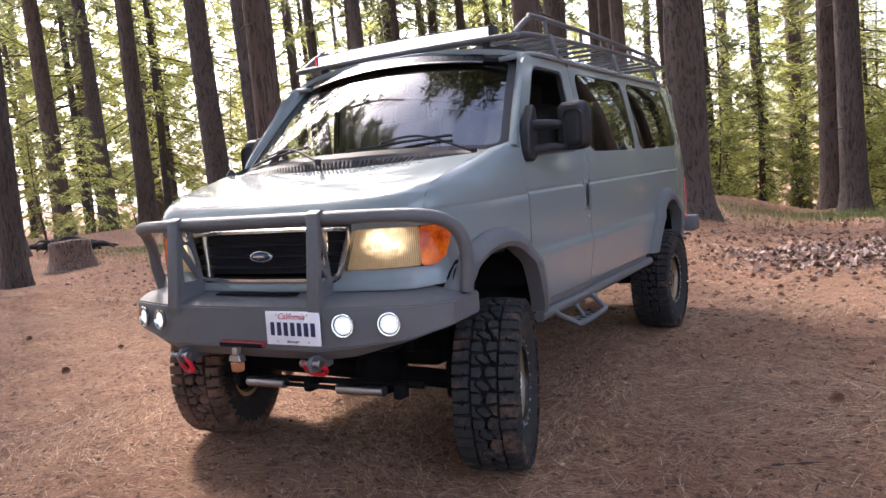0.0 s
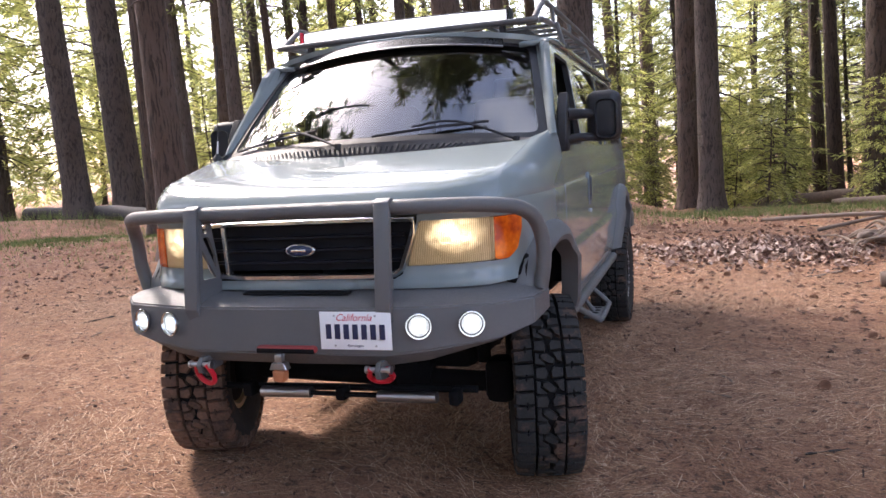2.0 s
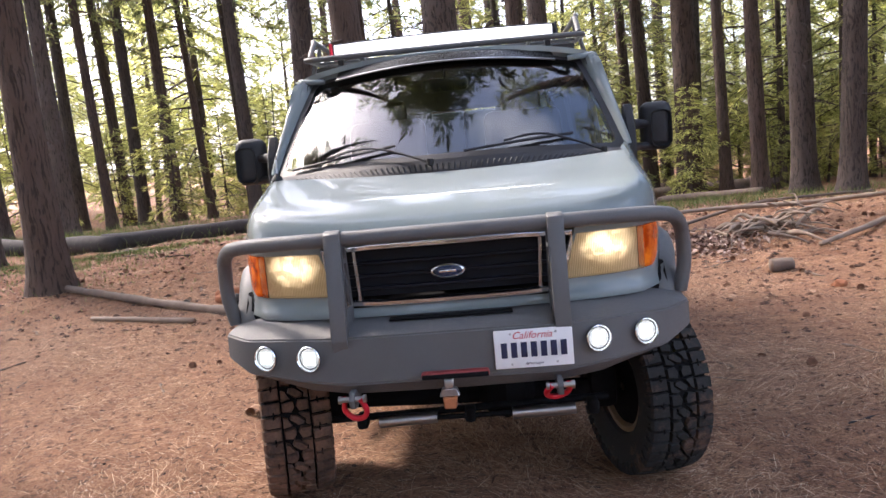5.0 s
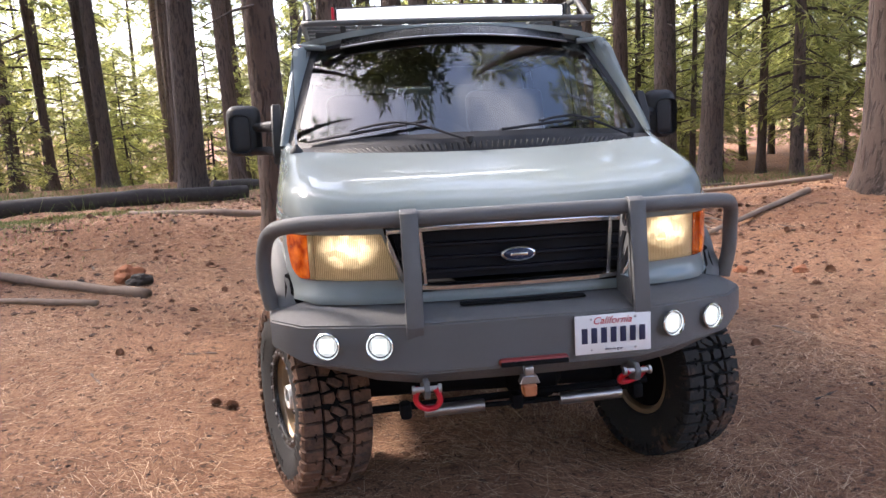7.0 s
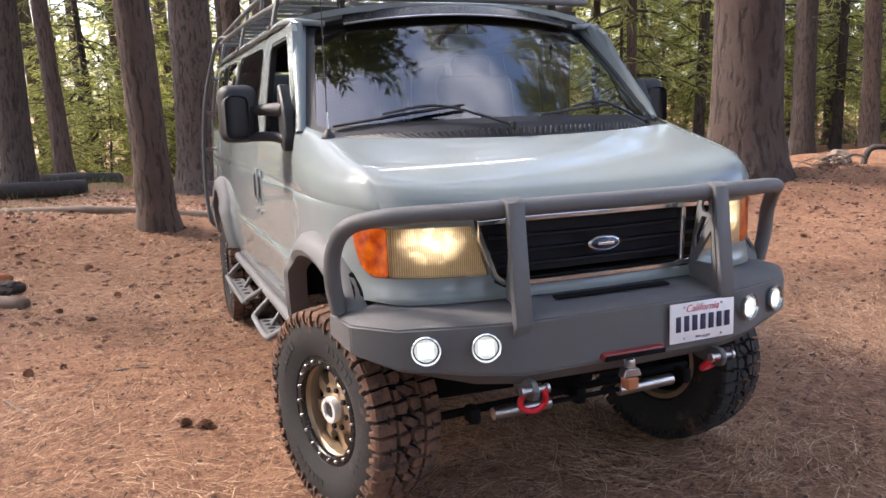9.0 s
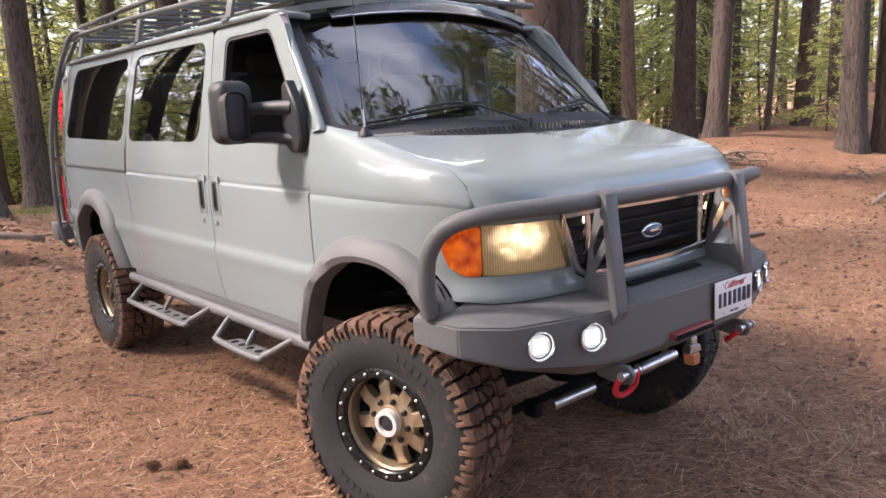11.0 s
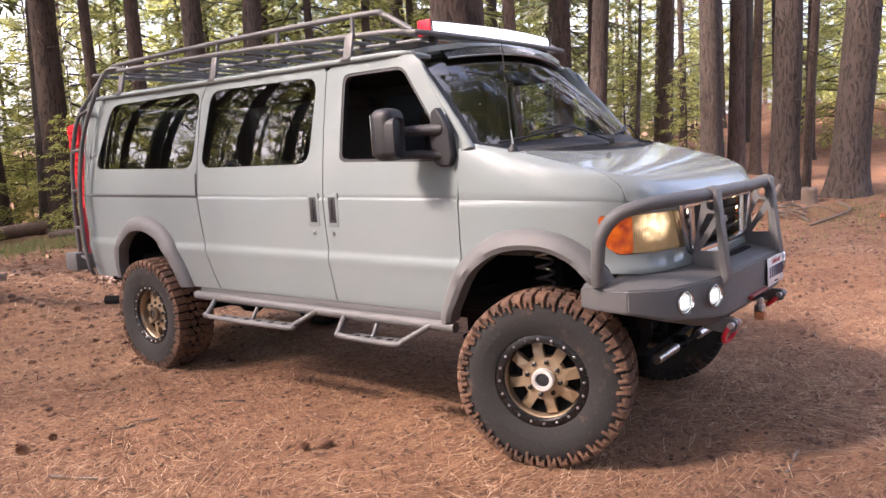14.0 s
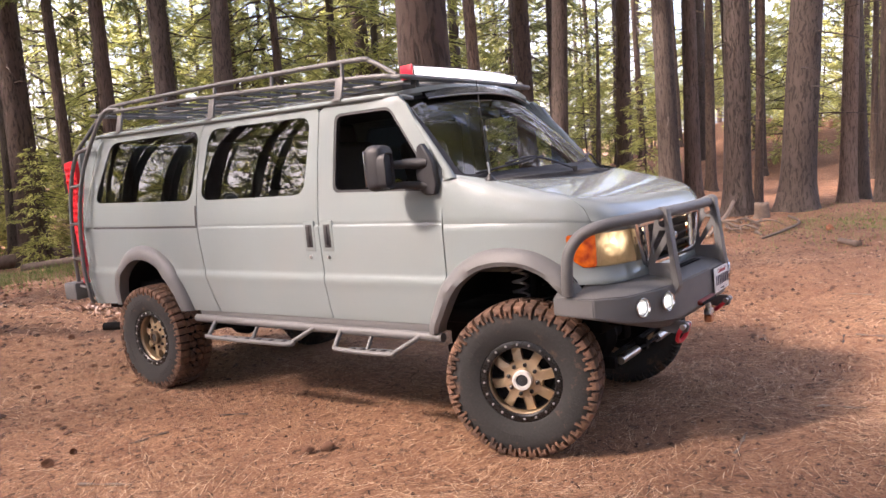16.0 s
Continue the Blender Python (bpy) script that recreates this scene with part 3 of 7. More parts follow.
CREASES = (0.80, 0.90, 0.925, 0.945, 0.965, 0.985, 1.01, 1.04, 1.285, 1.297, 1.303, 1.309, 1.315, 1.321, 1.327, 1.335)
for side, where in ((-1, "right"), (1, "left")):
    surf = side_surface(side)
    arch = [(fs(y), z) for y, z in ARCH_F]
    # wing
    wing = [(0.466, 1.304),  (0.470, 1.0), (0.505, 0.87)] + arch[1:] + [(fs(-0.285), 0.90), (fs(-0.30), 1.02), (S_LAMP - 0.012, 1.16), (S_LAMP - 0.012, 1.296), (fs(0.0), 1.300)]
    panel("wing", wing, [], surf, PAINT, van, "", 0.06, 0.025, 0.0, (), CREASES[1:8])
    # wing top between the crease and the bonnet
    gv, gf = [], []
    s0, s1 = s_front(0.80), 0.466
    rows, cols = 26, 12
    for i in range(rows + 1):
        s = s0 + (s1 - s0) * i / rows
        P, nrm = plan_at(s), plan_normal(s)
        limit = 0.842 + 0.028 * sm((P.y + 0.42) / 0.6) if P.y < 0.2 else 0.87 + 0.05 * sm((P.y - 0.2) / 0.2)
        r = lerp_table(ROUND, P.y)
        emax = max(0.0, (P.x - limit) / max(0.35, nrm.x))
        for j in range(-1, cols):
            e = emax * (1 - math.cos(max(0, j) / (cols - 1) * math.pi / 2))
            q = P - nrm * (e + 0.0085 + (0.012 if j < 0 else 0))
            gv.append(Vector((side * q.x, q.y, shoulder(q.x, q.y, min(1.0, e / r)) - (0.025 if j < 0 else 0))))
    for i in range(rows):
        for j in range(cols):
            a = i * (cols + 1) + j
            q = (a, a + 1, a + cols + 2, a + cols + 1)
            gf.append(q if side > 0 else q[::-1])
    ob = new("wing_top", mesh("wing_top", gv, gf, PAINT))
    ob.parent = van
    # front door with its window opening
    door = [(0.474, 1.31), (0.478, 1.0), (0.512, 0.875), (0.56, 0.80), (0.60, 0.70), (1.443, 0.70), (1.452, 0.9), (1.470, 1.31), (1.466, 1.7), (1.455, 2.045), (1.40, TOP), (0.80, TOP), (0.735, 2.03), (0.46, 1.60), (0.468, 1.45)]
    dwin = soften([(1.335, 1.515), (1.318, 2.015), (0.86, 2.02), (0.545, 1.58), (0.545, 1.50)], 0.05)
    panel("front_door", door, [dwin], surf, PAINT, van, "", 0.07, 0.025, 0.0, (), CREASES)
    # black rubber round the window
    ring = soften([(1.35, 1.50), (1.333, 2.03), (0.85, 2.035), (0.53, 1.585), (0.53, 1.485)], 0.055)
    hole = soften([(1.318, 1.53), (1.302, 2.0), (0.868, 2.003), (0.56, 1.575), (0.56, 1.518)], 0.045)
    panel("window_seal", ring, [hole], surf, BLACK, van, "black rubber window seal", 0.08, 0.03, -0.004)
    swin = soften([(1.60, 1.51), (1.535, 2.022), (2.60, 2.026), (2.712, 1.507)], 0.10)
    qwin = soften([(2.815, 1.507), (2.72, 2.03), (3.93, 2.02), (4.19, 1.525)], 0.10)
    if side < 0:
        cargo = [(1.450, 0.70), (1.459, 0.9), (1.477, 1.31), (1.473, 1.7), (1.462, 2.045), (1.49, TOP), (2.66, TOP), (2.715, 1.95), (2.745, 1.6), (2.748, 1.31), (2.72, 1.05), (2.67, 0.86), (2.61, 0.70)]
        panel("side_door", cargo, [swin], surf, PAINT, van, "", 0.07, 0.025, 0.0, (), CREASES)
        quarter = [(2.62, 0.70), (2.678, 0.86), (2.728, 1.05), (2.756, 1.31), (2.753, 1.6), (2.723, 1.95), (2.668, TOP), (4.06, TOP), (4.14, 2.0), (4.33, 1.5), (4.36, 1.31), (4.36, 0.70)]
        quarter = quarter[:] + ARCH_R[::-1]
        panel("quarter_panel", quarter, [qwin], surf, PAINT, van, "", 0.07, 0.025, 0.0, (), CREASES)
        slot = [(2.758, 1.303), (4.22, 1.303), (4.22, 1.318), (2.775, 1.318), (2.775, 1.47), (2.758, 1.47)]
        panel("track_slot", slot, [], surf, BLACK, van, "dark sliding door track gap", 0.05, 0.004, 0.003)
    else:
        rear = [(1.450, 0.70), (1.459, 0.9), (1.477, 1.31), (1.473, 1.7), (1.462, 2.045), (1.49, TOP), (4.06, TOP), (4.14, 2.0), (4.33, 1.5), (4.36, 1.31), (4.36, 0.70)] + ARCH_R[::-1]
        panel("quarter_panel", rear, [swin, qwin], surf, PAINT, van, "", 0.07, 0.025, 0.0, (), CREASES)
    for nm, poly in (("side_window", swin), ("quarter_window", qwin)):
        big = [((x - 2.2 if nm == "side_window" else x - 3.35), z - 1.77) for x, z in poly]
        cx = 2.13 if nm == "side_window" else 3.42
        grow = [(cx + (x - cx) * 1.012, 1.77 + (z - 1.77) * 1.03) for x, z in poly]
        panel(nm, grow, [], surf, TINTED, van, "dark tinted glass", 0.12, 0.005, -0.006).visible_shadow = True
    # corner post round to the rear doors
    back = [(4.366, 0.70), (4.366, 1.31), (4.336, 1.5), (4.146, 2.0), (4.07, TOP), (s_at(4.56) + 0.5, TOP), (s_at(4.56) + 0.5, 0.70)]
    panel("rear_corner", back, [], surf, PAINT, van, "", 0.09)
    # arch lips
    for arc, nm in ((arch, "front_flare"), (ARCH_R, "rear_flare")):
        line = catmull(([(0.575, 0.655), (0.545, 0.72)] if nm == "front_flare" else []) + [(a, b) for a, b in arc], 4)
        c = Vector((sum(p.x for p in line) / len(line), 0.72))
        fv, ff = [], []
        rim = ((-0.012, -0.03), (-0.014, 0.055), (0.012, 0.066), (0.055, 0.052), (0.083, 0.020), (0.087, 0.0))
        for p in line:
            d = Vector((p.x - c.x, p.y - c.y))
            d = Vector((d.x, d.y)).normalized()
            for w, o in rim:
                q = p + d * w
                fv.append(side_point(side, q.x, max(0.62, q.y), o))
        m = len(rim)
        for i in range(len(line) - 1):
            for j in range(m - 1):
                q = (i * m + j, i * m + j + 1, (i + 1) * m + j + 1, (i + 1) * m + j)
                ff.append(q if side > 0 else q[::-1])
        for i in (0, len(line) - 1):
            ff.append(tuple(i * m + j for j in range(m)))
        me = mesh(nm, fv, ff, FLARE)
        me.set_sharp_from_angle(angle=radians(40))
        ob = new(nm, me)
        ob.parent = van
        tagged(ob, "matt grey plastic arch flare")
    # liners of the arches
    for yc in (0.09, 3.44):
        lv, lf = [], []
        n = 14
        for i in range(n + 1):
            t = math.pi * i / n
            y, z = yc - 0.45 * math.cos(t), 0.80 + 0.36 * math.sin(t)
            for x in (0.93, 0.45):
                lv.append((side * x, y, z))
        for i in range(n):
            lf.append((i * 2, i * 2 + 1, i * 2 + 3, i * 2 + 2))
        b = len(lv)
        lv += [(side * 0.45, yc, 0.80)]
        for i in range(n):
            lf.append((i * 2 + 1, b, i * 2 + 3))
        # liner coloured near-black so the arch reads as deep shade
        ob = new("arch_liner", mesh("arch_liner", lv, lf, SHADE_BLACK))
        ob.parent = van

# bonnet
S_CORNER = s_front(0.836)
front_edge = [(plan_at(S_FRONT + (S_CORNER - S_FRONT) * k / 14) - plan_normal(S_FRONT + (S_CORNER - S_FRONT) * k / 14) * 0.0002) for k in range(15)]
right_side = [(0.842 + 0.028 * sm((y + 0.42) / 0.6) - 0.004, y) for y in (-0.36, -0.3, -0.2, -0.1, 0, 0.1, 0.18)]
half = [(p.x, p.y) for p in front_edge] + right_side
back_edge = [(x, 0.185 - 0.155 * (1 - (x / 0.87) ** 2)) for x in (0.8, 0.6, 0.4, 0.2, 0.0)]
outline = half + back_edge + [(-x, y) for x, y in reversed(half[1:] + back_edge[:-1])]
rings = []
for k in range(-30, 31):
    s = S_FRONT + (S_CORNER - S_FRONT) * abs(k) / 30
    for e in (0.0025, 0.006, 0.012, 0.02, 0.033, 0.05):
        q = plan_at(s) - plan_normal(s) * e
        rings.append((q.x * (1 if k > 0 else -1), q.y))
panel("bonnet", outline, [], lambda x, y, out=0.0: Vector((x, y, bonnet_z(x, y) + out)), PAINT, van, "", 0.05, 0.02, 0.0, rings, (), 0.012, 0.002)

# front face: lamp panel with openings for lamps and grille
for side in (-1, 1):
    surf = side_surface(side)
    lamp_top = 1.225
    amber_poly = soften([(S_LAMP, lamp_top), (S_LAMP - 0.004, 1.16), (S_LAMP - 0.035, 1.08), (S_LAMP - 0.085, 1.046), (S_BOX, 1.045), (S_BOX, lamp_top)], 0.02)
    s_in_t, s_in_b = s_front(0.535), s_front(0.475)
    clear_poly = [(S_BOX - 0.003, lamp_top), (S_BOX - 0.003, 1.047), (s_in_b, 1.040), (s_in_t, lamp_top)]
    frame_out = [(S_LAMP - 0.006, 1.296), (S_LAMP - 0.006, 1.12), (fs(-0.295), 1.0), (fs(-0.32), 0.955), (s_front(0.80), 0.945), (S_FRONT, 0.945), (S_FRONT, 0.985), (s_front(0.42), 0.985), (s_front(0.455), 1.005), (s_front(0.525), lamp_top + 0.003), (s_front(0.53), 1.255), (s_front(0.70), 1.262), (s_front(0.81), 1.280)]
    panel("lamp_panel", frame_out, [soften([(S_LAMP, lamp_top + 0.003), (S_LAMP - 0.004, 1.16), (S_LAMP - 0.035, 1.08), (S_LAMP - 0.085, 1.043), (s_in_b, 1.037), (s_in_t, lamp_top + 0.003)], 0.012)], surf, PAINT, van)
    lamp = panel("headlamp", [(a, b) for a, b in clear_poly], [], surf, LENS, van, "lit headlamp with a clear ribbed lens", 0.05, 0.03, 0.002)
    panel("indicator_lens", amber_poly, [], surf, AMBER, lamp, "amber indicator lens", 0.03, 0.03, 0.002)
    # bowl and bulb behind the lens
    panel("reflector", [(a, b) for a, b in clear_poly], [], surf, REFLECTOR, lamp, "", 0.05, 0.01, -0.03)
    q = side_point(side, s_front(0.65), 1.135, -0.05)
    part("bulb", lathe([(-0.026, 0.001), (-0.024, 0.014), (0.0, 0.018), (0.01, 0.016)], 16, q + Vector((0, 0.035, 0.004)), (0, 0, 90)), BULB, lamp)

# grille: chrome frame, dark mesh, bars and emblem
grille = part("grille", prism([(-0.50, 1.205), (0.50, 1.205), (0.43, 1.0), (-0.43, 1.0)], "y", -0.455, -0.44), GRILLE, van, "dark grille in a chrome frame")


def bar(points, w, d, material, name, parent):
    """A flat bar along points in the front plane."""
    bm = bmesh.new()
    prev = None
    pts = [Vector(p) for p in points]
    for i, p in enumerate(pts):
        a = (pts[min(i + 1, len(pts) - 1)] - pts[max(0, i - 1)]).normalized()
        n = Vector((0, 1, 0))
        u = a.cross(n).normalized()
        ring = [bm.verts.new(p + u * sx * w / 2 + n * sy * d / 2) for sx, sy in ((-1, -0.5), (-0.55, -1), (0.55, -1), (1, -0.5), (1, 1), (-1, 1))]
        if prev:
            for k in range(6):
                bm.faces.new((prev[k], prev[(k + 1) % 6], ring[(k + 1) % 6], ring[k]))
        else:
            bm.faces.new(ring)
        prev = ring
    bm.faces.new(prev)
    return part(name, bm, material, parent)


def bow(x):
    return -0.532 + 0.06 * (x / 0.7) ** 2


outer_f = [(0, 1.212), (0.3, 1.212), (0.515, 1.205), (0.505, 1.15), (0.455, 1.01), (0.425, 0.985), (0.3, 0.978), (0, 0.978)]
for side in (-1, 1):
    bar([(side * x, bow(x) - 0.004, z) for x, z in outer_f], 0.026, 0.035, CHROME, "chrome_frame", grille)
    bar([(side * 0.385, bow(0.385) + 0.005, 1.205), (side * 0.372, bow(0.37) + 0.005, 0.985)], 0.022, 0.03, CHROME, "chrome_upright", grille)
for z in (1.040, 1.092, 1.145):
    bar([(x, bow(x) + 0.022, z) for x in (-0.46, -0.23, 0, 0.23, 0.46)], 0.014, 0.02, GRILLE, "grille_bar", grille)
em = bmesh.new()
bmesh.ops.create_uvsphere(em, u_segments=32, v_segments=10, radius=1, matrix=Matrix.Translation((0, -0.532, 1.092)) @ Matrix.Diagonal((0.072, 0.012, 0.030, 1)))
emblem = part("emblem", em, CHROME, grille, "oval badge with a chrome rim")
em = bmesh.new()
bmesh.ops.create_uvsphere(em, u_segments=32, v_segments=10, radius=1, matrix=Matrix.Translation((0, -0.5355, 1.092)) @ Matrix.Diagonal((0.063, 0.012, 0.024, 1)))
part("emblem_face", em, EMBLEM, emblem)
part("emblem_bar", box((0.07, 0.003, 0.010), (0, -0.547, 1.092), 0.001), CHROME, emblem)
# near-black apron: the shade behind the bumper is in its colour
part("front_apron", box((1.30, 0.05, 0.10), (0, -0.42, 0.93), 0.01), SHADE_BLACK, van)

# roof: crowned sheet with a gutter, and the header over the windscreen
def roof_point(x, y, out=0.0):
    z = TOP + 0.018
    w = 0.865
    t = min(1.0, abs(x) / w)
    z += 0.105 * (1 - t ** 2.6) * (0.75 + 0.25 * sm((y - 0.6) / 1.2)) * (1 - 0.4 * sm((y - 4.2) / 0.35))
    return Vector((x, y, z + rake(y, z) + out))


roof_line = [(0.0, 0.730), (0.3, 0.738), (0.55, 0.765), (0.72, 0.805), (0.80, 0.84), (0.853, 0.90), (0.862, 1.2), (0.865, 2.5), (0.86, 3.9), (0.84, 4.2), (0.76, 4.38), (0.4, 4.43), (0.0, 4.44)]
roof_poly = roof_line + [(-x, y) for x, y in reversed(roof_line[1:-1])]
panel("roof", roof_poly, [], roof_point, PAINT, van, "", 0.11, 0.03)
for side in (-1, 1):
    pts = [(0.70, 0.82, TOP - 0.005), (0.79, 0.83, TOP), (0.868, 0.93, TOP + 0.012), (0.875, 1.5, TOP + 0.012), (0.878, 2.8, TOP + 0.012), (0.872, 3.95, TOP + 0.012), (0.83, 4.3, TOP + 0.01)]
    tube("gutter", [(side * x, y, z + rake(y, z)) for x, y, z in pts], 0.017, PAINT, van, "", 8)

# windscreen, pillars and cowl
def screen_point(u, v, out=0.0):
    """u from -1 to 1 across, v from 0 at the cowl to 1 at the header."""
    w = 0.905 + (0.770 - 0.905) * v
    x = u * w
    y = (0.375 + (0.862 - 0.375) * v) - (0.27 - 0.12 * v) * (1 - u * u)
    z = (1.550 + (2.068 - 1.550) * v) + (0.018 + 0.045 * v) * (1 - u * u) + 0.018 * math.sin(math.pi * v)
    return Vector((x, y - out * 0.75, z + out * 0.65))


panel("windscreen", soften([(-1, 0), (1, 0), (1, 1), (-1, 1)], 0.05), [], screen_point, CLEAR, van, "clear laminated windscreen", 0.12, 0.006)
panel("screen_seal", [(-1.025, -0.035), (1.025, -0.035), (1.03, 1.025), (-1.03, 1.025)], [soften([(-0.972, 0.03), (0.972, 0.03), (0.968, 0.975), (-0.968, 0.975)], 0.06)], screen_point, BLACK, van, "black windscreen seal", 0.1, 0.03, 0.004)
visor = panel("screen_visor", [(-0.80, 0.93), (0.80, 0.93), (0.80, 1.03), (-0.80, 1.03)], [], lambda u, v, out=0.0: screen_point(u, v, out + 0.02), BEADLOCK, van, "smoked visor over the windscreen", 0.04, 0.012, 0.01)
panel("visor_edge", [(-0.80, 0.915), (0.80, 0.915), (0.80, 0.925), (-0.80, 0.925)], [], lambda u, v, out=0.0: screen_point(u, v, out + 0.022), STEEL, visor, "bright lower edge strip", 0.04, 0.008, 0.01)
for side in (-1, 1):
    # pillar between windscreen and door
    pv, pf = [], []
    n = 16
    for i in range(n + 1):
        v = 0.0 + 1.04 * i / n
        a = screen_point(side * 1.015, v, 0.004)
        zz = a.z
        yd = 0.452 + (0.752 - 0.452) * max(0.0, (zz - 1.60) / 0.43) if zz > 1.6 else 0.458
        zl = zz - rake(yd, zz)
        b = side_point(side, yd, zl, 0.0)
        mid = a.lerp(b, 0.5) + Vector((side * 0.018, -0.03, 0.012))
        m2 = a.lerp(b, 0.8) + Vector((side * 0.014, -0.012, 0.004))
        m1 = a.lerp(b, 0.2) + Vector((side * 0.01, -0.022, 0.010))
        inner = b + Vector((-side * 0.05, 0.01, 0))
        pv += [a + Vector((-side * 0.012, 0.03, -0.01)), a, m1, mid, m2, b, inner]
    for i in range(n):
        for j in range(6):
            q = (i * 7 + j, i * 7 + j + 1, (i + 1) * 7 + j + 1, (i + 1) * 7 + j)
            if j:
                pf.append(q if side < 0 else q[::-1])
    ob = new("windscreen_pillar", mesh("windscreen_pillar", pv, pf, PAINT))
    ob.parent = van
    # dark trim behind the pillar
    trim = [Vector(p) + Vector((-side * 0.02, 0.03, -0.012)) for p in pv]
    ob = new("pillar_trim", mesh("pillar_trim", trim, pf, LINER))
    ob.parent = van
hv, hf = [], []
cols = 24
for i in range(cols + 1):
    u = -1 + 2 * i / cols
    a = screen_point(u * 1.03, 1.02, 0.004)
    x = u * 0.80
    yb = 0.84 - 0.11 * (1 - u * u) ** 0.9
    b = roof_point(x, yb) + Vector((0, 0, 0.0))
    hv += [a, a.lerp(b, 0.5) + Vector((0, -0.012, 0.012)), b]
for i in range(cols):
    for j in range(2):
        hf.append((i * 3 + j, (i + 1) * 3 + j, (i + 1) * 3 + j + 1, i * 3 + j + 1))
ob = new("roof_header", mesh("roof_header", hv, hf, PAINT))
ob.parent = van
cv, cf = [], []
cols = 40
for i in range(cols + 1):
    u = -1 + 2 * i / cols
    x = u * 0.865
    yb = 0.185 - 0.155 * (1 - u * u)
    a = Vector((x, yb + 0.004, bonnet_z(min(0.85, abs(x)), yb) - 0.006))
    b = screen_point(u * 1.01, -0.02, 0.01)
    cv += [a + Vector((0, 0.0, -0.03)), a, a.lerp(b, 0.5) + Vector((0, 0, -0.010)), b]
for i in range(cols):
    for j in range(3):
        cf.append((i * 4 + j, (i + 1) * 4 + j, (i + 1) * 4 + j + 1, i * 4 + j + 1))
cowl = new("cowl", mesh("cowl", cv, cf, BLACK))
cowl.parent = van
tagged(cowl, "black slotted plastic cowl")
for k in range(58):
    u = -0.86 + 1.72 * k / 57
    x = u * 0.865
    yb = 0.185 - 0.155 * (1 - u * u)
    a = Vector((x, yb + 0.022, bonnet_z(min(0.85, abs(x)), yb) - 0.003))
    b = screen_point(u * 1.01, -0.06, 0.016)
    bar([a, b], 0.010, 0.010, BLACK, "cowl_slat", cowl)
# wipers
for bx, tx in ((-0.08, -0.90), (0.86, 0.10)):
    a = screen_point(bx, -0.06, 0.03)
    m = screen_point((bx + tx) / 2 + 0.08, 0.085, 0.045)
    b = screen_point(tx + 0.22, 0.06, 0.035)
    wiper = tube("wiper", [a, m, b], 0.0065, BLACK, van, "black wiper arm and blade", 6)
    c, d = screen_point(tx, 0.015, 0.022), screen_point(tx + 0.62, 0.11, 0.022)
    tube("wiper_blade", [c, screen_point(tx + 0.31, 0.062, 0.022), d], 0.0075, BLACK, wiper, "", 6)
    part("wiper_pivot", lathe([(-0.015, 0.018), (0.012, 0.016), (0.018, 0.008)], 12, a, (0, 90, 0)), BLACK, wiper)

# aerial on the right wing
az = bonnet_z(0.865, 0.19)
aerial = part("aerial_base", lathe([(-0.006, 0.030), (0.006, 0.028), (0.022, 0.014), (0.032, 0.009)], 16, (-0.866, 0.19, az), (0, -90, 0)), BLACK, van)
tube("aerial_mast", [(-0.866, 0.19, az + 0.02), (-0.864, 0.20, az + 0.10)], 0.005, STEEL, aerial, "", 8, 1)
tube("aerial_whip", [(-0.864, 0.20, az + 0.10), (-0.85, 0.24, az + 0.62)], 0.0022, BLACK, aerial, "", 6, 2)

# rear doors and lamps

for side in (-1, 1):
    part("rear_door", box((0.825, 0.06, 1.36), (side * 0.415, 4.575, 1.47), 0.03), PAINT, van)
    part("tail_lamp", box((0.10, 0.03, 0.40), (side * 0.87, 4.585, 1.12), 0.012), RED, van, "red tail lamp")
    part("rear_pane", box((0.66, 0.015, 0.50), (side * 0.40, 4.605, 1.86), 0.006), TINTED, van, "dark tinted rear glass")

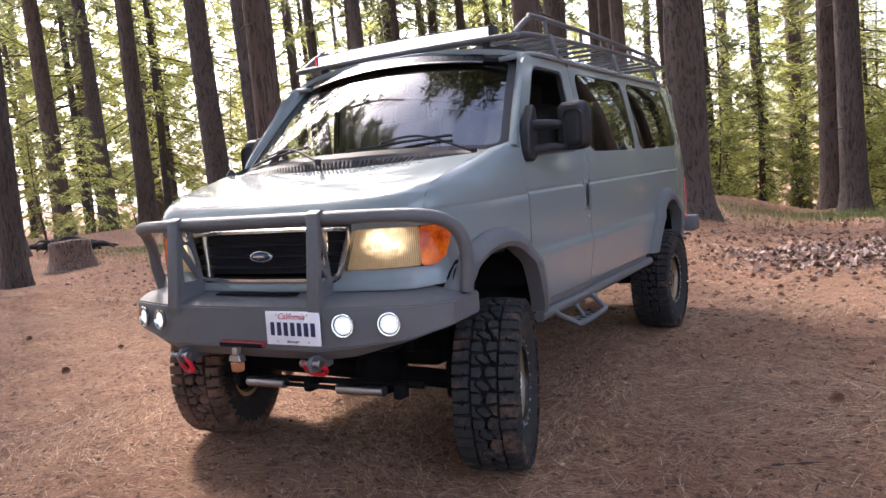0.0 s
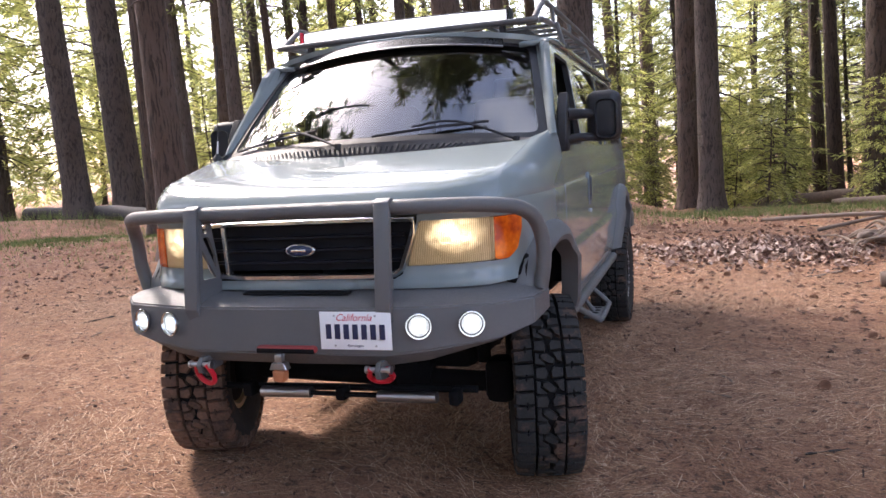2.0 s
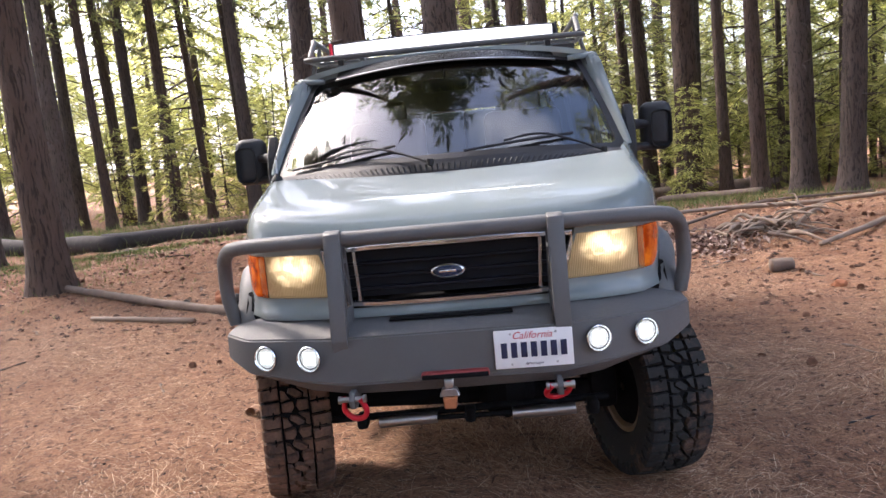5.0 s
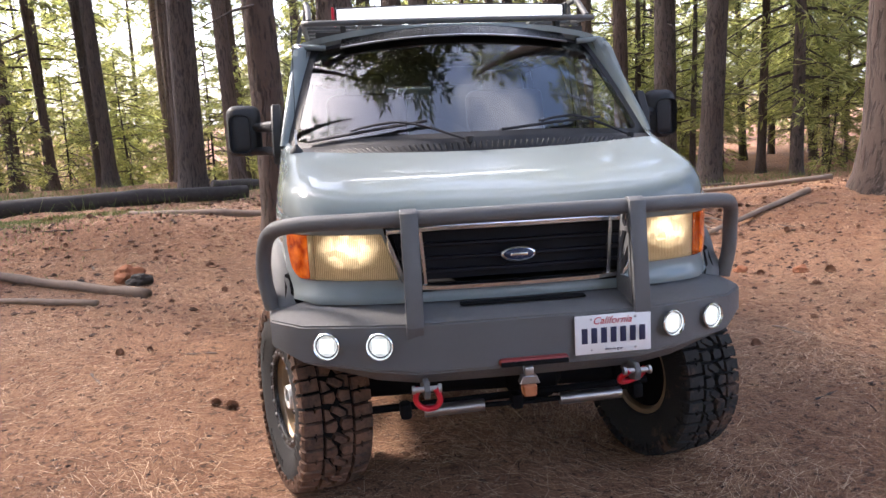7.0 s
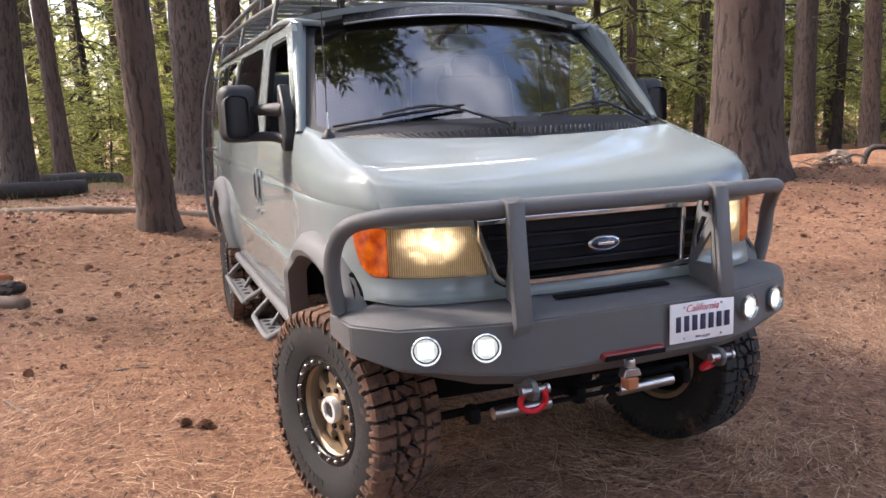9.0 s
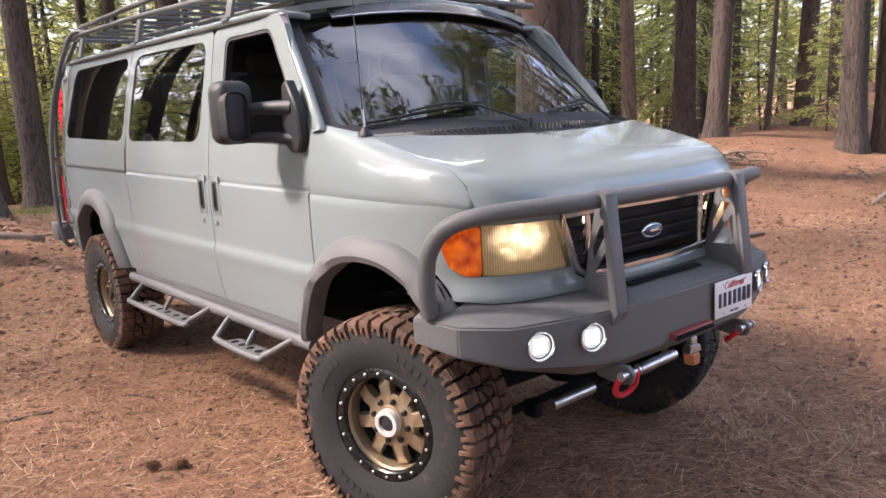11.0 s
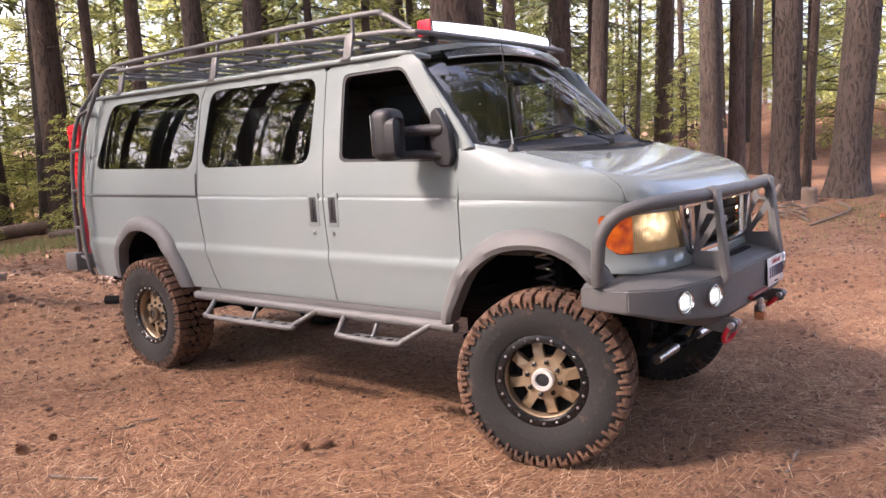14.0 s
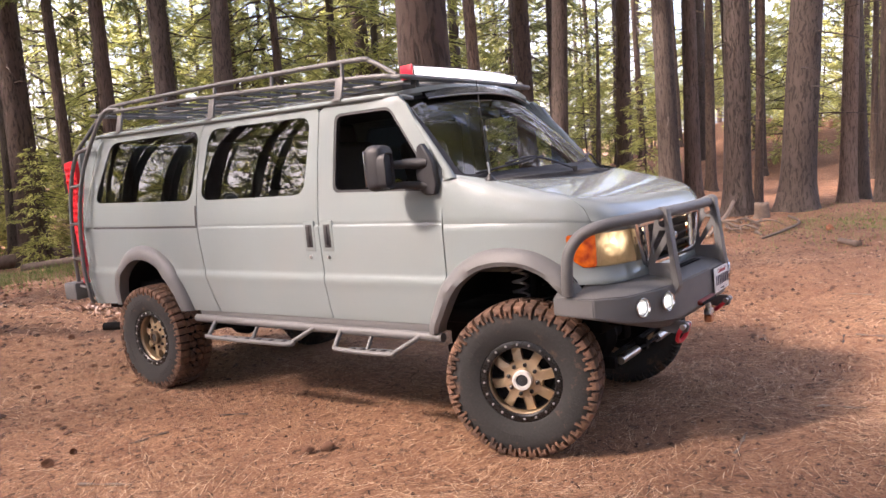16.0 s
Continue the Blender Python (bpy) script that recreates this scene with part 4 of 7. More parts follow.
# ---- bumper with bull bar ----
def bumper_bm():
    """Folded plate bumper: a section carried round the plan, wings swept back."""
    plan = [(0.0, -0.698), (0.43, -0.693), (0.60, -0.658), (0.86, -0.575), (0.985, -0.44), (1.005, -0.22)]
    # per station: z of face bottom, chamfer bottom, face top, top rear; depth of the chamfer and of the top
    data = [(0.685, 0.625, 0.885, 0.935, 0.07, 0.25), (0.685, 0.628, 0.885, 0.935, 0.07, 0.25), (0.70, 0.65, 0.885, 0.935, 0.05, 0.23), (0.735, 0.72, 0.885, 0.935, 0.03, 0.22), (0.775, 0.765, 0.890, 0.932, 0.02, 0.20), (0.795, 0.79, 0.895, 0.925, 0.015, 0.15)]
    bm = bmesh.new()
    st = [(-x, y, d) for (x, y), d in zip(plan[:0:-1], data[:0:-1])] + [(x, y, d) for (x, y), d in zip(plan, data)]
    rings = []
    for k, (x, y, (zb, zc, zt, zr, cd, td)) in enumerate(st):
        ax, ay, _ = st[max(0, k - 1)]
        bx, by, _ = st[min(len(st) - 1, k + 1)]
        t = Vector((bx - ax, by - ay)).normalized()
        n = Vector((-t.y, t.x))
        p = Vector((x, y))
        if abs(x) > 0.99:
            n = Vector((-1 if x > 0 else 1, 0.0))
        f = p + n * 0.045
        ring = [(p + n * (cd + 0.30 if abs(x) < 0.9 else cd + 0.1), zc + 0.02), (p + n * cd, zc), (p, zb), (p, zt - 0.012), (f, zt + 0.012), (p + n * td, zr), (p + n * (td + 0.005), zr - 0.03), (p + n * (cd + 0.24 if abs(x) < 0.9 else cd + 0.1), zc + 0.06)]
        rings.append([bm.verts.new((q.x, q.y, z)) for q, z in ring])
    m = 8
    for a, b in zip(rings, rings[1:]):
        for j in range(m):
            bm.faces.new((a[j], a[(j + 1) % m], b[(j + 1) % m], b[j]))
    bm.faces.new(rings[0])
    bm.faces.new(rings[-1])
    bmesh.ops.recalc_face_normals(bm, faces=bm.faces)
    sharp = [e for e in bm.edges if len(e.link_faces) == 2 and e.calc_face_angle(0) > 0.2]
    bmesh.ops.bevel(bm, geom=sharp, offset=0.006, segments=2, affect="EDGES")
    return bm


bumper = part("front_bumper", bumper_bm(), BUMPER, van, "folded steel bumper in textured grey coating")
part("winch_slot", box((0.50, 0.035, 0.006), (0.0, -0.585, 0.9185), 0.001, (8, 0, 0)), SHADE_BLACK, bumper)
tube("guard_rail", [(-0.985, -0.30, 0.90), (-1.005, -0.315, 1.02), (-1.000, -0.335, 1.13), (-0.965, -0.40, 1.215), (-0.87, -0.50, 1.252), (-0.62, -0.595, 1.262), (-0.45, -0.62, 1.263), (0, -0.638, 1.264), (0.45, -0.62, 1.263), (0.62, -0.595, 1.262), (0.87, -0.50, 1.252), (0.965, -0.40, 1.215), (1.000, -0.335, 1.13), (1.005, -0.315, 1.02), (0.985, -0.30, 0.90)], 0.031, BUMPER, bumper, "", 14, 8)
for side in (-1, 1):
    x = side * 0.44
    # upright: front strap over the rail, and a gusset plate with three cut-outs behind it
    part("guard_upright", prism([(-0.676, 0.80), (-0.712, 0.865), (-0.668, 1.285), (-0.638, 1.302), (-0.60, 1.292), (-0.646, 1.262), (-0.676, 0.90)], "x", x - 0.032, x + 0.032, 0.002), BUMPER, bumper)
    gx = x - side * 0.024
    hole_top = [(-0.618 + 0.021 * math.cos(a * math.pi / 6), 1.208 + 0.026 * math.sin(a * math.pi / 6)) for a in range(12)]
    hole_mid = soften([(-0.640, 1.165), (-0.560, 1.030), (-0.556, 1.082), (-0.600, 1.168)], 0.006, 2)
    hole_low = soften([(-0.650, 1.115), (-0.655, 0.985), (-0.560, 0.985)], 0.006, 2)
    panel("guard_gusset", [(-0.690, 0.885), (-0.652, 1.272), (-0.583, 1.262), (-0.512, 0.915)], [hole_top, hole_mid, hole_low], lambda u, v, out=0.0: Vector((gx + side * out, u, v)), BUMPER, bumper, "", 0.05, 0.012)
    panel("guard_gusset", [(-0.690, 0.885), (-0.652, 1.272), (-0.583, 1.262), (-0.512, 0.915)], [hole_top, hole_mid, hole_low], lambda u, v, out=0.0: Vector((gx - side * 0.010 - side * out, u, v)), BUMPER, bumper, "", 0.05, 0.002)
    # tow tab and red shackle
    part("tow_tab", prism([(-0.57, 0.60), (-0.57, 0.66), (-0.71, 0.66), (-0.735, 0.63), (-0.72, 0.595), (-0.67, 0.585)], "x", side * 0.41 - 0.011, side * 0.41 + 0.011, 0.002), BUMPER, bumper)
    bowp = [(-0.032, 0, 0), (-0.042, 0, -0.03), (-0.046, 0, -0.062), (-0.03, 0, -0.092), (0, 0, -0.103), (0.03, 0, -0.092), (0.046, 0, -0.062), (0.042, 0, -0.03), (0.032, 0, 0)]
    tilt = pose(side * 0.41, -0.712, 0.635, 24 if side < 0 else 48, 0, 12 * side)
    sh = tube("shackle", [tilt @ Vector(p) for p in bowp], 0.0115, RED, bumper, "red bow shackle", 10, 4)
    part("shackle_pin", lathe([(-0.055, 0.016), (-0.043, 0.016), (-0.043, 0.011), (0.043, 0.011), (0.043, 0.017), (0.055, 0.017)], 12, (side * 0.41, -0.712, 0.632)), STEEL, sh)
    # round fog lamps
    for fx, fy in ((0.573, -0.668), (0.768, -0.603)):
        a = 16 if fx < 0.6 else 19
        fog = part("fog_lamp", lathe([(0.012, 0.040), (0.0, 0.052), (-0.012, 0.053), (-0.016, 0.050), (-0.010, 0.045), (0.004, 0.043)], 32, (side * fx, fy - 0.008, 0.80), (0, 0, 90 + side * a), False), CHROME, bumper, "round fog lamp with a bright ring, lit white")
        part("fog_lens", lathe([(0.006, 0.020), (0.005, 0.040), (-0.004, 0.041)], 28, (side * fx, fy - 0.006, 0.80), (0, 0, 90 + side * a + 180), False), FOG_DIM, fog)
        part("fog_bulb", lathe([(0.011, 0.001), (0.0105, 0.030), (0.006, 0.037)], 4, (side * fx, fy - 0.006, 0.80), (45, 0, 90 + side * a + 180), False), FOG_LIT, fog)
        part("fog_housing", lathe([(0.003, 0.046), (0.004, 0.020)], 28, (side * fx, fy - 0.006, 0.80), (0, 0, 90 + side * a + 180), False), BLACK, fog)
# fairlead, hook
fair = part("fairlead", box((0.27, 0.05, 0.030), (0.005, -0.700, 0.705), 0.012), DARK_RED, bumper, "dark hawse fairlead with a red edge")
part("fairlead_mouth", box((0.262, 0.03, 0.020), (0.005, -0.712, 0.701), 0.004), SHADE_BLACK, fair)
hook = part("winch_hook", join(box((0.035, 0.03, 0.035), (-0.022, -0.722, 0.672), 0.006), prism([(-0.05, 0.655), (0.006, 0.655), (0.018, 0.625), (-0.062, 0.625)], "y", -0.742, -0.702, 0.003)), STEEL, bumper, "steel winch hook with an orange block")
part("hook_block", prism([(-0.05, 0.622), (0.006, 0.622), (0.002, 0.575), (-0.046, 0.575)], "y", -0.745, -0.699, 0.006), ORANGE, hook)
for sx in (-1, 1):
    tube("hook_strap", [(-0.022 + sx * 0.016, -0.702, 0.715), (-0.022 + sx * 0.012, -0.722, 0.66)], 0.006, STEEL, hook, "", 6, 0)

# number plate: white, state name in red script colour, number as plain bars
plate = part("number_plate", box((0.305, 0.006, 0.152), (0.318, -0.708, 0.786), 0.0025, (0, 0, 1.0)), WHITE, bumper, "white plate with dark blue bars for the number")


def lettering(text, size, at, material, parent, slant=0.0):
    cu = bpy.data.curves.new("lettering", "FONT")
    cu.body, cu.size, cu.align_x, cu.align_y, cu.extrude, cu.shear = text, size, "CENTER", "CENTER", 0.0006, slant
    ob = bpy.data.objects.new("lettering", cu)
    scene.collection.objects.link(ob)
    dg = bpy.context.evaluated_depsgraph_get()
    me = bpy.data.meshes.new_from_object(ob.evaluated_get(dg))
    bpy.data.objects.remove(ob)
    me.transform(pose(*at, 90, 0, 0))
    me.materials.clear()
    me.materials.append(material)
    o = new("lettering", me)
    o.parent = parent
    return o


lettering("California", 0.040, (0.313, -0.7125, 0.838), RED_INK, plate, 0.35)
for k in range(7):
    x = 0.203 + k * 0.0385
    part("number_bar", box((0.024, 0.002, 0.060), (x, -0.7125, 0.782), 0.0006), NAVY, plate)
lettering("dmv.ca.gov", 0.016, (0.318, -0.7125, 0.727), NAVY, plate)
for sx in (-1, 1):
    for z in (0.726, 0.846):
        part("plate_bolt", lathe([(0, 0.005), (0.003, 0.004)], 10, (0.318 + sx * 0.088, -0.711, z), (0, 0, -90)), STEEL, plate)

# ---- mirrors ----
for side in (-1, 1):
    sail = part("mirror_arm", prism([(0.495, 1.475), (0.475, 1.53), (0.49, 1.66), (0.565, 1.78), (0.60, 1.76), (0.62, 1.60), (0.60, 1.50), (0.56, 1.475)], "x", side * 0.945, side * 0.995, 0.008), BLACK, van, "black plastic towing mirror with twin arms")
    for z0, z1 in ((1.662, 1.668), (1.528, 1.545)):
        tube("arm", [(side * 0.97, 0.545, z0), (side * 1.03, 0.66, z1), (side * 1.12, 0.725, z1)], 0.036 if z0 > 1.6 else 0.026, BLACK, sail, "", 12, 5, 0.020)
    bm = box((0.175, 0.13, 0.265), (side * 1.155, 0.75, 1.655), 0.05, (0, 0, side * -10), 4)
    head = part("mirror_head", bm, BLACK, sail)
    part("mirror_glass", box((0.125, 0.004, 0.205), (side * 1.166, 0.8135, 1.655), 0.0015, (0, 0, side * -10)), CHROME, head, "mirror glass")
    part("mirror_rib", box((0.11, 0.014, 0.20), (side * 1.175, 0.693, 1.635), 0.035, (0, 0, side * -10), 3), BLACK, head)

# ---- handles, locks ----
def handle(side, y):
    z = 1.238 + rake(y, 1.23)
    x = side * 0.984
    h = part("door_handle", box((0.014, 0.096, 0.200), (x - side * 0.004, y, z), 0.005), PAINT, van)
    part("handle_recess", box((0.008, 0.060, 0.152), (x + side * 0.001, y, z), 0.0035), BLACK, h, "black recessed handle")
    part("handle_pull", box((0.016, 0.026, 0.125), (x + side * 0.004, y + 0.005, z + 0.005), 0.005), BLACK, h)
    part("door_lock", lathe([(0, 0.012), (side * 0.008, 0.011), (side * 0.010, 0.006)], 14, (x, y + 0.005, z - 0.138)), STEEL, h, "steel lock cylinder")


handle(-1, 1.395)
handle(-1, 1.560)
handle(1, 1.395)

# ---- side steps ----
for side in (-1, 1):
    steps = tube("step_rail", [(side * 0.965, 0.55, 0.628), (side * 0.965, 1.6, 0.645), (side * 0.965, 2.90, 0.672)], 0.030, BUMPER, van, "grey tube side rail with hanging steps", 12, 3)
    part("rocker_plate", box((0.012, 2.30, 0.055), (side * 0.945, 1.72, 0.690), 0.003, (0.55, 0, 0)), BUMPER, steps)
    # the driver's side has one door and one step
    for y0, y1, y2, y3 in ((0.70, 0.90, 1.33, 1.37), (1.60, 1.80, 2.62, 2.66))[: 2 if side < 0 else 1]:
        zr = 0.635 + 0.018 * (y0 - 0.6)
        pts = [(side * 0.975, y0, zr), (side * 1.06, y1 - 0.06, zr - 0.085), (side * 1.085, y1, zr - 0.105), (side * 1.085, y2 - 0.03, zr - 0.095), (side * 1.07, y2 + 0.01, zr - 0.075), (side * 0.975, y3, zr + 0.005)]
        hoop = tube("step_hoop", pts, 0.0165, BUMPER, steps, "", 10, 4)
        bm = prism([(side * 0.985, y1 + 0.02), (side * 1.075, y1 + 0.02), (side * 1.075, y2 - 0.05), (side * 0.985, y2 - 0.05)], "z", zr - 0.108, zr - 0.100)
        part("step_tread", bm, BUMPER, hoop)
        n = 4 if y2 - y1 < 0.6 else 6
        for k in range(n):
            yy = y1 + 0.07 + (y2 - y1 - 0.17) * k / (n - 1)
            part("tread_hole", lathe([(0, 0.022), (0.002, 0.020)], 14, (side * 1.032, yy, zr - 0.0995), (0, -90, 0)), SHADE_BLACK, hoop)
        tube("step_brace", [(side * 0.95, (y1 + y2) / 2, zr), (side * 1.02, (y1 + y2) / 2, zr - 0.1)], 0.013, BUMPER, hoop, "", 8, 2)

# ---- roof rack ----
def rz(y):
    return rake(y, 2.2)


rack = tube("roof_rack", catmull([(-0.80, 4.18, 2.28 + rz(4.2)), (-0.815, 3.9, 2.288 + rz(3.9)), (-0.82, 2.4, 2.268 + rz(2.4)), (-0.815, 1.1, 2.225 + rz(1.1)), (-0.79, 0.88, 2.205 + rz(0.9)), (-0.72, 0.80, 2.198 + rz(0.8)), (0, 0.77, 2.198 + rz(0.77)), (0.72, 0.80, 2.198 + rz(0.8)), (0.79, 0.88, 2.205 + rz(0.9)), (0.815, 1.1, 2.225 + rz(1.1)), (0.82, 2.4, 2.268 + rz(2.4)), (0.815, 3.9, 2.288 + rz(3.9)), (0.80, 4.18, 2.28 + rz(4.2)), (0.7, 4.26, 2.28 + rz(4.2)), (-0.7, 4.26, 2.28 + rz(4.2)), (-0.80, 4.18, 2.28 + rz(4.2))], 5), 0.0165, RACK, van, "dark grey tubular roof rack", 10, 0)
for side in (-1, 1):
    tube("upper_rail", [(side * 0.78, 0.86, 2.215 + rz(0.86)), (side * 0.785, 0.96, 2.275 + rz(0.96)), (side * 0.79, 1.06, 2.325 + rz(1.06)), (side * 0.80, 1.2, 2.345 + rz(1.2)), (side * 0.81, 2.4, 2.352 + rz(2.4)), (side * 0.81, 3.8, 2.338 + rz(3.8)), (side * 0.805, 4.02, 2.322 + rz(4)), (side * 0.80, 4.15, 2.285 + rz(4.1))], 0.0165, RACK, rack, "", 10, 5)
    for y in (1.28, 1.95, 2.58, 3.2, 3.8):
        tube("rack_post", [(side * 0.815, y, 2.25 + rz(y)), (side * 0.806, y, 2.345 + rz(y))], 0.013, RACK, rack, "", 8, 0)
    for y in (1.28, 2.58, 3.80):
        z = TOP + rz(y)
        part("rack_foot", join(box((0.02, 0.065, 0.15), (side * 0.855, y, z + 0.095), 0.004, (0, side * -14, 0)), box((0.055, 0.075, 0.02), (side * 0.872, y, z + 0.022), 0.004)), RACK, rack)
for k in range(13):
    y = 1.0 + k * 0.255
    z = 2.19 + 0.035 * sm((y - 0.9) / 1.2) + 0.012 + rz(y)
    part("rack_slat", box((1.62, 0.055, 0.016), (0, y, z + 0.02), 0.004), RACK, rack)
for x in (-0.5, 0, 0.5):
    tube("rack_runner", [(x, 0.79, 2.20 + rz(0.8)), (x, 2.4, 2.232 + rz(2.4)), (x, 4.24, 2.262 + rz(4.2))], 0.0125, RACK, rack, "", 8, 3)
# light bar over the windscreen
lb = bmesh.new()
rings = []
for i in range(25):
    u = -1 + 2 * i / 24
    x, y = 0.638 * u, 0.775 + 0.065 * u * u
    z = 2.252
    rings.append([lb.verts.new((x, y + dy, z + dz)) for dy, dz in ((0.0, -0.038), (0.0, 0.038), (0.012, 0.042), (0.075, 0.030), (0.085, 0.0), (0.075, -0.030), (0.012, -0.042))])
for a, b in zip(rings, rings[1:]):
    for j in range(7):
        lb.faces.new((a[j], a[(j + 1) % 7], b[(j + 1) % 7], b[j]))
lb.faces.new(rings[0])
lb.faces.new(rings[-1])
light_bar = part("light_bar", lb, BLACK, van, "long curved light bar, lit white")
fv, ff = [], []
for i in range(25):
    u = -1 + 2 * i / 24
    x, y = 0.628 * u, 0.771 + 0.065 * u * u
    fv += [(x, y, 2.252 - 0.031), (x, y - 0.004, 2.252), (x, y, 2.252 + 0.031)]
for i in range(24):
    for j in range(2):
        ff.append((i * 3 + j, (i + 1) * 3 + j, (i + 1) * 3 + j + 1, i * 3 + j + 1))
ob = new("lit_face", mesh("lit_face", fv, ff, BAR_LIT))
ob.parent = light_bar
bm = lathe([(0.0, 0.0105), (0.004, 0.009), (0.005, 0.001)], 10)
diode_me = bpy.data.meshes.new("diode")
bm.to_mesh(diode_me)
bm.free()
diode_me.materials.append(DIODE)
for i in range(40):
    for dz in (0.0,):
        u = -0.97 + 1.94 * i / 39
        o = new("diode", diode_me)
        o.parent = light_bar
        o.matrix_basis = pose(0.628 * u, 0.768 + 0.065 * u * u, 2.252 + dz, 0, 0, -90)
for side in (-1, 1):
    part("end_cap", box((0.014, 0.10, 0.088), (side * 0.646, 0.88, 2.252), 0.004, (0, 0, side * 6)), RED if side < 0 else BLACK, light_bar)
    part("bar_bracket", box((0.03, 0.05, 0.10), (side * 0.60, 0.86, 2.20), 0.004), BLACK, light_bar)

# ---- ladder, rear bumper, boards, exhaust ----
rails = []
for pts in ([(-0.80, 3.86, 2.30 + rz(3.86)), (-0.865, 4.0, 2.285 + rz(4)), (-0.945, 4.13, 2.13), (-1.0, 4.24, 1.85), (-1.035, 4.30, 1.5), (-1.045, 4.32, 1.1), (-1.035, 4.30, 0.86), (-1.0, 4.32, 0.78), (-0.93, 4.45, 0.76)],
            [(-0.76, 4.24, 2.28 + rz(4.2)), (-0.80, 4.40, 2.24), (-0.86, 4.56, 2.05), (-0.90, 4.655, 1.7), (-0.915, 4.68, 1.3), (-0.915, 4.685, 0.98), (-0.90, 4.69, 0.86)]):
    rails.append(pts)
ladder = tube("ladder", rails[0], 0.0175, RACK, van, "dark grey tube ladder at the rear corner", 10, 5)
tube("ladder_rail", rails[1], 0.0175, RACK, ladder, "", 10, 5)
for z in (2.10, 1.80, 1.48, 1.16, 0.90):
    def on(line):
        c = catmull(line, 12)
        return min(c, key=lambda p: abs(p.z - z))
    tube("ladder_rung", [on(rails[0]), on(rails[1])], 0.0145, RACK, ladder, "", 8, 0)
part("rear_bumper", box((2.0, 0.20, 0.155), (0, 4.70, 0.86), 0.02), BUMPER, van, "boxed grey steel rear bumper")
for x in (-0.777, -0.713):
    outline = soften([(4.70, 1.0), (4.80, 1.0), (4.835, 1.3), (4.875, 1.75), (4.885, 2.03), (4.72, 2.04), (4.70, 1.95)], 0.02, 3)
    board = part("recovery_board", prism(outline, "x", x - 0.024, x + 0.024, 0.006), RED_BOARD, van, "bright red ribbed recovery board")
    for r in range(17):
        z = 1.04 + r * 0.058
        for c in range(4):
            y = 4.722 + c * 0.043 + 0.015 * (r % 2)
            if y < 4.775 + 0.09 * (z - 1.0):
                part("board_lug", box((0.020, 0.026, 0.032), (x - 0.030, y, z), 0.006, (0, 0, 0), 1), RED_BOARD, board)
        part("edge_tooth", box((0.040, 0.016, 0.030), (x, 4.80 + 0.085 * (z - 1.0), z), 0.005, (0, 0, 0), 1), RED_BOARD, board)
tube("exhaust", [(-0.55, 3.2, 0.56), (-0.62, 3.9, 0.52), (-0.72, 4.35, 0.50), (-0.80, 4.55, 0.50)], 0.038, SHADE_BLACK, van, "dark exhaust tail pipe", 14, 4)

# ---- wheels ----
R_TYRE = 0.434


def tyre_bm():
    """Carcass of a mud tyre; the outer side is +x."""
    prof = [(-0.105, 0.222), (-0.128, 0.235), (-0.150, 0.29), (-0.153, 0.34), (-0.145, 0.385), (-0.128, 0.404), (-0.09, 0.407), (0, 0.408), (0.09, 0.407), (0.128, 0.404), (0.145, 0.385), (0.153, 0.34), (0.150, 0.29), (0.128, 0.235), (0.105, 0.222)]
    return lathe(prof, 72, cap=False)


# tread blocks of one pitch, in mm across the tyre and along it
PITCH = 124.0
BLOCKS = (
    ((-60, 4), (-18, 0), (-4, 26), (-14, 54), (-60, 49)),
    ((6, 22), (20, -2), (60, 5), (60, 43), (10, 50)),
    ((-32, 66), (-6, 62), (30, 92), (22, 112), (-2, 108), (-36, 82)),
    ((20, 60), (60, 52), (60, 106), (38, 96), (36, 84)),
    ((-60, 58), (-40, 63), (-44, 86), (-12, 115), (-26, 119), (-60, 111)),
)
SHOULDERS = (((68, 2), (94, 0), (96, 10), (104, 10), (105, -1), (147, 2), (147, 50), (70, 54)), ((68, 63), (138, 61), (141, 112), (106, 114), (104, 102), (96, 102), (95, 116), (70, 118)))


def tread_block(bm, poly, turn, pitch, mirror, r0, rng):
    """One block of the tread: a polygon wrapped round the tyre, wider at its foot."""
    cx, cu = sum(p[0] for p in poly) / len(poly), sum(p[1] for p in poly) / len(poly)
    dx, du, dr = rng.uniform(-1.5, 1.5), rng.uniform(-1.5, 1.5), rng.uniform(-0.002, 0.001)
    rings = []
    for k, top in ((1.03, 0), (0.96, 1), (0.88, 2)):
        ring = []
        for x, u in poly:
            x, u = cx + (x - cx) * k + dx, cu + (u - cu) * k + du
            r = (r0, R_TYRE - 0.005, R_TYRE + 0.002)[top] - 0.010 * (abs(x) / 147) ** 3 + dr
            a = turn + mirror * pitch * u / PITCH
            ring.append(bm.verts.new((mirror * x / 1000, r * math.cos(a), r * math.sin(a))))
        rings.append(ring)
    bm.faces.new(rings[2])
    n = len(poly)
    for a, b in zip(rings, rings[1:]):
        for i in range(n):
            bm.faces.new((a[i], a[(i + 1) % n], b[(i + 1) % n], b[i]))


def slab(bm, side, rows):
    """A raised rib on the sidewall: rows of (radius, height over the carcass, angle from, angle to)."""
    vs = []
    for r, x, a0, a1 in rows:
        vs.append([bm.verts.new((side * xx, r * math.cos(a), r * math.sin(a))) for xx, a in ((x - 0.012, a0), (x, a0 + 0.004), (x, a1 - 0.004), (x - 0.012, a1))])
    for p, q in zip(vs, vs[1:]):
        for i in range(3):
            bm.faces.new((p[i], p[i + 1], q[i + 1], q[i]))
    bm.faces.new(vs[-1])
    bm.faces.new(vs[0])


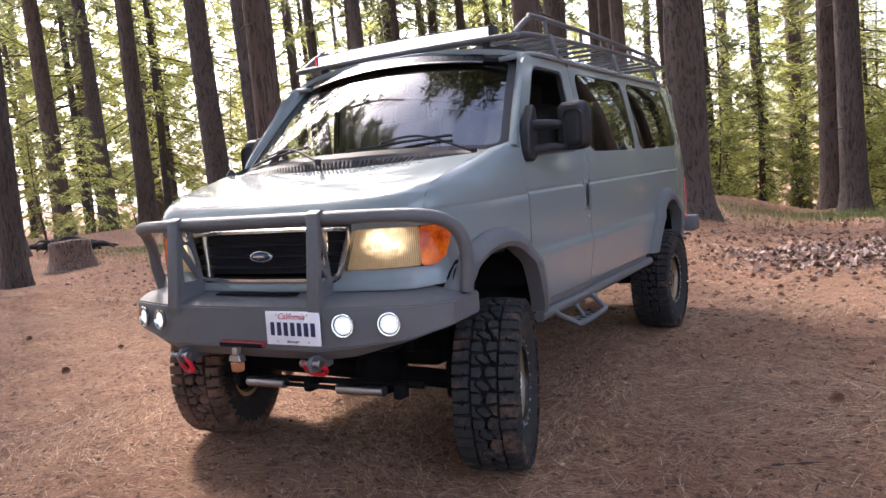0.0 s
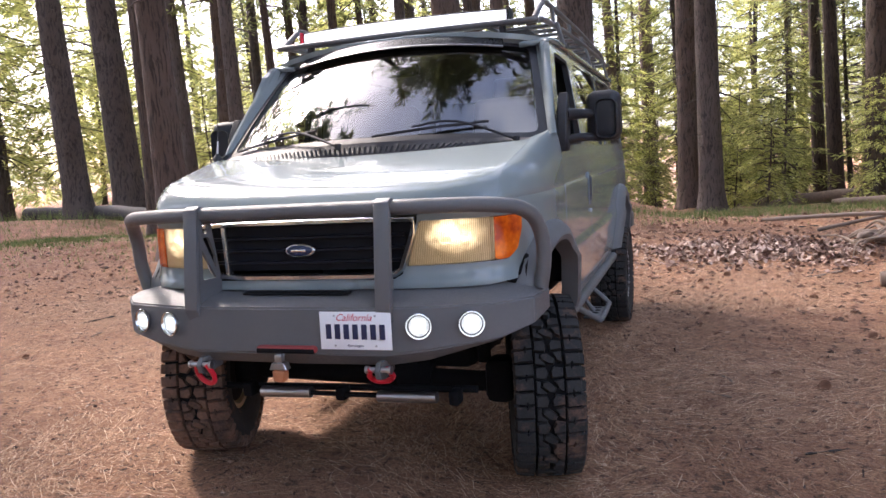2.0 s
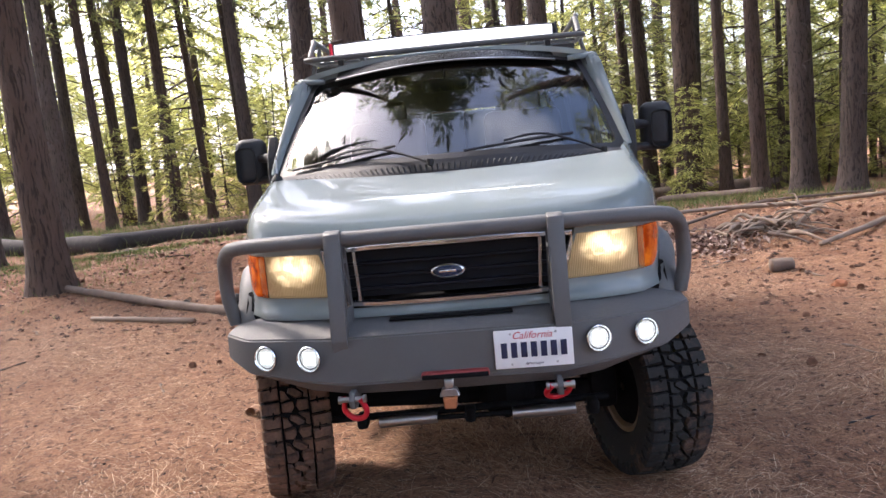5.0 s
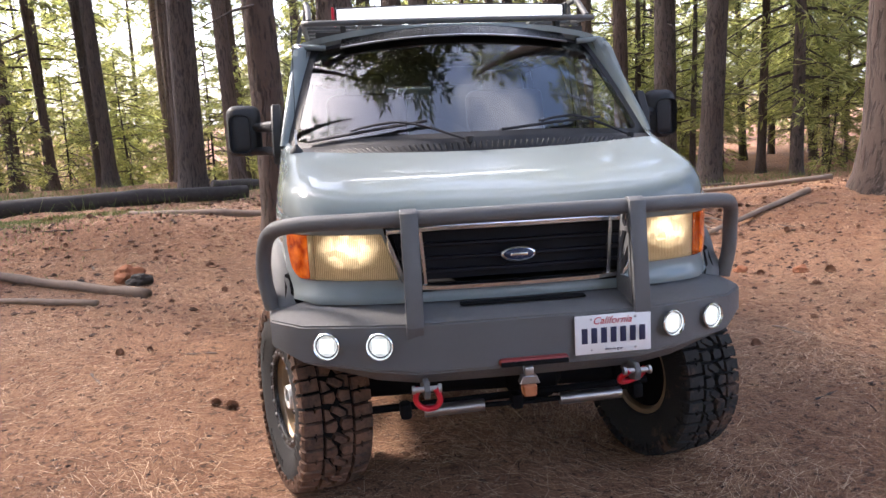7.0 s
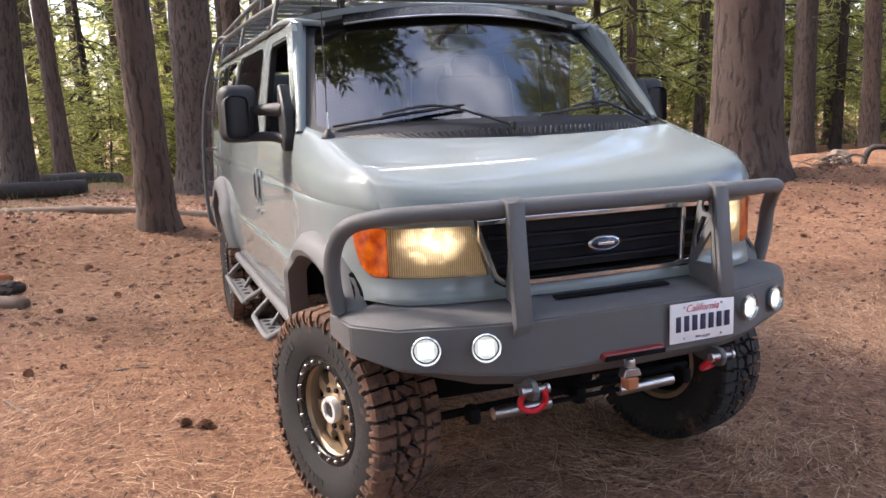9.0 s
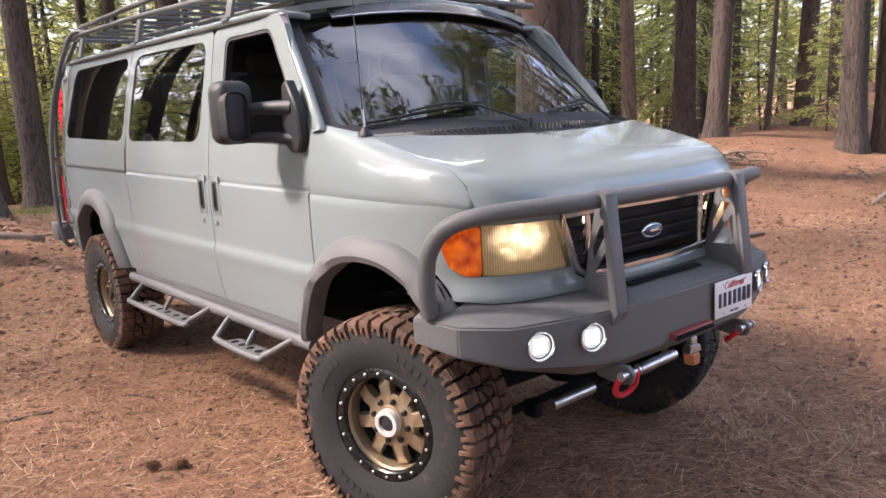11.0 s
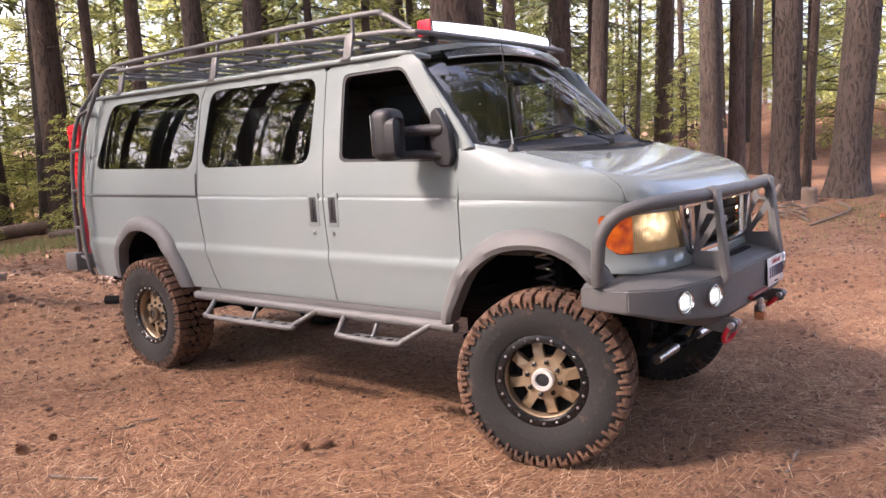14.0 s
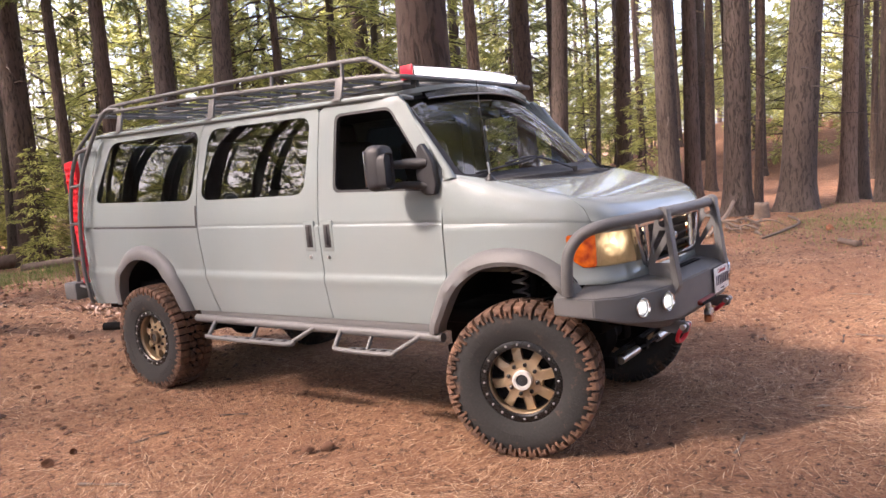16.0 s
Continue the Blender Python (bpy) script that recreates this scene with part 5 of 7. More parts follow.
def tread_bm():
    bm = bmesh.new()
    rng = random.Random(2)
    n = 22
    pitch = 2 * math.pi / n
    for k in range(n):
        a = pitch * k
        for poly in BLOCKS:
            tread_block(bm, poly, a, pitch, 1, 0.410, rng)
        for s in (-1, 1):
            off = a + (0.3 * pitch if s < 0 else 0.0)
            for h, poly in enumerate(SHOULDERS):
                tread_block(bm, poly, off, pitch, s, 0.400, rng)
                u0, u1 = sorted((off + s * pitch * (0.02 + 0.49 * h), off + s * pitch * (0.42 + 0.50 * h)))
                w = u1 - u0
                low = 0.372 if h else 0.362
                # the block's flank, then a long hooked leg and a short one
                slab(bm, s, [(0.426, 0.148, u0, u1), (0.412, 0.156, u0 + 0.004, u1 - 0.004), (0.400, 0.157, u0 + 0.01, u1 - 0.01)])
                slab(bm, s, [(0.404, 0.158, u0 + 0.06 * w, u0 + 0.42 * w), (low + 0.012, 0.158, u0 + 0.02 * w, u0 + 0.36 * w)])
                slab(bm, s, [(low + 0.013, 0.158, u0 - 0.06 * w, u0 + 0.36 * w), (low, 0.156, u0 - 0.06 * w, u0 + 0.34 * w)])
                slab(bm, s, [(0.404, 0.157, u0 + 0.60 * w, u0 + 0.92 * w), (low + 0.018, 0.157, u0 + 0.64 * w, u0 + 0.98 * w)])
    bmesh.ops.recalc_face_normals(bm, faces=bm.faces)
    return bm


def make_wheel(name, tread_material, tread_label, cap_material):
    """Wheel about the x axis, outer face towards +x."""
    w = part(name, lathe([(-0.11, 0.224), (-0.11, 0.20), (-0.09, 0.19), (0.085, 0.19), (0.095, 0.200), (0.108, 0.203), (0.112, 0.222), (0.105, 0.226), (0.09, 0.21), (-0.09, 0.21)], 56, cap=False), BRONZE, None, "bronze alloy wheel with a muddy off-road tyre")
    part("tyre", tyre_bm(), SIDEWALL, w, "black mud tyre with dusty sidewall")
    # near-black sheet over the carcass: painted shade in the gaps between blocks
    part("tread_base", lathe([(-0.134, 0.404), (-0.09, 0.4105), (0, 0.4115), (0.09, 0.4105), (0.134, 0.404)], 72, cap=False), SHADE_BLACK, w)
    part("tread", tread_bm(), tread_material, w, tread_label, False)
    bar_me = bpy.data.meshes.new("raised_bar")
    b = box((0.006, 0.022, 0.036), (0.151, 0, 0.315))
    b.to_mesh(bar_me)
    b.free()
    bar_me.materials.append(SIDEWALL)
    for start, n in ((0.5, 5), (2.2, 7), (3.9, 4), (5.2, 6)):
        for k in range(n):
            o = new("raised_bar", bar_me)
            o.parent = w
            o.rotation_euler = (start + 0.115 * k, 0, 0)
    part("beadlock_ring", lathe([(0.108, 0.188), (0.121, 0.190), (0.127, 0.196), (0.128, 0.222), (0.122, 0.232), (0.108, 0.234)], 64, cap=False), BEADLOCK, w, "black beadlock ring")
    bolt = lathe([(0.126, 0.0072), (0.133, 0.0068), (0.1355, 0.0035)], 8)
    me = bpy.data.meshes.new("ring_bolt")
    bolt.to_mesh(me)
    bolt.free()
    me.materials.append(STEEL)
    for k in range(20):
        a = 2 * math.pi * (k + 0.5) / 20
        o = new("ring_bolt", me)
        o.parent = w
        o.location = (0, 0.2105 * math.cos(a), 0.2105 * math.sin(a))
    # near-black disc added behind the spokes as the shade in their windows
    part("wheel_disc", lathe([(0.02, 0.186), (0.035, 0.186), (0.04, 0.18), (0.012, 0.16), (0.012, 0.09)], 56, cap=False), SHADE_BLACK, w)
    for k in range(8):
        m = Matrix.Rotation(2 * math.pi * k / 8, 4, "X")
        sp = bmesh.new()
        vs = []
        for x in (0.035, 0.0):
            for y, z in ((-0.028, 0.085), (0.028, 0.085), (0.026, 0.14), (0.028, 0.184), (-0.028, 0.184), (-0.026, 0.14)):
                dx = 0.046 if z < 0.1 else (0.042 if z < 0.16 else 0.028)
                vs.append(sp.verts.new(m @ Vector((dx + x - 0.01, y, z))))
        sp.faces.new(vs[:6])
        sp.faces.new(vs[6:])
        for i in range(6):
            sp.faces.new((vs[i], vs[(i + 1) % 6], vs[6 + (i + 1) % 6], vs[6 + i]))
        bmesh.ops.recalc_face_normals(sp, faces=sp.faces)
        bmesh.ops.bevel(sp, geom=sp.edges[:], offset=0.003, segments=1, affect="EDGES")
        part("spoke", sp, BRONZE, w, "", False)
    # brake disc in the same near-black, shade included in its colour
    part("brake_disc", lathe([(-0.08, 0.188), (-0.095, 0.18), (-0.095, 0.02)], 40, cap=False), SHADE_BLACK, w)
    part("hub_plate", lathe([(0.04, 0.115), (0.062, 0.113), (0.070, 0.106), (0.072, 0.064), (0.080, 0.060), (0.080, 0.055)], 40, cap=False), BRONZE, w)
    part("hub_cap", lathe([(0.075, 0.055), (0.105, 0.055), (0.110, 0.052), (0.110, 0.036), (0.098, 0.034), (0.098, 0.001)], 36, cap=False), cap_material, w, "round hub cap with a dark centre")
    part("hub_centre", lathe([(0.099, 0.033), (0.102, 0.026), (0.103, 0.001)], 24, cap=False), BLACK, w)
    nut = lathe([(0.068, 0.0125), (0.082, 0.0125), (0.085, 0.007)], 6)
    me = bpy.data.meshes.new("wheel_nut")
    nut.to_mesh(me)
    nut.free()
    me.materials.append(BEADLOCK)
    for k in range(8):
        a = 2 * math.pi * (k + 0.5) / 8
        o = new("wheel_nut", me)
        o.parent = w
        o.location = (0, 0.083 * math.cos(a), 0.083 * math.sin(a))
    return w


wheel_kinds = [
    make_wheel("wheel", tread, lab, cap)
    for cap in (SILVER, BRONZE_DARK)
    for tread, lab in ((RUBBER, "chunky tread blocks caked with red mud"), (RUBBER_GREY, "chunky worn grey tread blocks"))
]
# side, y, x, height of the hub, steering
wheels = [(-1, 0.06, -0.875, 0.412, 17.5), (1, 0.19, 0.875, 0.349, 16.0), (-1, 3.54, -0.850, 0.478, 0.0), (1, 3.56, 0.885, 0.443, 0.0)]
for k, (side, y, x, hub, turn) in enumerate(wheels):
    m = pose(x, y, hub, 0, 0, (180 if side < 0 else 0) + turn) @ pose(0, 0, 0, 31 * k + 10, 0, 0)
    o = copy_thing(wheel_kinds[(0 if side < 0 else 1) + (2 if y > 2 else 0)], m)
    o.parent = van
    o.matrix_parent_inverse = Matrix()
    o.matrix_basis = m
for wheel in wheel_kinds:
    for o in (*wheel.children_recursive, wheel):
        bpy.data.objects.remove(o)

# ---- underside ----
# underside parts are coloured near-black to stand for the shade below the van
under = part("underside", box((1.50, 4.6, 0.10), (0, 2.2, 0.72), 0.02), SHADE_BLACK, van, "near-black underside with axles, shade put into the colour")
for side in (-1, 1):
    part("frame_rail", box((0.08, 4.9, 0.15), (side * 0.42, 2.1, 0.70), 0.01), SHADE_BLACK, under)
    tube("coil_spring", [(side * 0.55 + 0.055 * math.cos(t * 0.9), 0.02 + 0.055 * math.sin(t * 0.9), 0.56 + 0.014 * t) for t in range(0, 36)], 0.009, SHADE_BLACK, under, "", 6, 2)
    tube("shock_absorber", [(side * 0.60, 0.16, 0.46), (side * 0.58, 0.12, 1.05)], 0.033, SHADE_BLACK, under, "", 12, 0)
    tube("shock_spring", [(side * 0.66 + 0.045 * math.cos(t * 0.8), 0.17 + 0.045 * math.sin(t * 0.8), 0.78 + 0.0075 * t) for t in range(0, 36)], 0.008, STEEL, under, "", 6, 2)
    part("leaf_spring", box((0.07, 1.3, 0.05), (side * 0.52, 3.5, 0.52), 0.01), SHADE_BLACK, under)
    part("steering_knuckle", box((0.14, 0.16, 0.22), (side * 0.68, 0.12 + side * 0.04, 0.395 - side * 0.02), 0.04), SHADE_BLACK, under)
    part("radius_arm", box((0.06, 0.9, 0.08), (side * 0.48, 0.42, 0.50), 0.015, (-10, 0, 0)), SHADE_BLACK, under)
part("gearbox", box((0.42, 1.0, 0.26), (0.0, 1.05, 0.60), 0.06), SHADE_BLACK, under)
part("oil_pan", box((0.46, 0.55, 0.22), (-0.02, 0.32, 0.60), 0.05), SHADE_BLACK, under)
part("silencer", box((0.26, 0.7, 0.16), (-0.32, 2.3, 0.60), 0.06), SHADE_BLACK, under)
part("spare_carrier", box((0.8, 0.6, 0.20), (0, 4.1, 0.62), 0.06), SHADE_BLACK, under)
tube("front_axle", [(-0.72, 0.09, 0.412), (0.72, 0.16, 0.355)], 0.05, SHADE_BLACK, under, "", 16, 0)
part("front_differential", lathe([(-0.14, 0.05), (-0.09, 0.12), (0.0, 0.15), (0.09, 0.12), (0.14, 0.05)], 20, (0.20, 0.12, 0.40)), SHADE_BLACK, under)
tube("rear_axle", [(-0.75, 3.54, 0.476), (0.75, 3.55, 0.446)], 0.055, SHADE_BLACK, under, "", 16, 0)
part("rear_differential", lathe([(-0.15, 0.05), (-0.09, 0.13), (0.0, 0.16), (0.09, 0.13), (0.15, 0.05)], 20, (0.0, 3.545, 0.46)), SHADE_BLACK, under)
part("cross_member", box((1.1, 0.12, 0.14), (0, -0.22, 0.66), 0.02), SHADE_BLACK, under)
# sump and tank boxes: bulk added to block light and view under the van
part("engine_sump", box((1.02, 0.72, 0.40), (0.04, 0.52, 0.61), 0.06), SHADE_BLACK, under)
part("fuel_tank", box((0.62, 1.5, 0.18), (0.30, 2.1, 0.60), 0.05), SHADE_BLACK, under)
damper = tube("steering_link", [(-0.62, -0.24, 0.405), (0.66, -0.20, 0.42)], 0.017, SHADE_BLACK, under, "", 12, 0)
for x0, x1 in ((-0.38, -0.12), (0.22, 0.50)):
    tube("steering_damper", [(x0, -0.30, 0.400), (x1, -0.30, 0.405)], 0.026, STEEL, damper, "silver steering damper", 16, 0)
    tube("damper_rod", [(x1 if x0 < 0 else x0, -0.30, 0.403), (0.03, -0.30, 0.402)], 0.012, SHADE_BLACK, damper, "", 8, 0)
for x in (-0.46, 0.03, 0.58):
    part("link_joint", box((0.05, 0.08, 0.07), (x, -0.275, 0.405), 0.015), SHADE_BLACK, damper)
part("bumper_light", box((0.16, 0.02, 0.012), (0.13, -0.60, 0.645), 0.003), STEEL, bumper)

# ---- cabin ----
# floor coloured near-black: the cabin's shade is painted in
cabin = part("cabin_floor", box((1.60, 3.55, 0.04), (0, 2.60, 0.90), 0.005), SHADE_BLACK, van, "dim grey cabin with seats and dashboard")
part("headliner", box((1.50, 3.4, 0.03), (0, 2.55, 2.10 + rz(2.4)), 0.005), LINER, cabin)
part("dashboard", prism([(0.12, 1.50), (0.50, 1.50), (0.66, 1.43), (0.70, 1.30), (0.60, 1.0), (0.12, 1.0)], "x", -0.84, 0.84, 0.02), TRIM, cabin)
part("instrument_hood", box((0.42, 0.24, 0.10), (0.42, 0.56, 1.50), 0.04), TRIM, cabin)
ring = [Vector((0.19 * math.cos(t * math.pi / 12), 0.19 * math.sin(t * math.pi / 12), 0)) for t in range(25)]
wv, wf = [], []
tube_into(wv, wf, ring, [0.015] * 25, 8)
sw_me = mesh("steering_wheel", wv, wf, BLACK)
sw = new("steering_wheel", sw_me)
sw.parent = cabin
sw.matrix_basis = pose(0.42, 0.80, 1.40, 62, 0, 0)
for a in (0, 120, 240):
    tube("wheel_spoke", [(0, 0, 0), (0.18 * math.cos(radians(a + 90)), 0.18 * math.sin(radians(a + 90)), 0)], 0.014, BLACK, sw, "", 6, 0)
part("rear_view_mirror", box((0.24, 0.03, 0.07), (0.0, 0.78, 2.0), 0.02), BLACK, cabin)
part("engine_cover", box((0.46, 0.75, 0.42), (0, 0.95, 1.10), 0.08), TRIM, cabin)


def seat(x, y, wide=0.52):
    s = part("seat", box((wide, 0.52, 0.16), (x, y, 1.22), 0.06, (4, 0, 0), 3), SEAT, cabin, "grey cloth seat")
    part("seat_back", box((wide, 0.15, 0.66), (x, y + 0.30, 1.56), 0.06, (-12, 0, 0), 3), SEAT, s)
    part("head_rest", box((0.27, 0.10, 0.18), (x, y + 0.40, 1.93), 0.04, (-10, 0, 0), 3), SEAT, s)
    part("seat_base", box((wide * 0.8, 0.42, 0.28), (x, y, 1.03), 0.02), LINER, s)


for x in (-0.46, 0.46):
    seat(x, 1.28)
part("cabin_mirror", box((0.26, 0.04, 0.075), (0, 0.70, 1.985), 0.025, (0, 0, 0), 3), BLACK, cabin, "black rear-view mirror")
tube("mirror_stalk", [(0, 0.715, 1.99), (0, 0.66, 2.07)], 0.008, BLACK, cabin, "", 6, 0)

# ---- the forest ----
def trunk_mesh(name, height, dia, seed, sides=20, rows=26):
    """A trunk with a flared, lobed foot and an uneven, furrowed outline."""
    rng = random.Random(seed)
    verts, faces = [], []
    bendx, bendy = rng.uniform(-0.25, 0.25), rng.uniform(-0.25, 0.25)
    for i in range(rows):
        f = (i / (rows - 1)) ** 1.7
        z = -0.5 + f * (height + 0.5)
        r = dia / 2 * (1 - 0.75 * (max(0, z) / height)) * (1 + 0.55 * math.exp(-max(0, z + 0.1) / (0.55 * dia)))
        cx, cy = bendx * math.sin(f * 2.6), bendy * math.sin(f * 2.1)
        for s in range(sides):
            t = 2 * math.pi * s / sides
            k = 1 + 0.05 * noise.noise(Vector((math.cos(t) * 2.2, math.sin(t) * 2.2, z * 0.5 + seed)))
            k += 0.13 * math.exp(-max(0, z) / (0.4 * dia)) * noise.noise(Vector((math.cos(t) * 1.8, math.sin(t) * 1.8, seed * 3.1)))
            k += 0.025 * noise.noise(Vector((math.cos(t) * 9, math.sin(t) * 9, z * 1.2 + seed)))
            verts.append((cx + r * k * math.cos(t), cy + r * k * math.sin(t), z))
    for i in range(rows - 1):
        for s in range(sides):
            a, b = i * sides + s, i * sides + (s + 1) % sides
            faces.append((a, b, b + sides, a + sides))
    return verts, faces


def spray(verts, faces, p, d, rng, length, width, blades=3):
    """A twig's fan of needles: a few narrow kites about one direction."""
    for _ in range(blades):
        w = Vector((rng.gauss(0, 1), rng.gauss(0, 1), rng.gauss(0, 0.55)))
        dd = (Vector(d) * 0.9 + w * 0.55).normalized()
        _, u, v = frame_of(dd)
        t = rng.uniform(0, math.pi)
        side = (u * math.cos(t) + v * math.sin(t)) * width * rng.uniform(0.6, 1.2)
        ln = length * rng.uniform(0.6, 1.3)
        q = p + Vector((rng.uniform(-1, 1), rng.uniform(-1, 1), rng.uniform(-1, 1))) * length * 0.35
        b = len(verts)
        mid = q + dd * ln * 0.45 - Vector((0, 0, 0.04 * ln))
        verts += [q, mid + side, q + dd * ln - Vector((0, 0, 0.18 * ln)), mid - side]
        faces.append((b, b + 1, b + 2, b + 3))


def conifer(name, seed, height, dia, crown_from, reach, branches, sprays, leaf, bark, label, length=0.34, width=0.05, droop=0.25, stubs=10, sides=20, blades=3):
    """A conifer: trunk, limbs with dead stubs, and a crown of needle sprays with gaps."""
    rng = random.Random(seed)
    root = new(name)
    v, f = trunk_mesh("trunk", height, dia, seed, sides)
    ob = new("trunk", mesh("trunk", v, f, bark))
    ob.parent = root
    lv, lf, nv, nf = [], [], [], []
    for i in range(branches):
        k = (i + rng.random()) / branches
        z = crown_from + (height * 0.985 - crown_from) * k
        ln = reach * (1 - k) ** 0.7 * rng.uniform(0.55, 1.15) + 0.25
        if k < 0.12:
            ln *= rng.uniform(0.5, 0.9)
        az = i * 2.4 + rng.uniform(-0.5, 0.5)
        rise = rng.uniform(-0.15, 0.35) - 0.2 * (1 - k)
        out = Vector((math.cos(az), math.sin(az), 0))
        r0 = dia / 2 * (1 - 0.75 * z / height)
        pts = [out * r0 * 0.6 + Vector((0, 0, z)) + out * ln * s + Vector((0, 0, ln * (rise * s - droop * s * s))) for s in (0, 0.3, 0.65, 1.0)]
        br = 0.012 + 0.012 * ln
        tube_into(lv, lf, pts, [br, br * 0.75, br * 0.45, br * 0.15], 3)
        n = max(4, int(sprays * ln / reach))
        for j in range(n):
            s = 0.22 + 0.78 * (j + rng.random()) / n
            p = out * (r0 * 0.6 + ln * s) + Vector((0, 0, z + ln * (rise * s - droop * s * s)))
            sidev = Vector((-out.y, out.x, 0)) * rng.uniform(-1, 1) * ln * 0.28 * (1.15 - s)
            d = (out + sidev.normalized() * rng.uniform(0.2, 1.0) + Vector((0, 0, rng.uniform(-0.5, 0.15)))).normalized()
            spray(nv, nf, p + sidev + Vector((0, 0, -abs(sidev.length) * 0.2)), d, rng, length, width, blades)
    for i in range(stubs):
        z = rng.uniform(1.8, max(2.5, crown_from))
        az = rng.uniform(0, 6.28)
        ln = rng.uniform(0.25, 1.5)
        out = Vector((math.cos(az), math.sin(az), rng.uniform(-0.35, 0.1)))
        p0 = Vector((0, 0, z))
        bend = Vector((rng.uniform(-0.2, 0.2), rng.uniform(-0.2, 0.2), -0.15))
        tube_into(lv, lf, [p0, p0 + out * ln * 0.5 + bend * 0.2, p0 + out * ln + bend], [0.02, 0.013, 0.004], 4)
    if lv:
        ob = tagged(new("branchwork", mesh("branchwork", lv, lf, bark)), kind="stuff")
        ob.parent = root
    ob = tagged(new("crown", mesh("crown", nv, nf, leaf, smooth=False)), kind="stuff")
    ob.parent = root
    return tagged(root, label, "tree")


def stand(kind, x, y, scale, turn, lean=(0, 0), stretch=1.0):
    m = Matrix.Translation((x, y, ground_z(x, y) - 0.02)) @ Euler((radians(lean[0]), radians(lean[1]), turn)).to_matrix().to_4x4() @ Matrix.Diagonal((scale, scale, scale * stretch, 1))
    return copy_thing(kind, m)


TALL = [
    conifer("pine_tree", 11 + i, 24.0, 0.6, 7.5 + i, 3.2, 56, 32, LEAF, (BARK, BARK_GREY, BARK_PALE)[i], lab, 0.42, 0.05, stubs=26)
    for i, lab in enumerate(("tall pine with furrowed red-brown bark and a high crown", "tall grey-barked pine with dead stubs and a high crown", "tall straight pine with pale pinkish bark"))
]
BARE = [conifer("pine_tree", 21 + i, 25.0, 0.6, 10.5 + i, 4.4, 62, 40, LEAF, (BARK, BARK_GREY)[i], lab, 0.42, 0.05, stubs=30) for i, lab in enumerate(("tall pine with a bare red-brown trunk and broad high crown", "tall pine with a bare grey-brown trunk and dead stubs"))]
MAST = conifer("pine_tree", 51, 25.0, 0.6, 13.0, 1.4, 40, 18, LEAF, BARK_BACKLIT, "massive old pine with deeply furrowed dark bark, back-lit shade in its colour", 0.3, 0.035, stubs=10)
CANOPY = conifer("pine_tree", 71, 25.0, 0.34, 10.0, 4.6, 84, 64, LEAF, BARK, "tall pine with a broad dense high crown", 0.5, 0.06, stubs=20)
POLE = [conifer("pine_tree", 61 + i, 25.0, 0.6, 13.5, 1.5, 34, 14, LEAF, (BARK, BARK_GREY)[i], lab, 0.34, 0.04, stubs=34) for i, lab in enumerate(("tall bare pine trunk with many dead stubs", "tall bare grey-brown pine trunk with a thin high crown"))]
MID = [conifer("fir_tree", 31 + i, 12.0, 0.26, 1.6, 2.3, 62, 17, (LEAF, LEAF_YELLOW)[i % 2], BARK_GREY, lab, 0.30, 0.024, droop=0.4, stubs=4, sides=10, blades=6)
       for i, lab in enumerate(("dark green fir with drooping boughs to near the ground", "sunlit yellow-green young fir with drooping boughs"))]
LOW = [conifer("sapling", 41 + i, 4.2, 0.08, 0.3, 1.15, 46, 22, (LEAF, LEAF_YELLOW)[i % 2], BARK_GREY, lab, 0.18, 0.018, droop=0.2, stubs=0, sides=8, blades=4)
       for i, lab in enumerate(("small dark green fir sapling on the forest floor", "small yellow-green fir sapling on the forest floor"))]

# trunks that stand apart round the clearing: place, thickness of the trunk
TRUNKS = [
    (-23.4, 14.2, 0.69), (-22.6, 15.6, 0.60), (-17.9, 13.5, 0.60), (-14.4, 13.4, 0.74), (-30, 21, 0.85), (-15.4, 16.6, 1.0), (-9.3, 10.2, 0.42), (-15.8, 20.5, 0.48), (-14.8, 21.2, 0.49), (-16.3, 26.3, 0.52), (-14.7, 27.2, 0.47), (-0.55, 11.9, 0.78), (1.5, 21.8, 0.70), (-14.6, 7, 0.52), (-4, 26.1, 0.39), (-12, 17.8, 0.52), (-12.4, 21.1, 0.35), (-12.3, 23.4, 0.47), (-11.2, 23.9, 0.43), (-9.3, 26.8, 0.42), (-3.2, 17.4, 0.42), (2.1, 19.4, 0.67), (6, 23.9, 0.49), (7.3, 23.6, 0.77), (-10.4, 25, 0.32), (-7.6, 21.7, 0.44), (-5.5, 22.2, 0.40), (-3.7, 13.6, 0.58),
]
TRUNKS += [
    (7.5, 20.3, 0.37), (8.5, 14.4, 0.56), (12.1, 18.1, 0.27), (13, 10.7, 0.51), (14.6, 10.2, 0.41), (14.9, 7.9, 0.50), (17.9, 10.7, 0.29), (8.1, 16, 0.61), (7.9, 18.5, 0.46), (20.3, 14.9, 0.49), (16.4, 9.7, 0.62), (18.6, 9.9, 0.29), (19.6, 7.9, 0.53), (16.3, 5.2, 0.60), (17, 4.8, 0.45), (13.9, 2.8, 0.62), (15, 2.6, 0.22), (14.2, 1.6, 0.77), (15.3, 0.7, 0.37), (16.4, 0.5, 0.30), (6.7, 21.4, 0.84), (15.4, 0, 0.31), (-5.62, 6.0, 0.46), (-1.42, 6.8, 0.42), (7.9, 7.15, 1.12), (-9.2, 3.75, 0.36),
]
PALE_TRUNKS = ((15, 2.6), (15.3, 0.7), (17.9, 10.7), (14.6, 10.2))
rnd = random.Random(5)
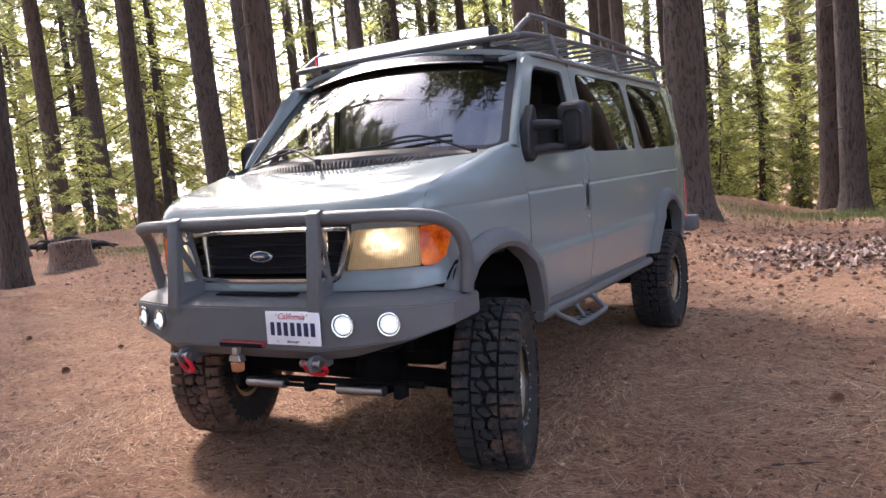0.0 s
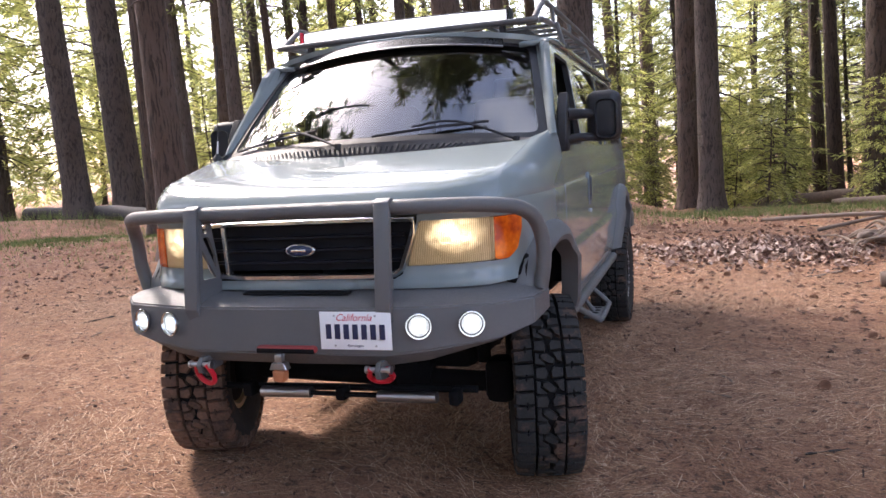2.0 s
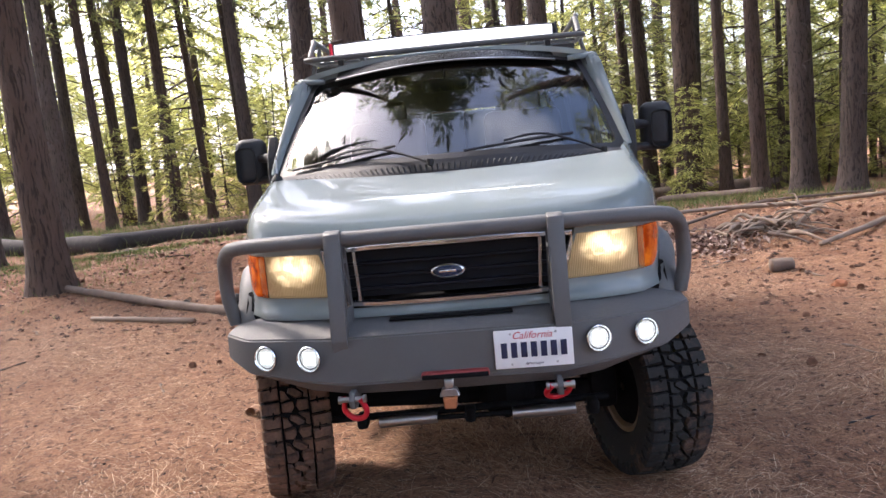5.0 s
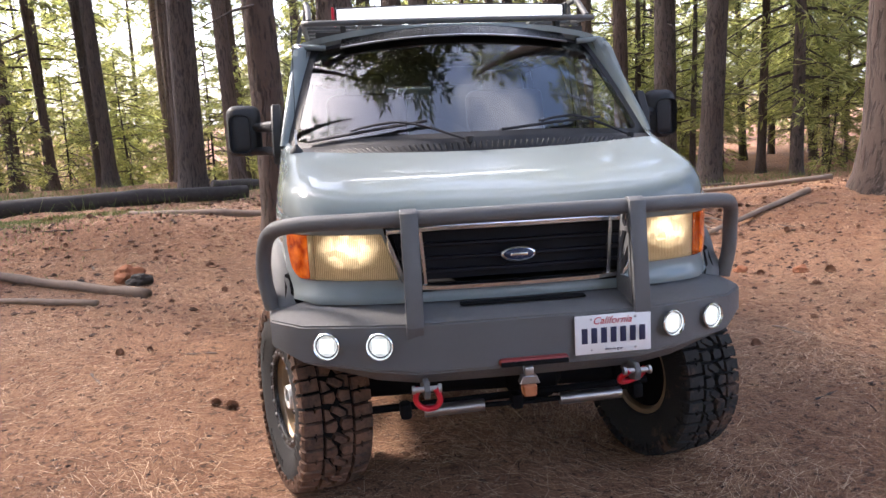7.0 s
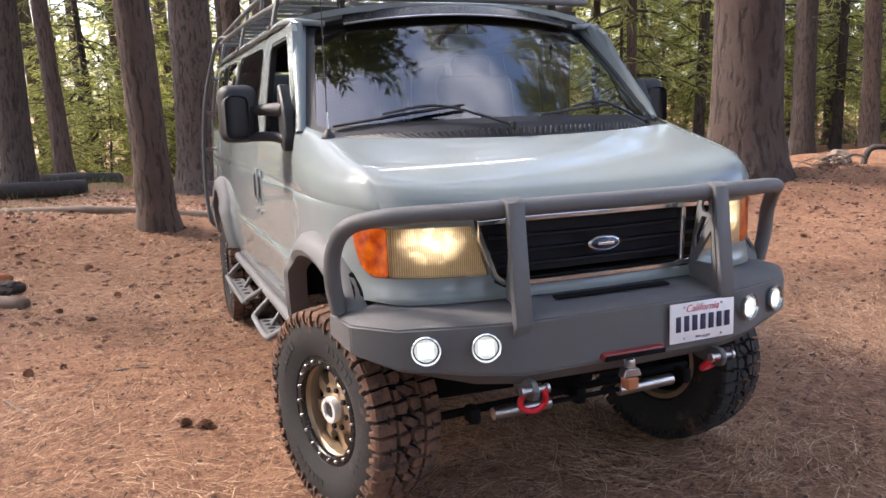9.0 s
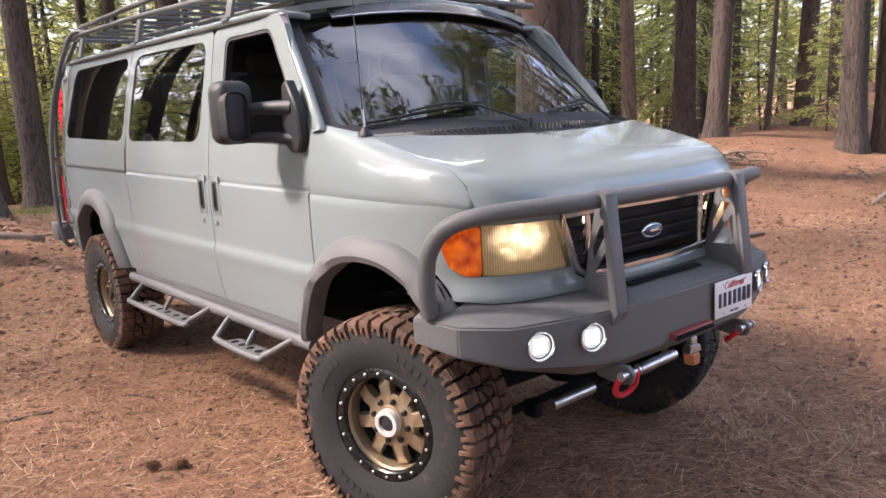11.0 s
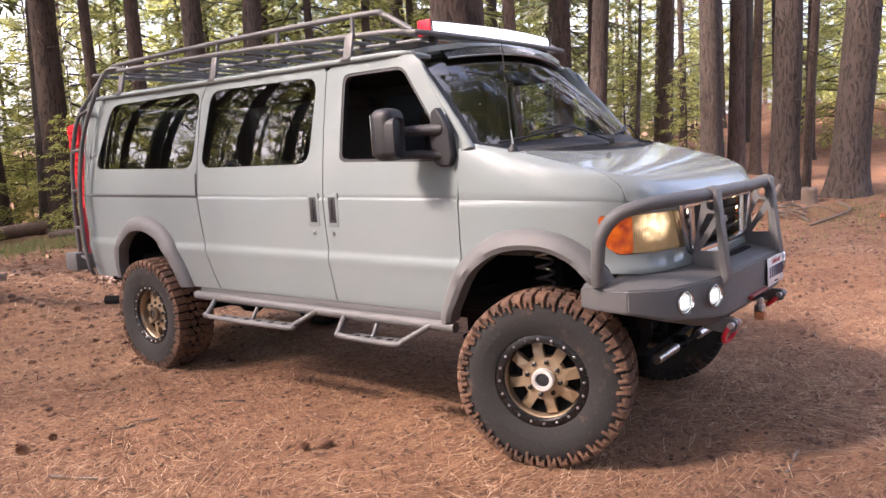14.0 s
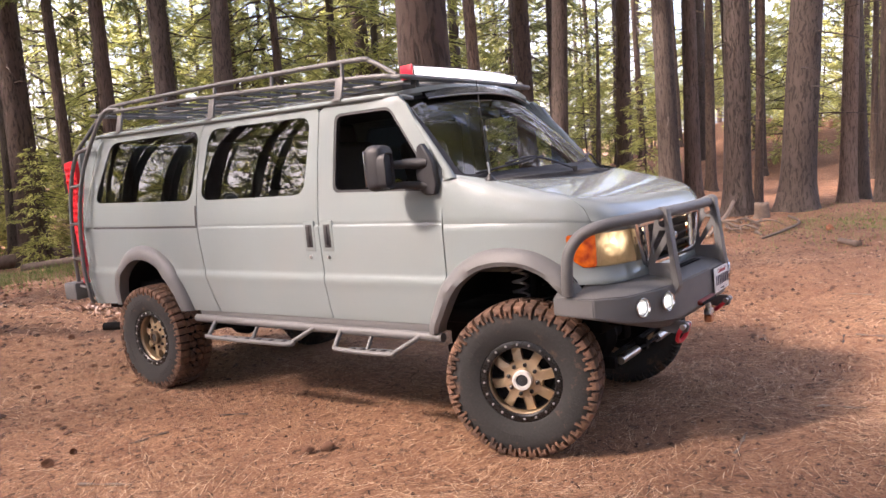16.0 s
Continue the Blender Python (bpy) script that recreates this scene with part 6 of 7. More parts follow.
for i, (x, y, d) in enumerate(TRUNKS):
    s = d / 0.6
    stretch = max(0.75, min(1.6, 1.0 / s))
    if (x, y) == (-1.42, 6.8):  # its broad crown hangs over the van
        stand(CANOPY, x, y, d / 0.34, 0.8, (0.5, -0.5))
        continue
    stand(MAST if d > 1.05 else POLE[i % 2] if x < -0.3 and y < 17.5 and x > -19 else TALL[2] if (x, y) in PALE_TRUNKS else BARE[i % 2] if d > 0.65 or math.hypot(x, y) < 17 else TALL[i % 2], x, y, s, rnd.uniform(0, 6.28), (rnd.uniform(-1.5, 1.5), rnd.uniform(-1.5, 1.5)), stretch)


def scatter(kinds, count, near, far, seed, sizes, keep=None, apart=2.0, placed=None):
    """Trees in a ring round the clearing, kept apart from each other."""
    r = random.Random(seed)
    placed = placed if placed is not None else []
    tries = 0
    while count and tries < 6000:
        tries += 1
        a, q = r.uniform(0, 360), math.sqrt(r.uniform(near * near, far * far))
        x, y = q * math.sin(radians(a)), 1.0 + q * math.cos(radians(a))
        if (keep and not keep(a, q, r)) or any((x - u) ** 2 + (y - v) ** 2 < apart * apart for u, v in placed):
            continue
        placed.append((x, y))
        stand(r.choice(kinds), x, y, r.uniform(*sizes), r.uniform(0, 6.28), (r.uniform(-2, 2), r.uniform(-2, 2)))
        count -= 1


taken = [(x, y) for x, y, d in TRUNKS]
open_side = lambda a, q, r: (not (282 < a < 345) or r.random() < 0.55) and not (95 < a < 135 and r.random() < 0.8)
scatter(TALL, 48, 26, 58, 3, (0.55, 1.0), open_side, 2.5, taken)
scatter(TALL, 20, 9.5, 24, 4, (0.8, 1.25), lambda a, q, r: 150 < a < 240, 3.0, taken)
# five unseen pines added to cut the overhead sky's light on the bonnet
scatter(BARE, 5, 8.8, 12.5, 23, (0.85, 1.1), lambda a, q, r: 165 < a < 262, 4.0, taken)
scatter(TALL, 5, 13, 24, 17, (0.7, 1.0), lambda a, q, r: 240 < a < 280, 3.0, taken)
scatter(MID, 44, 26, 46, 6, (0.6, 1.4), lambda a, q, r: not (282 < a < 352) and not (95 < a < 135 and r.random() < 0.8), 2.0, taken)
scatter(MID[1:], 22, 22, 40, 9, (0.45, 1.0), lambda a, q, r: (a < 75 or a > 335 or a > 290 and r.random() < 0.3) and (12 < a < 345 or q > 26), 1.8, taken)
scatter(MID[1:], 30, 28, 48, 15, (1.1, 1.8), lambda a, q, r: 286 < a < 350, 2.8, taken)
scatter(MID[1:], 16, 18, 35, 33, (0.7, 1.35), lambda a, q, r: 4 < a < 42 and (a > 18 or q > 26), 2.2, taken)
scatter(POLE, 14, 24, 36, 18, (0.95, 1.2), lambda a, q, r: a > 335 or a < 65, 2.5, taken)
scatter(MID[1:], 18, 21, 36, 16, (0.8, 1.5), lambda a, q, r: a < 55 and (a > 14 or q > 26) or a > 350 and q > 26, 1.8, taken)
scatter(POLE, 24, 18, 36, 42, (0.28, 0.62), lambda a, q, r: 62 < a < 98, 1.3, taken)
scatter(LOW[1:], 36, 24, 32, 43, (0.7, 1.5), lambda a, q, r: a > 338 or a < 28, 1.0, taken)
# unseen old pines added behind the camera: broad crowns shade the clearing from sky
for i, (x, y, k) in enumerate(((-3.0, -6.4, 1.45), (1.0, -6.4, 1.4), (-9.4, -3.6, 1.45), (-6.8, -3.7, 1.3), (9.5, -3.6, 1.2), (-9.4, 2.6, 0.66), (-10.6, -0.8, 1.15))):
    stand(CANOPY if i != 2 else BARE[i % 2], x, y, k, 1.3 * i)
scatter(MID, 22, 21, 44, 19, (0.8, 1.6), lambda a, q, r: 46 < a < 98, 2.0, taken)
scatter(LOW[1:], 60, 19, 34, 7, (0.5, 1.3), lambda a, q, r: not (95 < a < 270) and (not 285 < a < 345 or r.random() < 0.4), 1.0, taken)
for kind in TALL + BARE + POLE + [MAST, CANOPY] + MID + LOW:
    for o in (*kind.children_recursive, kind):
        bpy.data.objects.remove(o)


def far_woods(seed):
    """The wood's far edge all round: a loose wall of foliage with gaps."""
    r = random.Random(seed)
    v, f = [], []
    for _ in range(11000):
        a = r.uniform(0, 360)
        q = r.uniform(46, 82)
        thin = 285 < a < 342
        top = 18 if thin else 6 if 98 < a < 132 else 17
        h = top * r.random() ** 1.2
        if noise.noise(Vector((math.sin(radians(a)) * 9, math.cos(radians(a)) * 9, h * 0.2))) < (-0.06 if thin else -0.14):
            continue
        p = Vector((q * math.sin(radians(a)), q * math.cos(radians(a)), ground_z(q * math.sin(radians(a)), q * math.cos(radians(a))) + h))
        spray(v, f, p, (math.cos(a * 7), math.sin(a * 7), -0.3), r, 0.85, 0.075, 20)
    for _ in range(2600):
        a, q, h = r.uniform(284, 345), r.uniform(48, 80), 3 + 21 * r.random()
        if noise.noise(Vector((a * 0.22, h * 0.16, 4.4))) > -0.12:
            x, y = q * math.sin(radians(a)), q * math.cos(radians(a))
            spray(v, f, Vector((x, y, ground_z(x, y) + h)), (math.cos(a * 7), math.sin(a * 7), -0.3), r, 0.85, 0.075, 20)
    # the haze over these woods is only their paler leaf colour
    tagged(new("far_woods", mesh("far_woods", v, f, HAZE_LEAF, False)), "distant green woods round the clearing, haze put into the leaf colour", "woods", kind="stuff")


far_woods(8)

# ---- things on the forest floor ----
def litter_material(name, stops, rough=0.85):
    k = Mat(name)
    g = k.t.nodes.new("ShaderNodeNewGeometry")
    k.set(color=k.ramp(g.outputs["Random Per Island"], stops), rough=rough)
    return k.m


NEEDLE = litter_material("dry_needles", [(0.0, (0.05, 0.022, 0.012)), (0.35, (0.18, 0.085, 0.044)), (0.7, (0.46, 0.265, 0.150)), (1.0, (0.84, 0.62, 0.42))])
NEEDLE_PALE = litter_material("pale_needles", [(0.0, (0.40, 0.22, 0.125)), (0.6, (0.55, 0.33, 0.21)), (1.0, (0.70, 0.50, 0.36))])
FLAKE = litter_material("bark_flakes", [(0.0, (0.030, 0.014, 0.009)), (0.6, (0.11, 0.052, 0.031)), (0.93, (0.24, 0.135, 0.085)), (1.0, (0.46, 0.34, 0.26))])
DEAD_LEAF = litter_material("dead_leaves", [(0.0, (0.08, 0.04, 0.028)), (0.55, (0.22, 0.13, 0.095)), (1.0, (0.48, 0.37, 0.31))])
GRASS = litter_material("grass_blades", [(0.0, (0.07, 0.11, 0.025)), (0.6, (0.15, 0.20, 0.05)), (1.0, (0.30, 0.30, 0.12))])
CONE = plain("cone_brown", (0.17, 0.085, 0.05), 0.85, vary=0.4, scale=30)
CHAR = plain("charred_wood", (0.035, 0.03, 0.028), 0.9, vary=0.4, scale=12, bump=0.6, bump_scale=40)
PALE = plain("pale_dead_wood", (0.21, 0.16, 0.125), 0.85, vary=0.35, scale=7, bump=0.6, bump_scale=50)
REDROT = plain("red_rotten_wood", (0.30, 0.12, 0.06), 0.95, vary=0.35, scale=9, bump=0.7, bump_scale=40)


def strew(name, count, where, size, material, label, seed, flat=0.15, curl=0.0, swirl=True, bow=0.0):
    """Many thin strips lying on the floor, as one mesh of stuff. where(rng) gives a place; size(rng) gives length and width."""
    rng = random.Random(seed)
    v, f = [], []
    for _ in range(count):
        x, y = where(rng)
        z = ground_z(x, y)
        ln, w = size(rng)
        a = rng.uniform(0, math.pi)
        if swirl and rng.random() < 0.7:
            a = 3.0 * noise.noise(Vector((x * 0.8, y * 0.8, 7.7))) + rng.gauss(0, 0.5)
        c, s = math.cos(a), math.sin(a)
        t = rng.gauss(0, flat) * ln
        h = 0.003 + rng.random() * 0.010 + abs(t) / 2
        b = len(v)
        for u, sgn in ((-0.5, -1), (-0.5, 1), (0.5, 1), (0.5, -1)):
            v.append((x + c * u * ln - s * sgn * w / 2, y + s * u * ln + c * sgn * w / 2, z + h + t * u + curl * w * rng.uniform(-1, 1)))
        if bow:
            k = rng.gauss(0, bow) * ln
            for u, sgn in ((0, -1), (0, 1)):
                v.append((x - s * (k + sgn * w / 2), y + c * (k + sgn * w / 2), z + h + 0.008))
            f += [(b, b + 1, b + 5, b + 4), (b + 4, b + 5, b + 2, b + 3)]
        else:
            f.append((b, b + 1, b + 2, b + 3))
    ob = new(name, mesh(name, v, f, material, False))
    return tagged(ob, label, "litter", kind="stuff")


def near_van(r):
    """A place round the van, thinning out away from it, thicker in some patches."""
    while True:
        x, y = r.uniform(-10, 10), r.uniform(-7, 9)
        thin = 1 - sm((math.hypot(x, (y - 1.2) * 1.1) - 3.8) / 5.5)
        if r.random() < thin * (0.15 + 0.85 * sm(0.5 + 1.4 * noise.noise(Vector((x * 0.55, y * 0.55, 3.3))))):
            return x, y


def on_bank(r):
    return r.uniform(-9, 9), r.uniform(5.5, 14)


strew("needle_litter", 180000, near_van, lambda r: (r.uniform(0.04, 0.15), r.uniform(0.0011, 0.0023)), NEEDLE, "dry straw-coloured pine needles strewn over the ground", 1, 0.08)
strew("needle_litter", 20000, near_van, lambda r: (r.uniform(0.08, 0.2), r.uniform(0.0011, 0.0019)), NEEDLE_PALE, "long pale curved pine needles on top of the litter", 21, 0.05, 0.0, True, 0.14)
strew("needle_litter", 30000, on_bank, lambda r: (r.uniform(0.08, 0.18), r.uniform(0.003, 0.005)), NEEDLE, "dry pine needles on the low bank", 2, 0.10)
strew("bark_litter", 46000, lambda r: (r.gauss(0, 4.5), 4.5 + r.gauss(0, 4.8)), lambda r: (r.uniform(0.010, 0.035) * (1 if r.random() < 0.92 else 2.0), r.uniform(0.004, 0.011)), FLAKE, "small bark flakes and chips on the ground", 3, 0.2, 0.3, False)
strew("leaf_litter", 3200, lambda r: (1.0 + 2.6 * r.random() ** 0.8 + r.gauss(0, 0.25), 7.6 + r.gauss(0, 0.45)), lambda r: (r.uniform(0.04, 0.09), r.uniform(0.025, 0.05)), DEAD_LEAF, "drift of pale dead leaves on the bank", 4, 0.35, 0.8, False)


def crumbs(name, count, where, size, material, label, seed):
    """Small lumps lying on the floor, as one mesh of stuff."""
    rng = random.Random(seed)
    v, f = [], []
    for _ in range(count):
        x, y = where(rng)
        z, r = ground_z(x, y), size(rng)
        a, c, h = rng.uniform(0, 6.28), rng.uniform(0.5, 1.0), rng.uniform(0.35, 0.8)
        b = len(v)
        for k in range(5):
            t = a + k * 1.2566 + rng.uniform(-0.3, 0.3)
            q = r * rng.uniform(0.75, 1.2)
            v.append((x + q * math.cos(t), y + q * c * math.sin(t), z + r * h * rng.uniform(0.1, 0.5)))
        v.append((x + r * rng.uniform(-0.3, 0.3), y + r * rng.uniform(-0.3, 0.3), z + r * h))
        v.append((x, y, z - 0.3 * r))
        for k in range(5):
            f += [(b + k, b + (k + 1) % 5, b + 5), (b + (k + 1) % 5, b + k, b + 6)]
    return tagged(new(name, mesh(name, v, f, material, False)), label, "litter", kind="stuff")


CRUMB = litter_material("crumbs", [(0.0, (0.035, 0.017, 0.011)), (0.5, (0.10, 0.048, 0.029)), (0.85, (0.22, 0.11, 0.062)), (1.0, (0.42, 0.27, 0.18))])
crumbs("forest_crumbs", 9000, lambda r: (r.uniform(-9, 9), r.uniform(-4, 13)), lambda r: r.uniform(0.008, 0.022), CRUMB, "dark crumbs of bark and cone scales on the ground", 31)
crumbs("forest_crumbs", 5200, lambda r: (r.uniform(2.5, 15), r.uniform(-5, 7)), lambda r: r.uniform(0.012, 0.04), CRUMB, "broken cones and bark crumbs among the needles", 33)
crumbs("forest_crumbs", 2600, lambda r: (r.uniform(-7, 2), r.uniform(3.0, 10)), lambda r: r.uniform(0.012, 0.035), CRUMB, "bark crumbs and cone scales behind the van", 34)
crumbs("forest_crumbs", 3200, lambda r: (r.uniform(-9, 10), r.uniform(3.8, 14)), lambda r: r.uniform(0.02, 0.05), CRUMB, "broken cones and clods on the low bank", 32)


def grass_patch(cx, cy, rx, ry, count, seed, high, label):
    rng = random.Random(seed)
    v, f = [], []
    for _ in range(count):
        x, y = cx + rng.gauss(0, rx), cy + rng.gauss(0, ry)
        z = ground_z(x, y)
        h, w = high * rng.uniform(0.5, 1.4), 0.006
        a = rng.uniform(0, 6.28)
        lx, ly = rng.gauss(0, 0.4) * h, rng.gauss(0, 0.4) * h
        b = len(v)
        v += [(x - w * math.cos(a), y - w * math.sin(a), z - 0.005), (x + w * math.cos(a), y + w * math.sin(a), z - 0.005), (x + lx, y + ly, z + h)]
        f.append((b, b + 1, b + 2))
    tagged(new("grass_patch", mesh("grass_patch", v, f, GRASS, False)), label, "grass", kind="stuff")


grass_patch(-5.6, 8.6, 1.3, 1.1, 9000, 5, 0.06, "short green grass among the needles")
grass_patch(-9.2, 8.3, 1.8, 1.2, 9000, 9, 0.07, "thin grey-green grass by the fallen log")
grass_patch(-11, 15, 3.5, 2.2, 9000, 6, 0.22, "tall yellow-green grass at the wood's edge")
grass_patch(11.5, -0.5, 1.6, 1.3, 3500, 7, 0.06, "thin green grass among the needles")
grass_patch(4, 15, 4.0, 1.6, 7000, 8, 0.16, "sunlit grass beyond the bank")


def cone_mesh(seed):
    rng = random.Random(seed)
    v, f = [], []
    rows, per = 11, 9
    for i in range(rows):
        t = i / (rows - 1)
        r = 0.034 * math.sin(math.pi * (0.12 + 0.80 * t)) ** 0.8
        x = -0.055 + 0.11 * t
        for k in range(per):
            a = 2 * math.pi * (k + 0.5 * (i % 2)) / per
            da = 0.30
            o = r * rng.uniform(1.15, 1.35)
            b = len(v)
            v += [(x - 0.006, r * 0.5 * math.cos(a), r * 0.5 * math.sin(a)), (x + 0.004, o * math.cos(a - da), o * math.sin(a - da)), (x + 0.014, o * 1.08 * math.cos(a), o * 1.08 * math.sin(a)), (x + 0.004, o * math.cos(a + da), o * math.sin(a + da))]
            f.append((b, b + 1, b + 2, b + 3))
    return mesh("pine_cone", v, f, CONE, False)


cone_kinds = [cone_mesh(1), cone_mesh(2)]
rng = random.Random(12)
spots = [(-1.51, 1.23), (-1.41, 1.16), (3.86, 4.22), (4.54, 4.0), (2.9, 3.2), (-2.2, 2.6)]
while len(spots) < 290:
    x, y = rng.uniform(-7, 8), rng.uniform(0.5, 14)
    if abs(x) < 1.5 and y < 5.2 or rng.random() > (0.12 if y < 5 else 0.5 if not (0.5 < x < 6 and y > 7) else 1):
        continue
    spots.append((x, y))
for i, (x, y) in enumerate(spots):
    o = new("pine_cone", cone_kinds[i % 2])
    s = rng.uniform(0.45, 0.8) * (1.5 if i in (2, 3) else 1.0)
    o.matrix_world = Matrix.Translation((x, y, ground_z(x, y) + 0.026 * s)) @ Euler((rng.uniform(0, 6), rng.uniform(-0.2, 0.2), rng.uniform(0, 6.28))).to_matrix().to_4x4() @ Matrix.Diagonal((s, s, s, 1))
    tagged(o, "dry brown pine cone lying on the needles", "pine cone", "pine cones on the ground")


def rough_log(name, points, r0, r1, material, label, category, seed, sides=12, knots=True):
    """A fallen stem or stick along points on the ground, with an uneven skin and broken ends."""
    rng = random.Random(seed)
    pts = catmull([(x, y, ground_z(x, y) + h) for x, y, h in points], 6)
    v, f = [], []
    n = len(pts)
    radii = [(r0 + (r1 - r0) * i / (n - 1)) for i in range(n)]
    tube_into(v, f, pts, radii, sides)
    f.append(tuple(reversed(range(sides))))
    for i in range(len(v)):
        p = Vector(v[i])
        c = pts[i // sides]
        k = 1 + 0.28 * noise.noise(p * (0.35 / r0) + Vector((seed, 0, 0))) + 0.10 * noise.noise(p * (1.6 / r0))
        v[i] = c + (p - c) * k
    ob = new(name, mesh(name, v, f, material))
    return tagged(ob, label, category)


rough_log("fallen_log", [(-17.5, 14.6, .15), (-14, 13.6, .14), (-10.5, 12.3, .14), (-7.2, 11.0, .12)], 0.24, 0.19, CHAR, "long charred fallen log on the bank", "log", 1)
rough_log("fallen_log", [(-7.6, 11.2, .12), (-5.8, 11.9, .12), (-4.4, 12.6, .12), (-2.6, 13.6, .10)], 0.21, 0.15, CHAR, "dark fallen log lying along the bank", "log", 2)
rough_log("fallen_log", [(-3.7, 16.2, .10), (-2.0, 17.1, .10)], 0.17, 0.15, CHAR, "short dark log between the trees", "log", 3)
rough_log("branch", [(-5.9, 6.1, .06), (-5.0, 5.7, .05), (-3.7, 5.05, .05), (-2.62, 4.42, .04)], 0.042, 0.055, WOOD, "bare grey branch lying on the ground", "branch", 4, 10)
rough_log("branch", [(-4.4, 4.65, .03), (-3.7, 4.45, .03), (-3.05, 4.23, .03)], 0.028, 0.034, PALE, "short pale stick lying on the ground", "branch", 5, 8)
rough_log("branch", [(-3.6, 7.9, .05), (-2.0, 7.62, .05), (-0.5, 7.42, .05)], 0.055, 0.06, WOOD, "low weathered branch in front of a pine", "branch", 6, 10)
rough_log("fallen_log", [(2.7, 10.6, .10), (4.2, 10.5, .13), (6.0, 10.1, .12), (8.4, 9.5, .12)], 0.03, 0.05, PALE, "pale dead log on the bank by a brush heap", "log", 7, 10)
rough_log("branch", [(4.4, 6.4, .05), (5.3, 6.9, .06), (6.6, 7.5, .06)], 0.032, 0.05, PALE, "pale dead branch on the bank", "branch", 8, 8)
rough_log("branch", [(3.4, 9.4, .05), (5.4, 11.2, .10), (8.0, 12.4, .05)], 0.03, 0.03, WOOD, "thin dead branch on the bank", "branch", 9, 6)
rough_log("branch", [(9.6, 2.2, .04), (11.5, 2.4, .25), (13.6, 2.8, .35)], 0.03, 0.05, PALE, "dead branch leaning on a stump", "branch", 10, 6)
rough_log("branch", [(9.4, 1.2, .03), (11.4, 1.0, .05), (13.0, 1.5, .03)], 0.022, 0.03, WOOD, "thin dead branch by a stump", "branch", 11, 6)
rough_log("fallen_log", [(8.15, -0.45, .03), (8.45, -0.15, .04)], 0.055, 0.045, WOOD, "short brown log piece among needles", "log", 12, 10)
rough_log("fallen_log", [(3.44, 5.52, .07), (3.70, 5.50, .07)], 0.075, 0.07, WOOD, "small sawn dark log piece", "log", 13, 12)
rough_log("fallen_log", [(5.75, 2.55, .03), (6.0, 2.38, .035), (6.3, 2.2, .03)], 0.028, 0.022, WOOD, "flat brown slab of bark on the needles", "log", 16, 10)
rough_log("fallen_log", [(3.2, 26.0, .2), (6.6, 23.0, .2), (9, 20, .2)], 0.24, 0.2, WOOD, "fallen log far between the trees", "log", 14, 10)
rough_log("fallen_log", [(5.1, 18.9, .06), (6.0, 18.1, .08), (7.4, 17.0, .08)], 0.10, 0.12, WOOD, "weathered fallen log behind the van", "log", 15, 10)


def stump(x, y, r, h, material, label, seed):
    rng = random.Random(seed)
    v, f = [], []
    sides, rows = 26, 7
    for i in range(rows):
        t = i / (rows - 1)
        for k in range(sides):
            a = 2 * math.pi * k / sides
            q = r * (1 + 0.55 * math.exp(-t * 4.5)) * (1 + 0.10 * noise.noise(Vector((2 * math.cos(a), 2 * math.sin(a), seed))) + 0.25 * math.exp(-t * 4) * noise.noise(Vector((3 * math.cos(a), 3 * math.sin(a), seed + 5))))
            z = -0.08 + (h + 0.08) * t
            if i == rows - 1:
                z += 0.10 * h * noise.noise(Vector((4 * math.cos(a), 4 * math.sin(a), seed)))
            v.append((q * math.cos(a), q * math.sin(a), z))
    for i in range(rows - 1):
        for k in range(sides):
            a, b = i * sides + k, i * sides + (k + 1) % sides
            f.append((a, b, b + sides, a + sides))
    c = len(v)
    v.append((0, 0, h * 0.86))
    for k in range(sides):
        f.append(((rows - 1) * sides + k, (rows - 1) * sides + (k + 1) % sides, c))
    ob = new("tree_stump", mesh("tree_stump", v, f, material))
    ob.location = (x, y, ground_z(x, y))
    return tagged(ob, label, "stump")


stump(-10.6, 5.7, 0.36, 0.50, bark_material("stump_bark", (0.10, 0.06, 0.045), (0.26, 0.17, 0.13), 1.5), "weathered brown tree stump with a flared foot", 3)
stump(13.0, 2.05, 0.15, 0.34, WOOD, "small broken brown stump between large pines", 4)
stump(-12.6, 5.0, 0.16, 0.20, CHAR, "low dark broken stump", 8)


def root_heap(x, y, size, count, material, label, seed, kind="root_heap", flat=0.5):
    """A torn-up heap of bent roots and broken pieces."""
    rng = random.Random(seed)
    v, f = [], []
    for i in range(count):
        a = rng.uniform(0, 6.28)
        d = Vector((math.cos(a), math.sin(a), rng.uniform(-0.1, flat)))
        p = Vector((rng.gauss(0, 0.25), rng.gauss(0, 0.25), rng.uniform(0.02, 0.25))) * size
        ln = size * rng.uniform(0.4, 1.0)
        b = Vector((rng.gauss(0, 0.25), rng.gauss(0, 0.25), rng.gauss(0, 0.12))) * size
        pts = catmull([p, p + d * ln * 0.5 + b * 0.5, p + d * ln + b * 0.3 + Vector((0, 0, -0.2 * size))], 5)
        r = size * rng.uniform(0.04, 0.13) * (0.4 if kind == "brush_heap" else 1)
        base = len(v)
        tube_into(v, f, pts, [r * (1 - 0.8 * k / (len(pts) - 1)) for k in range(len(pts))], 7)
        for k in range(base, len(v)):
            v[k] = Vector(v[k]) * 1.0 + Vector((1, 1, 1)) * 0.10 * r * noise.noise(Vector(v[k]) * (2.0 / r))
    ob = new(kind, mesh(kind, v, f, material))
    ob.location = (x, y, ground_z(x, y) + 0.02)
    return tagged(ob, label, "roots", kind="stuff")


root_heap(-14.0, 8.0, 0.8, 34, CHAR, "torn-up dark tree roots beside a pine", 2, flat=0.45)
